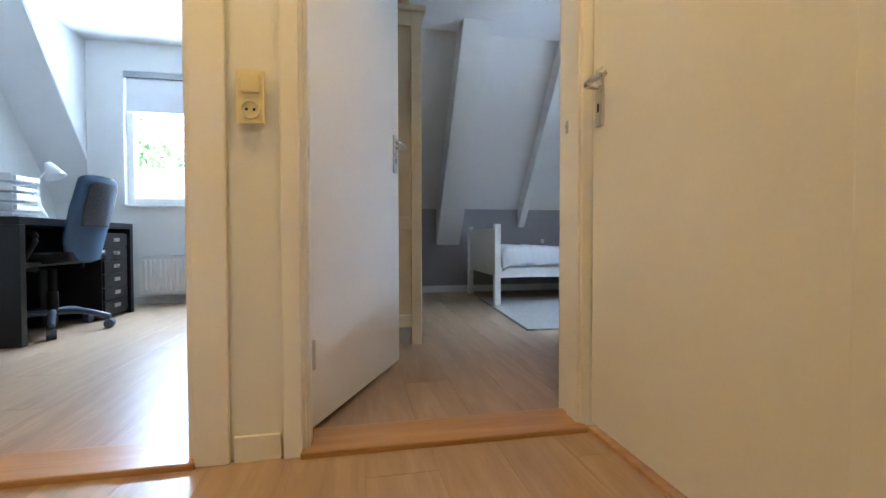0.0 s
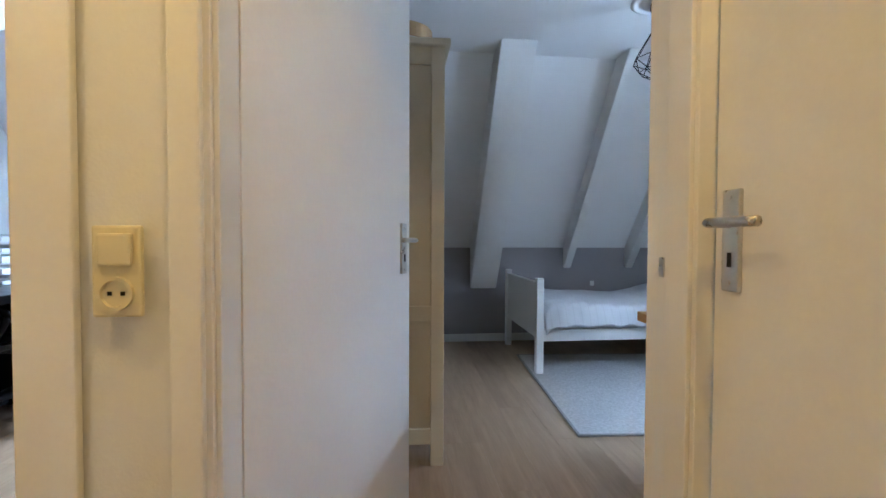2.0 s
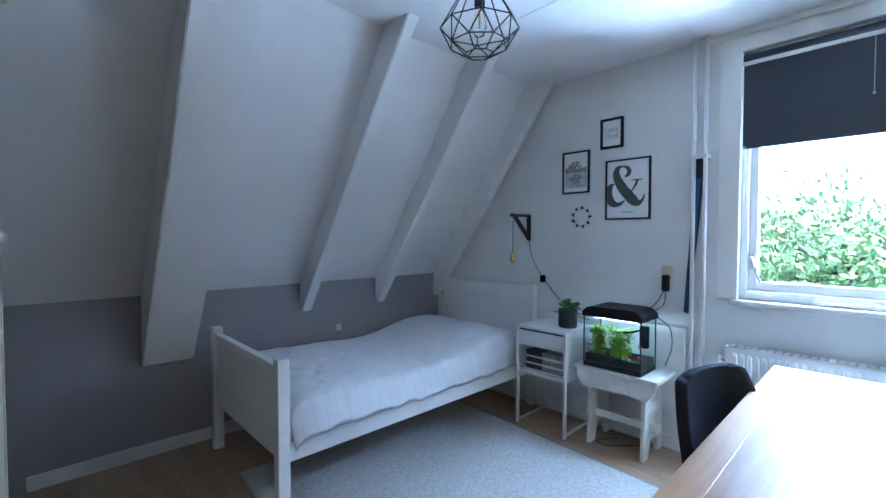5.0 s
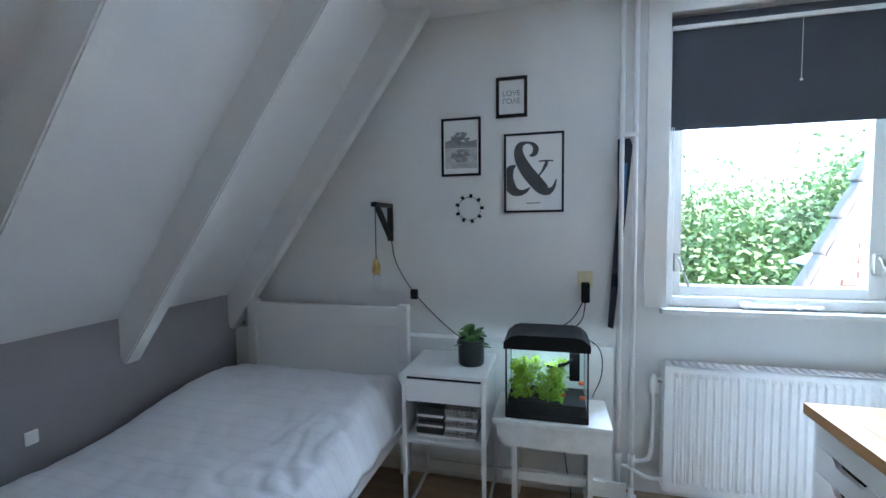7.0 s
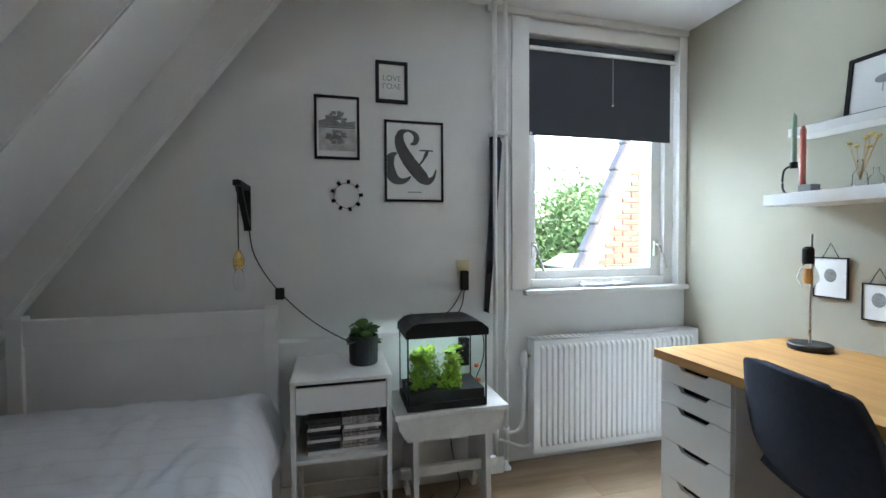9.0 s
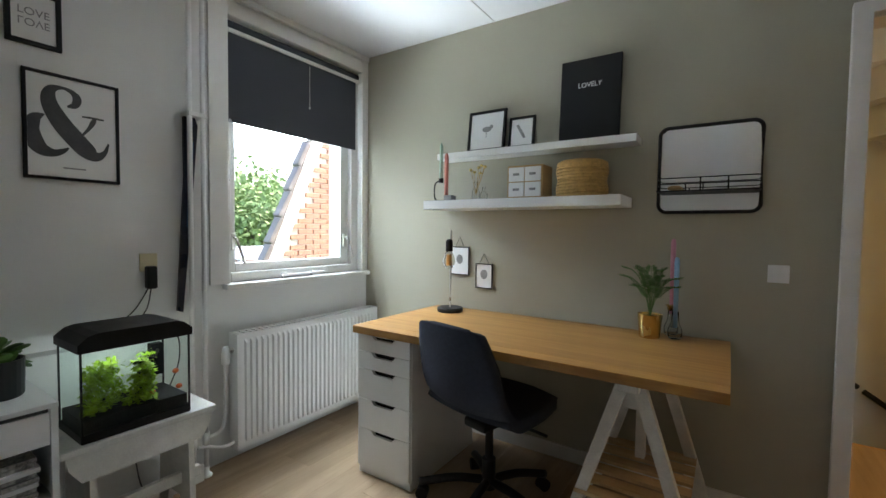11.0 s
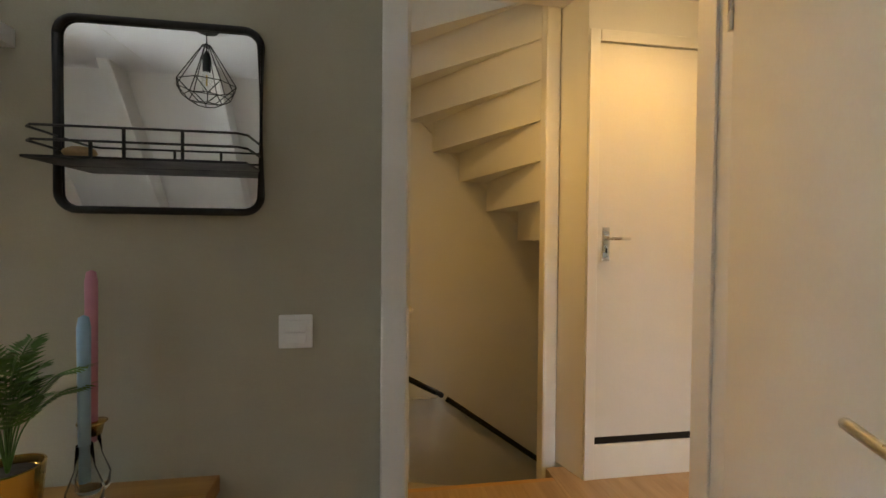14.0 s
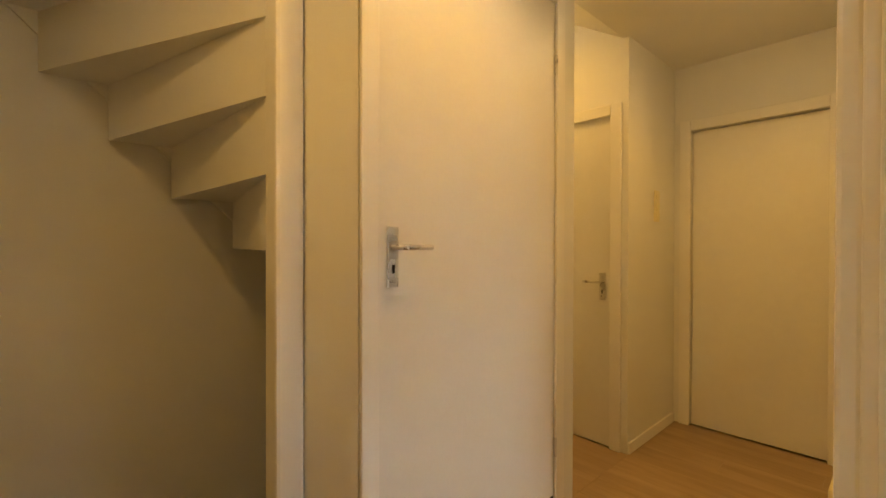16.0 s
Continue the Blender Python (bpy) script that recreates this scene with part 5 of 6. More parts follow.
for ring_pts in rings:
    bm = bmesh.new()
    for k in range(N):
        add_rod(bm, ring_pts[k], ring_pts[(k + 1) % N], R, n=6)
    part("ring_wire", bm, M_BMET, pl)
for k in range(N):
    part("rib", rod(rings[0][k], rings[1][k], R, n=6), M_BMET, pl)
    bm = bmesh.new()
    add_rod(bm, rings[1][k], rings[2][k], R, n=6)
    add_rod(bm, rings[1][k], rings[2][k - 1], R, n=6)
    add_rod(bm, rings[2][k], rings[3][k], R, n=6)
    part("rib", bm, M_BMET, pl)
part("cap", lathe((PX, PY, 2.255), [(0.024, 0.03), (0.022, 0.035), (0.006, 0.04), (0.004, 0.05)]), M_BMET, pl)

# ---- desk side ----
TX0, TX1, TY0, TY1, TZ = 1.07, 2.615, SY + 0.012, 2.155, 0.75
tabletop = thing("work_desk", (1.85, 1.78, TZ - 0.036), "oiled birch desk top on trestle and drawer unit", "desk")
ys = [TY0 + (TY1 - TY0) * k / 10 for k in range(11)]
for k in range(10):
    part("stave", box(TX0, TX1, ys[k], ys[k + 1] - 0.0001, TZ - 0.036, TZ, 0.0 if 0 < k < 9 else 0.002), M_DESK, tabletop)
U0, U1, UY0, UY1 = 2.285, 2.61, 1.53, 2.12
du_ = thing("drawer_unit", (2.45, 1.83, 0), "white five-drawer unit with dark grip cutouts", "drawer unit")
part("body", boxes((U0, U0 + 0.016, UY0, UY1 - 0.018, 0.0, 0.71), (U1 - 0.016, U1, UY0, UY1 - 0.018, 0.0, 0.71), (U0 + 0.016, U1 - 0.016, UY0, UY1 - 0.018, 0.695, 0.71), (U0 + 0.016, U1 - 0.016, UY0, UY0 + 0.01, 0.02, 0.695), (U0 + 0.016, U1 - 0.016, UY0, UY1 - 0.04, 0.02, 0.035)), M_FURN, du_)
part("plinth", box(U0 + 0.002, U1 - 0.002, UY1 - 0.03, UY1 - 0.012, 0.002, 0.04), M_FURN, du_)
# black sheet behind the cutouts, painting the shade inside the drawers
part("shadow_gap", box(U0 + 0.016, U1 - 0.016, UY1 - 0.06, UY1 - 0.05, 0.05, 0.69), M_BLACK, du_)
edges = [0.044, 0.235, 0.385, 0.535, 0.622, 0.708]
for a, b in zip(edges, edges[1:]):
    c = (U0 + U1) / 2
    zt = b - 0.003
    d = part("drawer", prism([(U0 + 0.002, a), (U1 - 0.002, a), (U1 - 0.002, zt), (c + 0.075, zt), (c + 0.055, zt - 0.022), (c - 0.055, zt - 0.022), (c - 0.075, zt), (U0 + 0.002, zt)], 'y', UY1 - 0.0175, UY1), M_FURN, du_)

tr = thing("trestle", (1.40, 1.78, 0), "white painted wooden trestle under the desk", "trestle", "")
part("top_beam", box(1.365, 1.435, 1.47, 2.07, 0.66, 0.712, 0.004), M_WORN, tr)
for y in (1.50, 2.01):
    for s in (-1, 1):
        a, b = Vector((1.40 + s * 0.02, y, 0.70)), Vector((1.40 + s * 0.24, y, 0.0))
        m = Matrix.Translation((a + b) / 2) @ (b - a).to_track_quat('Z', 'Y').to_matrix().to_4x4()
        L = (b - a).length
        part("leg", box(-0.018, 0.018, -0.022, 0.022, -L / 2 + 0.004, L / 2 - 0.008, 0.003, m), M_WORN, tr)
    part("brace", box(1.372, 1.428, y - 0.035, y - 0.012, 0.58, 0.665, 0.003), M_WORN, tr)
part("centre_post", box(1.382, 1.418, 1.74, 1.776, 0.30, 0.66, 0.003), M_WORN, tr)
for s in (-1, 1):
    part("shelf_rail", box(1.40 + s * 0.165 - 0.015, 1.40 + s * 0.165 + 0.015, 1.46, 2.06, 0.20, 0.225, 0.003), M_WORN, tr)
for k in range(6):
    y = 1.50 + k * 0.095
    part("shelf_slat", box(1.21, 1.59, y, y + 0.06, 0.226, 0.24, 0.002), M_SLAT, tr, "bare pine slat")

tr.location.x -= 0.035

# desk chair
CC = Vector((1.94, 1.99, 0))
fw = Vector((-0.25, -0.97, 0)).normalized()
mc = Matrix((fw, Vector((-fw.y, fw.x, 0)), Vector((0, 0, 1)))).transposed().to_4x4()
mc.translation = CC
ch = thing("desk_chair", CC, "dark blue-grey upholstered swivel chair at the desk", "chair")


def shell(rows, w, thick):
    """A bent upholstered shell: rows of (forward, height, half width)."""
    bm = bmesh.new()
    g = []
    n = 14
    for fx, hz, hw, curl in rows:
        g.append([bm.verts.new(mc @ Vector((fx + curl * (2 * k / n - 1) ** 2, hw * (2 * k / n - 1), hz))) for k in range(n + 1)])
    for a, b in zip(g, g[1:]):
        for k in range(n):
            bm.faces.new((a[k], a[k + 1], b[k + 1], b[k]))
    bm.normal_update()
    bmesh.ops.solidify(bm, geom=list(bm.faces), thickness=thick)
    bmesh.ops.recalc_face_normals(bm, faces=bm.faces)
    return bm


def lerp_rows(keys, n=22):
    out = []
    pts = curve_pts([(a, b, 0) for a, b, _, _ in keys], n // (len(keys) - 1))
    for i, p in enumerate(pts):
        f = i / (len(pts) - 1) * (len(keys) - 1)
        j = min(int(f), len(keys) - 2)
        u = f - j
        out.append((p.x, p.y, keys[j][2] * (1 - u) + keys[j + 1][2] * u, keys[j][3] * (1 - u) + keys[j + 1][3] * u))
    return out


part("backrest", shell(lerp_rows([(-0.285, 0.845, 0.11, 0.012), (-0.283, 0.825, 0.18, 0.025), (-0.268, 0.70, 0.225, 0.05), (-0.235, 0.55, 0.24, 0.06), (-0.17, 0.47, 0.235, 0.045)], 40), 0.24, 0.03), M_FABRIC, ch, smooth=True)
part("seat", shell(lerp_rows([(-0.19, 0.475, 0.235, 0.03), (-0.08, 0.44, 0.24, 0.0), (0.08, 0.445, 0.235, 0.0), (0.22, 0.455, 0.215, -0.03), (0.275, 0.44, 0.13, -0.03)], 40), 0.24, 0.04), M_FABRIC, ch, smooth=True)
part("column", lathe(CC, [(0.03, 0.085), (0.03, 0.22), (0.018, 0.225), (0.018, 0.385)]), M_BLACK, ch, smooth=False)
part("mechanism", box(-0.10, 0.12, -0.06, 0.06, 0.375, 0.415, 0.01, mc), M_BLACK, ch)
part("lever", tube([mc @ Vector((0.04, -0.05, 0.395)), mc @ Vector((0.06, -0.18, 0.39)), mc @ Vector((0.07, -0.25, 0.385))], 0.007), M_BLACK, ch)
for k in range(5):
    a = k * 2 * math.pi / 5 + 0.4
    d = Vector((math.cos(a), math.sin(a), 0))
    lg = part("base_leg", tube([CC + Vector((0, 0, 0.12)), CC + d * 0.15 + Vector((0, 0, 0.115)), CC + d * 0.31 + Vector((0, 0, 0.075))], 0.019, 8), M_BLACK, ch, smooth=True)
    s = Vector((-d.y, d.x, 0)) * 0.022
    part("caster", rod(CC + d * 0.30 - s + Vector((0, 0, 0.029)), CC + d * 0.30 + s + Vector((0, 0, 0.029)), 0.028, n=16), M_BLACK, lg)

# shelves and what stands on them
def shelf(x0, x1, z0, z1, front):
    return solo("wall_shelf", box(x0, x1, SY + 0.001, front, z0, z1, 0.002), M_FURN, ((x0 + x1) / 2, SY, z0), "thick white floating wall shelf on the green wall", "shelf", "white floating shelves")


shelf(1.455, 2.55, 1.636, 1.672, 1.535)
shelf(1.49, 2.56, 1.34, 1.388, 1.655)


def standing_frame(x0, x1, z0, h, w, label, motif):
    t = thing("photo_frame", ((x0 + x1) / 2, 1.45, z0), label, "picture")
    lean = Matrix.Translation((0, 1.455, z0 + 0.001)) @ Matrix.Rotation(radians(7), 4, 'X')

    def bx(a, b, d0, d1, c, d, bev=0.0):
        return box(a, b, d0, d1, c, d, bev, lean)
    bm = bmesh.new()
    for r in ((x0, x0 + w, 0, 0.016, 0, h), (x1 - w, x1, 0, 0.016, 0, h), (x0 + w, x1 - w, 0, 0.016, 0, w), (x0 + w, x1 - w, 0, 0.016, h - w, h)):
        add_box(bm, *r, 0.0015, lean)
    part("frame", bm, M_BLACK, t)
    pr = part("print", bx(x0 + w, x1 - w, 0.002, 0.009, w, h - w), M_PAPER, t)
    cx, cz = (x0 + x1) / 2, h / 2
    if motif == "bird":
        bm = ball((cx, 0.009, cz + 0.01), 0.03, 1, 0.02, 0.55, 14)
        add_ball(bm, (cx - 0.028, 0.009, cz + 0.022), 0.012, 1, 0.05, 1, 10)
        add_box(bm, cx + 0.0, cx + 0.003, 0.009, 0.0095, cz - 0.04, cz)
        bmesh.ops.transform(bm, matrix=lean, verts=bm.verts)
    else:
        bm = prism([(cx + 0.035, cz + 0.04), (cx + 0.02, cz + 0.045), (cx - 0.025, cz - 0.03), (cx - 0.01, cz - 0.035)], 'y', 0.009, 0.0096)
        bmesh.ops.transform(bm, matrix=lean, verts=bm.verts)
    part("motif", bm, M_MIDINK, pr, "grey printed bird")
    return t


standing_frame(2.148, 2.385, 1.672, 0.236, 0.015, "black framed print with a small bird, leaning", "bird")
standing_frame(1.974, 2.124, 1.672, 0.172, 0.013, "small black framed print, leaning on the wall", "leaf")
lb = thing("letter_board", (1.69, 1.455, 1.672), "tall black letter board with white lettering", "letter board")
lean = Matrix.Translation((0, 1.455, 1.673)) @ Matrix.Rotation(radians(4), 4, 'X')
part("board", box(1.543, 1.836, 0, 0.02, 0, 0.412, 0.003, lean), M_BLACK, lb)
tx = text_mesh("LOVELY", 0.033, (1.69, 1.4585, 1.95), '+y', lb, M_WHITEINK)

cb = thing("small_chest", (1.965, 1.53, 1.388), "small wooden chest with four white drawers", "storage box")
part("case", box(1.87, 2.06, 1.46, 1.60, 1.389, 1.555, 0.003), M_BOXWOOD, cb)
for i in range(2):
    for j in range(2):
        x0, z0 = 1.878 + i * 0.089, 1.397 + j * 0.077
        d = part("drawer", box(x0, x0 + 0.084, 1.595, 1.606, z0, z0 + 0.072, 0.002), M_PAPER, cb)
        part("pull", box(x0 + 0.026, x0 + 0.058, 1.606, 1.610, z0 + 0.030, z0 + 0.042), M_MIDINK, d)
kb = thing("straw_basket", (1.695, 1.535, 1.388), "round lidded basket of coiled straw", "basket")
for k in range(10):
    bm = bmesh.new()
    r = 0.112 + 0.004 * math.sin(k)
    add_tube(bm, [(1.695 + r * math.cos(a * 0.19635), 1.535 + r * 0.92 * math.sin(a * 0.19635), 1.398 + k * 0.0145) for a in range(33)], 0.0095, 6)
    part("coil", bm, M_WICKER, kb)
part("wall", lathe((1.695, 1.535, 1.389), [(0.105, 0), (0.105, 0.14)], 28), M_WICKER, kb)
part("lid", lathe((1.695, 1.535, 1.530), [(0.115, 0), (0.120, 0.008), (0.118, 0.022), (0.10, 0.032), (0.001, 0.036)], 28), M_WICKER, kb, smooth=True)

cn = thing("coral_candle", (2.415, 1.60, 1.388), "coral taper candle in a square concrete holder", "candle")
part("holder", box(2.39, 2.44, 1.575, 1.625, 1.389, 1.418, 0.002), M_CONC, cn)
part("candle", lathe((2.44, 1.60, 1.40), [(0.011, 0.018), (0.011, 0.24), (0.006, 0.255), (0.001, 0.258)]), M_PINK, cn, smooth=True)
cn2 = thing("mint_candle", (2.49, 1.58, 1.388), "mint taper candle in a thin black holder", "candle")
part("holder", tube([(2.52, 1.58, 1.392), (2.535, 1.58, 1.42), (2.53, 1.58, 1.49), (2.49, 1.58, 1.51)], 0.004), M_BLACK, cn2)
part("foot", lathe((2.50, 1.58, 1.389), [(0.03, 0), (0.03, 0.004), (0.001, 0.005)]), M_BLACK, cn2)
part("cup", rod((2.49, 1.58, 1.495), (2.49, 1.58, 1.52), 0.014), M_BLACK, cn2)
part("candle", lathe((2.49, 1.58, 1.515), [(0.010, 0), (0.009, 0.19), (0.001, 0.21)]), M_MINT, cn2, smooth=True)
for bx_, hgt in ((2.275, 0.105), (2.225, 0.07)):
    v = thing("glass_vase", (bx_, 1.55, 1.388), "small clear glass bottle vase with dried stems", "vase")
    part("glass", lathe((bx_, 1.55, 1.389), [(0.02, 0), (0.023, 0.01), (0.022, hgt * 0.5), (0.009, hgt * 0.72), (0.009, hgt), (0.007, hgt), (0.007, hgt * 0.7), (0.019, hgt * 0.48), (0.019, 0.006), (0.001, 0.005)]), M_JAR, v, smooth=True)
    if hgt > 0.1:
        for k in range(7):
            e = Vector((bx_ + random.uniform(-0.06, 0.08), 1.55 + random.uniform(-0.03, 0.03), 1.388 + random.uniform(0.15, 0.19)))
            s = part("dried_stem", rod((bx_, 1.55, 1.42), e, 0.0012, n=5), M_WICKER, v)
            part("dried_flower", ball(e, 0.010, 1, 1, 0.7, 8), mat("straw_yellow_petal", (0.62, 0.47, 0.16), 0.8, vary=0.3, scale=60, bump=0.0) if k == 0 else bpy.data.materials["straw_yellow_petal"], s)

# mirror with wire shelf
mi = thing("wall_mirror", (1.18, SY, 1.32), "square mirror with rounded black metal frame and wire shelf", "mirror")
MX0, MX1, MZ0, MZ1, RR = 0.985, 1.372, 1.315, 1.70, 0.035


def round_rect(x0, x1, z0, z1, r, y, n=6):
    out = []
    for cx, cz, a0 in ((x1 - r, z1 - r, 0), (x0 + r, z1 - r, 90), (x0 + r, z0 + r, 180), (x1 - r, z0 + r, 270)):
        for k in range(n + 1):
            a = radians(a0 + 90 * k / n)
            out.append(Vector((cx + r * math.cos(a), y, cz + r * math.sin(a))))
    return out


loop = round_rect(MX0, MX1, MZ0, MZ1, RR, SY + 0.017)
bm = bmesh.new()
add_tube(bm, loop + loop[:1], 0.008, 8)
part("frame", bm, M_BMET, mi, smooth=True)
part("glass", prism([(p.x, p.z) for p in round_rect(MX0 + 0.004, MX1 - 0.004, MZ0 + 0.004, MZ1 - 0.004, RR - 0.004, 0)], 'y', SY + 0.004, SY + 0.014), M_MIRROR, mi)
sz = 1.402
part("shelf_plate", box(MX0 + 0.002, MX1 - 0.002, SY + 0.016, SY + 0.115, sz, sz + 0.005, 0.001), M_BMET, mi)
for z in (sz + 0.012, sz + 0.032, sz + 0.058):
    bm = bmesh.new()
    add_tube(bm, [(MX0 + 0.002, SY + 0.016, z), (MX0 + 0.004, SY + 0.10, z), (MX0 + 0.02, SY + 0.116, z), (MX1 - 0.02, SY + 0.116, z), (MX1 - 0.004, SY + 0.10, z), (MX1 - 0.002, SY + 0.016, z)], 0.0025, 6)
    if z != sz + 0.012:
        part("wire", bm, M_BMET, mi)
    else:
        bm.free()
for x in (1.10, 1.20, 1.255):
    part("upright", rod((x, SY + 0.116, sz), (x, SY + 0.116, sz + (0.058 if x < 1.25 else 0.032)), 0.003, n=6), M_BMET, mi)
pw = solo("small_shell", ball((1.30, SY + 0.07, sz + 0.018), 0.014, 2.2, 1.3, 0.9, 12), M_BAMBOO, (1.30, SY + 0.07, sz + 0.006), "small brown wooden piece on the mirror shelf", "ornament", smooth=True)

# hanging little clip frames
for x0, x1, z0, z1 in ((2.395, 2.527, 0.95, 1.122), (2.236, 2.347, 0.88, 1.027)):
    t = thing("picture_frame", ((x0 + x1) / 2, SY, z0), "small thin black hanging frame on a ring", "picture", "small hanging frames")
    part("frame", boxes((x0, x0 + 0.005, SY + 0.004, SY + 0.012, z0, z1), (x1 - 0.005, x1, SY + 0.004, SY + 0.012, z0, z1), (x0, x1, SY + 0.004, SY + 0.012, z0, z0 + 0.005), (x0, x1, SY + 0.004, SY + 0.012, z1 - 0.005, z1)), M_BLACK, t)
    pr = part("print", box(x0 + 0.004, x1 - 0.004, SY + 0.005, SY + 0.009, z0 + 0.004, z1 - 0.004), M_PAPER, t)
    part("motif", ball(((x0 + x1) / 2, SY + 0.0095, (z0 + z1) / 2 + 0.01), 0.024, 1, 0.04, 1.2, 12), M_MIDINK, pr)
    c = (x0 + x1) / 2
    part("cord", tube([(c - 0.03, SY + 0.008, z1), (c, SY + 0.008, z1 + 0.06), (c + 0.03, SY + 0.008, z1)], 0.0015, 6, 0), M_BLACK, t)

# table lamp
tl = thing("table_lamp", (2.43, 1.56, TZ), "black stick table lamp with bare amber bulb", "table lamp")
part("base", lathe((2.43, 1.56, TZ + 0.001), [(0.072, 0), (0.075, 0.004), (0.075, 0.02), (0.07, 0.025), (0.001, 0.025)], 30), M_BMET, tl)
part("stem", rod((2.43, 1.56, TZ + 0.025), (2.43, 1.56, 1.22), 0.005, n=10), M_STEEL, tl)
part("socket", lathe((2.43, 1.577, 1.10), [(0.018, 0), (0.02, 0.005), (0.02, 0.06), (0.012, 0.07), (0.001, 0.07)]), M_BLACK, tl)
part("bulb", lathe((2.43, 1.577, 1.0), [(0.001, 0), (0.024, 0.008), (0.038, 0.04), (0.030, 0.075), (0.014, 0.1)]), M_JAR, tl, smooth=True)
part("filament", lathe((2.43, 1.577, 1.02), [(0.013, 0), (0.016, 0.02), (0.012, 0.06)], 12), mat("amber_filament", (0.8, 0.42, 0.12), 0.5, vary=0.1, bump=0.0), tl)

# palm in brass pot
pm = thing("potted_palm", (1.375, 1.54, TZ), "small parlour palm in a shiny brass pot", "potted plant")
part("pot", lathe((1.375, 1.54, TZ + 0.001), [(0.040, 0), (0.043, 0.004), (0.052, 0.105), (0.048, 0.106), (0.046, 0.09), (0.001, 0.09)], 28), M_BRASS, pm, smooth=False)
part("soil", lathe((1.375, 1.54, TZ + 0.088), [(0.045, 0.0), (0.04, 0.006), (0.001, 0.008)]), M_SOIL, pm)
for k in range(15):
    a = k * 2.4
    ln = random.uniform(0.05, 0.125)
    d = Vector((math.cos(a), 0.6 * math.sin(a), 0))
    b0 = Vector((1.375, 1.54, TZ + 0.09))
    ctrl = [b0, b0 + d * ln * 0.2 + Vector((0, 0, 0.08 + 0.02 * (k % 3))), b0 + d * ln * 0.6 + Vector((0, 0, 0.13 + 0.035 * (k % 3))), b0 + d * ln + Vector((0, 0, 0.145 + 0.04 * (k % 3)))]
    pts = curve_pts(ctrl, 8)
    bm = bmesh.new()
    add_tube(bm, pts, 0.0014, 5)
    for i in range(9, len(pts), 1):
        f = (i - 9) / (len(pts) - 9)
        w = 0.042 * (1 - f * 0.6)
        t_ = (pts[i] - pts[i - 1]).normalized()
        sd = t_.cross(Vector((0, 0, 1))).normalized()
        for s in (1, -1):
            e = pts[i] + sd * s * w + t_ * 0.025 - Vector((0, 0, 0.008))
            q = t_ * 0.0035
            mid_ = pts[i].lerp(e, 0.5)
            v = [bm.verts.new(p) for p in (pts[i], mid_ + q, e, mid_ - q)]
            bm.faces.new(v)
    part("frond", bm, M_LEAF, pm)
for nm, x, y, col, h0, h1, lab in (("candle_bottle", 1.278, 1.50, M_BLUE, 0.05, 0.36, "light blue taper candle in a clear glass bottle"), ("candle_bottle", 1.300, 1.440, M_ROSE, 0.10, 0.44, "tall pink taper candle in a clear brass-necked bottle")):
    t = thing(nm, (x, y, TZ), lab, "candle")
    part("bottle", lathe((x, y, TZ + 0.001), [(0.024, 0), (0.029, 0.008), (0.030, 0.035), (0.016, 0.075), (0.013, 0.12), (0.012, 0.12), (0.014, 0.075), (0.027, 0.035), (0.026, 0.01), (0.001, 0.008)]), M_JAR, t, smooth=True)
    part("candle", lathe((x, y, TZ), [(0.009, h0), (0.011, h1 - 0.02), (0.008, h1), (0.001, h1 + 0.004)]), col, t, smooth=True)
    if col is M_ROSE:
        part("neck_ring", lathe((x, y, TZ), [(0.016, 0.115), (0.020, 0.135), (0.026, 0.14), (0.012, 0.142)]), M_BRASS, t, smooth=True)
# ---- office seen through its doorway ----
OW = -2.86
OY = 4.52
structure("wall_office_west", box(OW - 0.12, OW, SY, 5.0, 0, 2.8), M_WALL, "white office wall behind the desk", "wall")
structure("wall_office_dormer", boxes((OW, -2.44, KY - 0.01, KY + 0.3, 0, 1.06), (-2.44, -0.34, OY, OY + 0.2, 0, 0.93), (-0.95, -0.34, OY, OY + 0.2, 0.93, 2.8), (-2.44, -2.14, OY, OY + 0.2, 0.93, 2.8), (-2.14, -0.95, OY, OY + 0.2, 2.16, 2.8)), M_WALL, "white dormer wall under the office window", "wall")
structure("roof_slope_office", prism([(roof_y(0.94), 0.94), (roof_y(0.94) + 0.2, 0.94), (roof_y(2.75) + 0.2, 2.75), (roof_y(2.75), 2.75)], 'x', OW, -2.45), M_CEIL, "white sloping roof beside the dormer", "roof slope")
structure("dormer_cheek", prism([(roof_y(1.28), 1.28), (OY + 0.2, 1.28), (OY + 0.2, 2.5), (roof_y(2.5) + 0.02, 2.5)], 'x', -2.465, -2.445), M_CEIL, "white triangular dormer cheek", "wall")
structure("ceiling_office", boxes((OW, -0.34, SY, OY + 0.2, CEIL, CEIL + 0.1), bevel=0), M_CEIL, "white office ceiling", "ceiling")
structure("baseboard_office", boxes((-2.13, -0.36, OY - 0.014, OY, 0, 0.07), bevel=0.003), M_TRIM, "white skirting board in the office", "skirting board")
w2 = thing("window_2", (-1.55, OY, 0.93), "white framed dormer window in the office", "window", kind="structure")
part("window_frame", boxes((-2.138, -2.08, OY + 0.05, OY + 0.13, 0.93, 2.16), (-1.01, -0.95, OY + 0.05, OY + 0.13, 0.93, 2.16), (-2.08, -1.01, OY + 0.05, OY + 0.13, 0.93, 0.99), (-2.08, -1.01, OY + 0.05, OY + 0.13, 2.10, 2.16), bevel=0.003), M_TRIM, w2)
g = part("pane", box(-2.08, -1.01, OY + 0.085, OY + 0.091, 0.99, 2.10), M_GLASS, w2)
g.visible_shadow = False
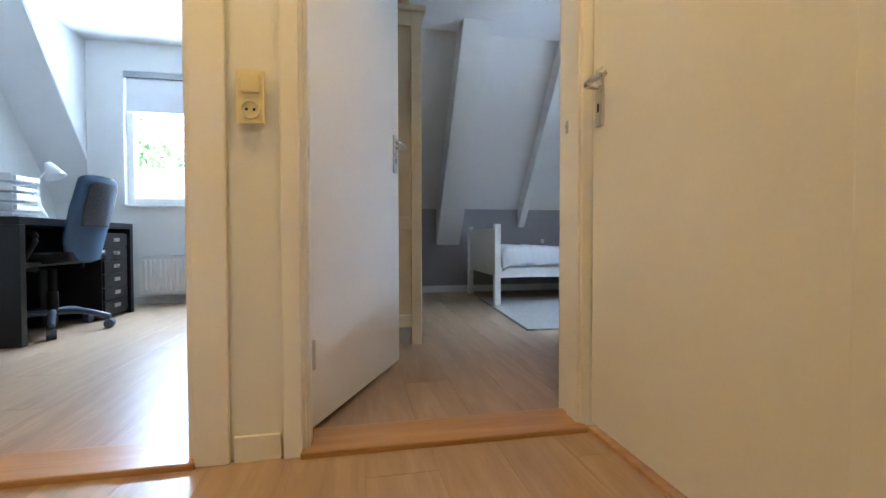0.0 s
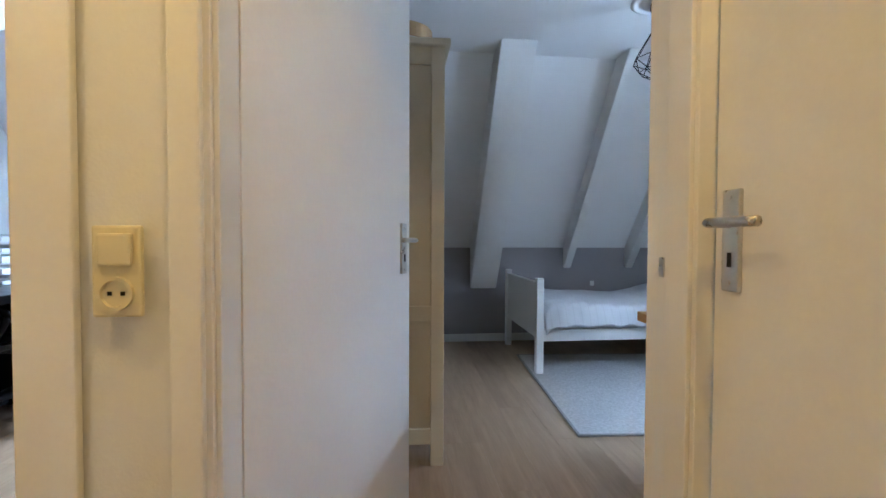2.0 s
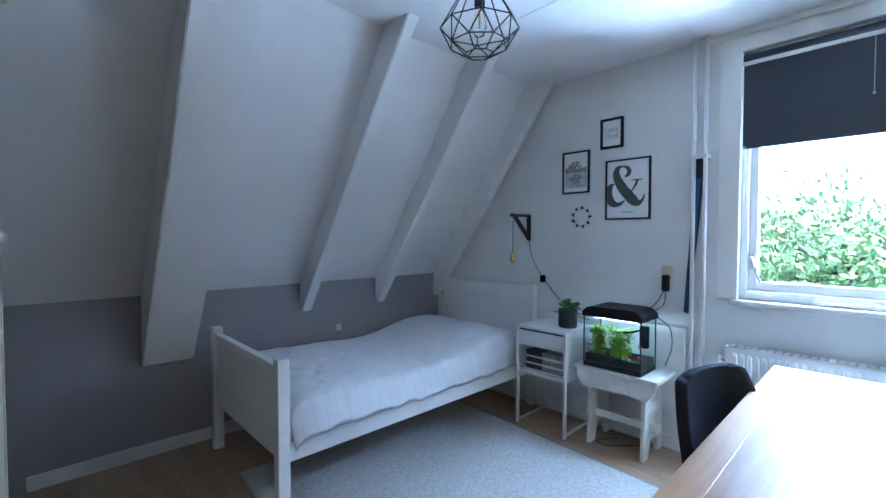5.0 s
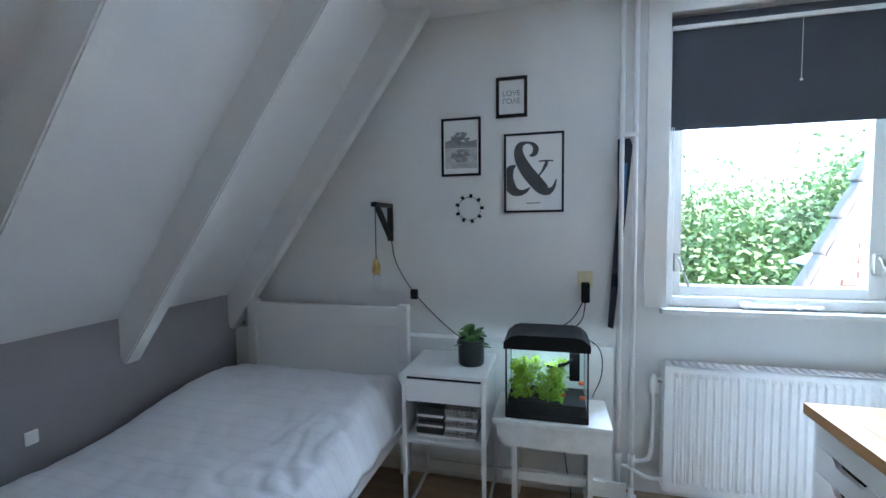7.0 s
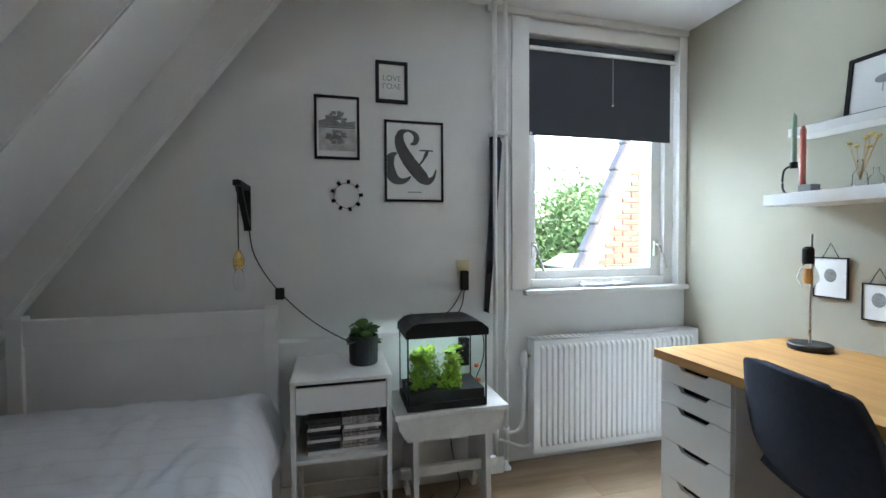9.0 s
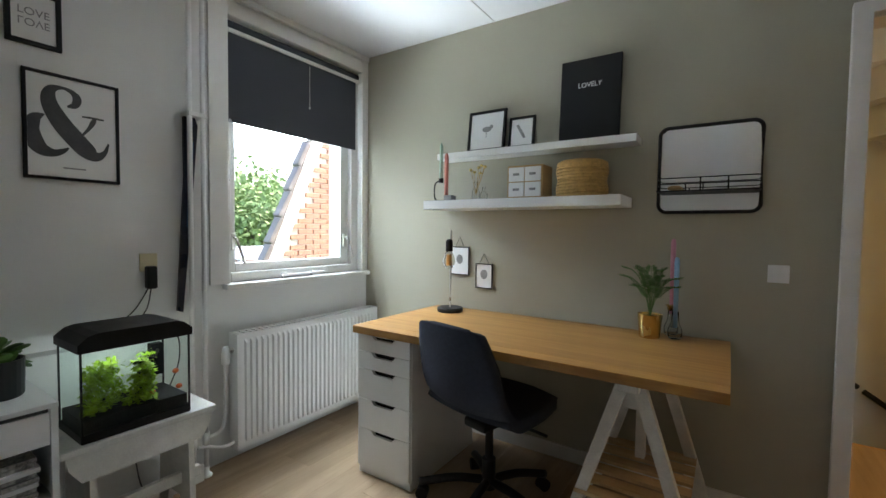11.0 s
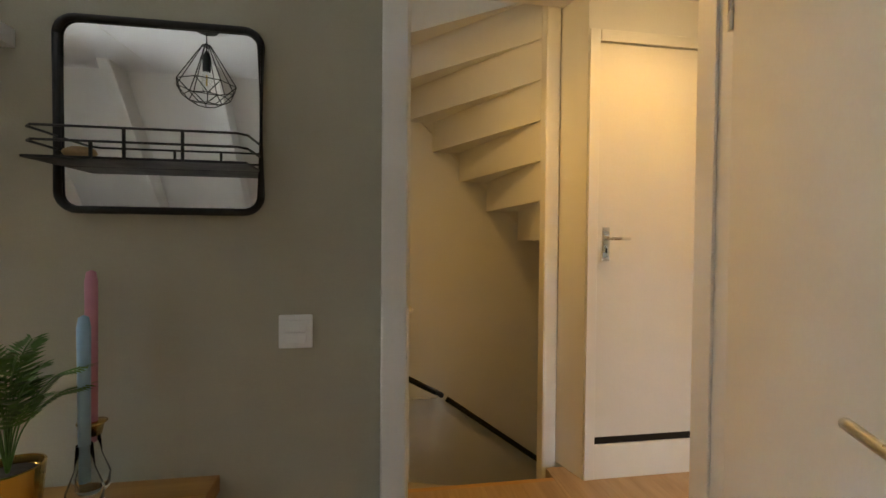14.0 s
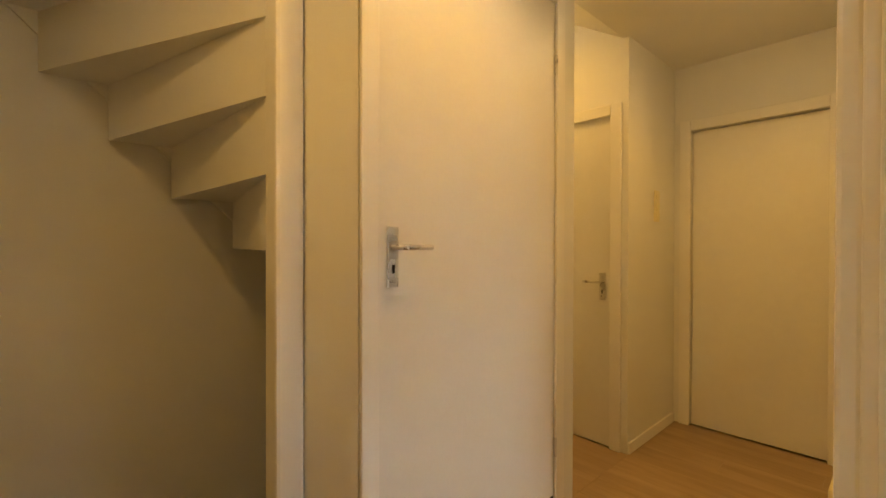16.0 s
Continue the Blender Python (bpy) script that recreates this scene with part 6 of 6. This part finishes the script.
part("window_sill", box(-2.13, -0.93, OY - 0.03, OY + 0.05, 0.905, 0.929, 0.005), M_TRIM, w2)
frosted = mat("white_window_film", (0.85, 0.85, 0.85), 0.6, vary=0.02, bump=0.0)
frosted.node_tree.nodes["Principled BSDF"].inputs["Transmission Weight"].default_value = 0.7
part("privacy_film", box(-2.078, -1.012, OY + 0.078, OY + 0.081, 0.992, 1.28), frosted, w2, "white privacy film on the lower pane")
b2 = thing("roller_blind", (-1.55, OY + 0.02, 2.14), "white roller blind pulled partly down", "blind")
part("cloth", box(-2.12, -0.97, OY + 0.02, OY + 0.023, 1.80, 2.10), M_LINEN, b2)
part("cassette", box(-2.13, -0.96, OY - 0.01, OY + 0.045, 2.10, 2.155, 0.006), mat("grey_blind_cassette", (0.35, 0.37, 0.40), 0.5, vary=0.03, bump=0.0), b2)
part("hem_bar", box(-2.12, -0.97, OY + 0.015, OY + 0.028, 1.79, 1.803, 0.002), M_WPLAST, b2)
r2 = radiator(4.36, 0.95, 1.98, 0.10, 0.45, 24)
r2.matrix_basis = Matrix.Rotation(radians(90), 4, 'Z') @ Matrix.Translation(ORIGIN[r2])
r2.location = (-1.47, 4.41, 0.10)

od_ = thing("office_desk", (-2.2, 3.43, 0), "black-brown office desk with panel ends", "desk")
DX0, DX1, DY0, DY1 = -2.70, -1.87, 2.83, 4.06
part("desktop", box(DX0, DX1, DY0, DY1, 0.69, 0.735, 0.003), M_BWOOD, od_)
for y in (DY0, DY1 - 0.045):
    part("end_panel", box(DX0, DX1, y, y + 0.045, 0, 0.69, 0.003), M_BWOOD, od_)
part("back_panel", box(DX0 + 0.05, DX0 + 0.07, DY0 + 0.045, DY1 - 0.045, 0.35, 0.69), M_BWOOD, od_)
part("keyboard_tray", box(DX0 + 0.1, DX1 - 0.04, DY0 + 0.045, DY0 + 0.75, 0.44, 0.47, 0.003), M_BWOOD, od_)
ou = thing("drawer_cabinet", (-2.1, 3.86, 0), "black six-drawer cabinet with chrome pulls", "drawer unit")
part("body", box(-2.45, -1.90, 3.66, 4.00, 0.02, 0.655, 0.003), M_BWOOD, ou)
for k in range(6):
    z = 0.04 + k * 0.102
    d = part("drawer", box(-1.90, -1.884, 3.668, 3.992, z, z + 0.096, 0.002), M_BWOOD, ou)
    part("label_holder", boxes((-1.884, -1.876, 3.79, 3.87, z + 0.038, z + 0.066), bevel=0.002), M_STEEL, d)

oc = Vector((-2.0, 3.30, 0))
ofw = Vector((-1.0, 0.0, 0)).normalized()
mo = Matrix((ofw, Vector((-ofw.y, ofw.x, 0)), Vector((0, 0, 1)))).transposed().to_4x4()
mo.translation = oc
och = thing("office_chair", oc, "blue mesh-backed swivel office chair with armrests", "chair")
keep, mc = mc, mo
part("back_frame", shell(lerp_rows([(-0.33, 1.02, 0.12, 0.02), (-0.325, 0.99, 0.20, 0.03), (-0.30, 0.80, 0.225, 0.05), (-0.26, 0.60, 0.215, 0.06), (-0.24, 0.48, 0.17, 0.04), (-0.235, 0.46, 0.08, 0.02)], 40), 0.2, 0.025), M_BLUEMESH, och, smooth=True)
part("mesh_panel", shell(lerp_rows([(-0.352, 0.975, 0.12, 0.02), (-0.348, 0.94, 0.155, 0.03), (-0.327, 0.80, 0.165, 0.045), (-0.298, 0.69, 0.15, 0.045)], 30), 0.2, 0.006), mat("grey_mesh", (0.07, 0.08, 0.10), 0.8, vary=0.4, scale=90, bump=0.1), och, "grey see-through mesh", smooth=True)
part("seat", shell(lerp_rows([(-0.22, 0.47, 0.20, 0.0), (-0.1, 0.455, 0.24, 0.0), (0.12, 0.46, 0.24, 0.0), (0.26, 0.44, 0.2, -0.02)], 40), 0.24, 0.06), M_BLACK, och, smooth=True)
mc = keep
for s in (-1, 1):
    part("armrest", tube([mo @ Vector((-0.05, s * 0.22, 0.42)), mo @ Vector((-0.02, s * 0.29, 0.46)), mo @ Vector((-0.10, s * 0.30, 0.62)), mo @ Vector((0.0, s * 0.29, 0.665)), mo @ Vector((0.18, s * 0.28, 0.665))], 0.018), M_BLACK, och, smooth=True)
part("column", lathe(oc, [(0.03, 0.10), (0.03, 0.26), (0.02, 0.265), (0.02, 0.41)]), M_BLACK, och)
M_CHBASE = mat("blue_grey_chair_base", (0.05, 0.07, 0.11), 0.4, vary=0.1, bump=0.0)
for k in range(5):
    a = k * 2 * math.pi / 5 + 0.2
    d = Vector((math.cos(a), math.sin(a), 0))
    lg = part("base_leg", tube([oc + Vector((0, 0, 0.13)), oc + d * 0.16 + Vector((0, 0, 0.125)), oc + d * 0.31 + Vector((0, 0, 0.075))], 0.02, 8), M_CHBASE, och, smooth=True)
    s = Vector((-d.y, d.x, 0)) * 0.024
    part("caster", rod(oc + d * 0.305 - s + Vector((0, 0, 0.031)), oc + d * 0.305 + s + Vector((0, 0, 0.031)), 0.03, n=14), M_CHBASE, lg)

pt = thing("letter_tray", (-2.42, 3.55, 0.735), "stacked white letter trays full of paper", "letter tray")
for k in range(5):
    z = 0.737 + k * 0.066
    tr_ = part("tray", boxes((-2.56, -2.28, 3.40, 3.64, z, z + 0.004), (-2.56, -2.556, 3.40, 3.64, z + 0.004, z + 0.05), (-2.56, -2.28, 3.40, 3.404, z + 0.004, z + 0.05), (-2.56, -2.28, 3.636, 3.64, z + 0.004, z + 0.05)), M_WPLAST, pt)
    part("paper", box(-2.55, -2.26, 3.41, 3.63, z + 0.0045, z + 0.025 + 0.01 * (k % 3)), M_PAPER, tr_)
    if k:
        part("support", boxes((-2.555, -2.545, 3.402, 3.41, z - 0.016, z), (-2.555, -2.545, 3.63, 3.638, z - 0.016, z)), M_WPLAST, tr_)
pn = thing("printer", (-2.38, 3.0, 0.735), "small dark grey printer on the desk", "printer")
part("body", box(-2.58, -2.2, 2.87, 3.17, 0.736, 0.87, 0.012), mat("grey_printer_plastic", (0.10, 0.13, 0.18), 0.5, vary=0.05, bump=0.0), pn)
part("slot", box(-2.2005, -2.198, 2.95, 3.10, 0.80, 0.812), M_BLACK, pn)
dk = thing("desk_lamp", (-2.30, 3.78, 0.735), "white jointed desk lamp with cone shade", "desk lamp")
part("base", lathe((-2.30, 3.78, 0.736), [(0.08, 0), (0.08, 0.012), (0.02, 0.02), (0.001, 0.02)]), M_WPLAST, dk)
part("arm", rod((-2.30, 3.78, 0.75), (-2.38, 3.72, 0.98), 0.007), M_WPLAST, dk)
part("arm", rod((-2.38, 3.72, 0.98), (-2.30, 3.78, 1.13), 0.007), M_WPLAST, dk)
part("joint", ball((-2.38, 3.72, 0.98), 0.016), M_STEEL, dk)
bm = lathe((0, 0, 0), [(0.022, 0.07), (0.03, 0.05), (0.04, 0.02), (0.065, -0.05), (0.062, -0.05), (0.036, 0.015)])
bmesh.ops.transform(bm, matrix=pose(-2.28, 3.80, 1.12, 0, -28, 0), verts=bm.verts)
part("shade", bm, M_WPLAST, dk, smooth=True)
sf = solo("book_shelf", box(OW + 0.001, OW + 0.24, 2.6, 3.22, 1.42, 1.445, 0.003), M_FURN, (OW, 2.9, 1.42), "thin white wall shelf in the office", "shelf")
for k in range(5):
    solo("book", box(OW + 0.03, OW + 0.19, 2.95 + k * 0.035, 2.982 + k * 0.035, 1.4455, 1.60 + 0.02 * (k % 3), 0.002), [M_NAVY, M_PAPER, M_SKIBLUE][k % 3], (OW + 0.1, 2.96 + k * 0.035, 1.4455), "slim book standing on the office shelf", "book", "books on the office shelf")
cp = thing("computer_tower", (-2.45, 3.5, 0), "dark computer case under the desk", "computer")
part("case", box(-2.55, -2.15, 3.42, 3.6, 0.002, 0.40, 0.006), M_BLACK, cp)
part("front_panel", box(-2.15, -2.143, 3.425, 3.595, 0.01, 0.39, 0.003), M_BMET, cp)
part("power_cord", tube([(-2.5, 3.35, 0.3), (-2.45, 3.2, 0.12), (-2.4, 3.1, 0.2), (-2.5, 3.0, 0.45)], 0.004), M_CABLE, cp)

# ---- outside ----
structure("wall_shell_north", box(-2.45, -0.34, 5.0, 5.1, -2.95, 0.0), M_BRICK, "brick outer wall below the dormer", "wall")
# unseen wall and ceiling added against daylight leaking round the west doors
structure("wall_shell_west", boxes((-3.42, -3.25, -1.2, 1.5, -0.25, 3.4), (-3.25, -2.36, -1.16, -1.04, -0.25, 3.3), bevel=0), M_WALL, "unseen wall added to keep outside light out on the west", "wall")
structure("ceiling_west", box(-3.25, -2.37, -1.04, 0.10, 3.2, 3.3), M_CEIL, "unseen ceiling added to keep outside light out behind the west doors", "ceiling")
structure("ground", box(-400, 400, -400, 400, -3.2, -2.95), M_GRASS, "grass ground around the houses", "ground")
# outer shell of the house: unseen roof slabs added to block the sky
structure("roof_outer", prism([(roof_y(0.5) + 0.3, 0.5), (roof_y(0.5) + 0.4, 0.5), (roof_y(4.2) + 0.4, 4.2), (roof_y(4.2) + 0.3, 4.2)], 'x', -0.34, EX + 0.32), M_TILE, "unseen outer roof added to keep daylight out of the bedroom", "roof")
structure("roof_outer_flat", box(-3.3, EX + 0.32, -1.4, 3.2, 3.42, 3.6), M_TILE, "unseen flat roof added to keep daylight out from above", "roof")

GXN = 5.36
edge = lambda z: 0.77 - (z - 0.86) / 2.38
nb = thing("neighbour_house", (GXN, -2, -2.95), "neighbouring brick house with white verge boards and tiled roof", "house")
zr = 5.2
part("gable_wall", prism([(edge(-2.95), -2.95), (-6.0, -2.95), (-6.0, -2.0), (edge(zr) - 0.3, zr)], 'x', GXN + 0.03, GXN + 0.3), M_MORTAR, nb)
part("verge_board", prism([(edge(-2.9) + 0.02, -2.9), (edge(-2.9) - 0.14, -2.9), (edge(zr) - 0.14, zr), (edge(zr) + 0.02, zr)], 'x', GXN - 0.06, GXN + 0.028), M_TRIM, nb, "white painted verge board")
part("roof", prism([(edge(-2.9) + 0.07, -2.9), (edge(-2.9) + 0.02, -2.9), (edge(zr) + 0.02, zr), (edge(zr) + 0.07, zr)], 'x', GXN - 0.05, GXN + 0.06), M_TILE, nb)
for k in range(22):
    z = -1.8 + k * 0.30
    a = Vector((0, -1, 2.38)).normalized()
    m = Matrix.Translation((GXN - 0.02, edge(z) + 0.075, z)) @ Matrix.Rotation(math.atan2(1, 2.38) + 0.10, 4, 'X')
    part("verge_tile", box(-0.07, 0.05, -0.035, 0.03, -0.165, 0.165, 0.022, m), M_TILE, nb)
shd = thing("neighbour_shed", (9.35, -2.6, -2.95), "low outbuilding with a grey sloping roof", "shed")
part("wall", box(9.0, 9.7, -4.2, -1.25, -2.95, 0.60), M_BRICK, shd)
part("roof", prism([(-4.3, 0.601), (-1.05, 0.601), (-1.05, 0.63), (-1.5, 0.84), (-4.3, 0.84)], 'x', 8.9, 9.8), mat("pale_grey_roofing", (0.42, 0.43, 0.45), 0.8, vary=0.15, scale=3, bump=0.1), shd)


def tree(x, y, h, r, seed):
    random.seed(seed)
    t = thing("tree", (x, y, -2.95), "leafy green garden tree behind the houses", "tree", "garden trees")
    bm = bmesh.new()
    top = Vector((x, y, -2.95 + h * 0.50))
    add_tube(bm, [(x, y, -2.95), (x + 0.05, y, -2.0), (x - 0.05, y + 0.05, -2.95 + h * 0.4), tuple(top)], 0.14, 8)
    part("trunk", bm, M_BARK, t)
    centres = []
    for k in range(18):
        a, e = random.uniform(0, 6.28), random.uniform(-1.2, 1.2)
        c = top + Vector((math.cos(a) * math.cos(e), math.sin(a) * math.cos(e), math.sin(e) * 0.9)) * r * random.uniform(0.45, 0.85)
        centres.append(c)
        part("limb", rod(top - Vector((0, 0, 0.4)), c, 0.06, 0.02, 6), M_BARK, t)
    verts, faces = [], []
    for k in range(12000):
        c = random.choice(centres)
        d = Vector((random.gauss(0, 1), random.gauss(0, 1), random.gauss(0, 0.8)))
        p = c + d * r * 0.26
        u = Vector((random.gauss(0, 1), random.gauss(0, 1), random.gauss(0, 1))).normalized()
        v = u.orthogonal().normalized()
        s = random.uniform(0.06, 0.13)
        i = len(verts)
        o = Vector((x, y, -2.95))
        verts += [tuple(p - o - u * s), tuple(p - o + v * s * 0.5), tuple(p - o + u * s), tuple(p - o - v * s * 0.5)]
        faces.append((i, i + 1, i + 2, i + 3))
    me = bpy.data.meshes.new("crown")
    me.from_pydata(verts, [], faces)
    me.materials.append(M_TREE)
    ob = new("crown", me)
    ob.parent = t
    ob["kind"] = "stuff"


for i, (x, y, h, r) in enumerate(((15, -5.5, 7.5, 2.6), (16, -1.2, 7.0, 2.6), (14.5, 2.6, 7.2, 2.5), (15, 6.8, 7.4, 2.7), (17, 11, 7.6, 2.8), (19, -9.5, 8.0, 3.0), (-4.5, 13, 7.5, 2.6), (-8.5, 14, 8.5, 2.8))):
    tree(x, y, h, r, 40 + i)

# ---- loose pieces: bricks and floor planks ----
random.seed(3)
bm = bmesh.new()
add_box(bm, -0.012, 0.03, -0.105, 0.105, -0.026, 0.026, 0.003, seg=1)
brick_me = bpy.data.meshes.new("brick")
bm.to_mesh(brick_me)
bm.free()
brick_me.materials.append(M_BRICK)
nbw = bpy.data.objects["gable_wall"]
for row in range(32):
    z = 0.30 + row * 0.0635
    for k in range(12):
        y = -1.1 + k * 0.222 + (0.111 if row % 2 else 0)
        if y + 0.105 > edge(z + 0.03) - 0.135:
            continue
        ob = new("brick", brick_me)
        ob.parent = nbw
        ob.location = Vector((GXN + 0.024 + random.uniform(-0.002, 0.002), y, z)) - ORIGIN[nbw]

PW, PL = 0.192, 1.285


def planks(x0, x1, y0, y1, gap=0.0006):
    k = 0
    x = x0
    while x < x1 - 0.01:
        xe = min(x + PW, x1)
        y = y0 - (k * 0.43) % PL
        while y < y1:
            a, b = max(y, y0), min(y + PL, y1)
            if b - a > 0.03:
                bm = bmesh.new()
                add_box(bm, -(xe - x - gap) / 2, (xe - x - gap) / 2, -(b - a - gap) / 2, (b - a - gap) / 2, -0.011, 0.0, 0.0006, seg=1)
                me = bpy.data.meshes.new("plank")
                bm.to_mesh(me)
                bm.free()
                me.materials.append(M_FLOOR)
                ob = new("plank", me)
                ob.parent = FLOOR
                ob.location = ((x + xe) / 2, (a + b) / 2, 0)
            y += PL
        x = xe
        k += 1


planks(WX, EX, SY, KY)
planks(OW, -0.34, SY, KY)
planks(-3.1, -0.2, 0.142, LY)
planks(-0.2, EW, LEDGE, LY)
planks(-2.34, -1.42, -1.04, 0.142)
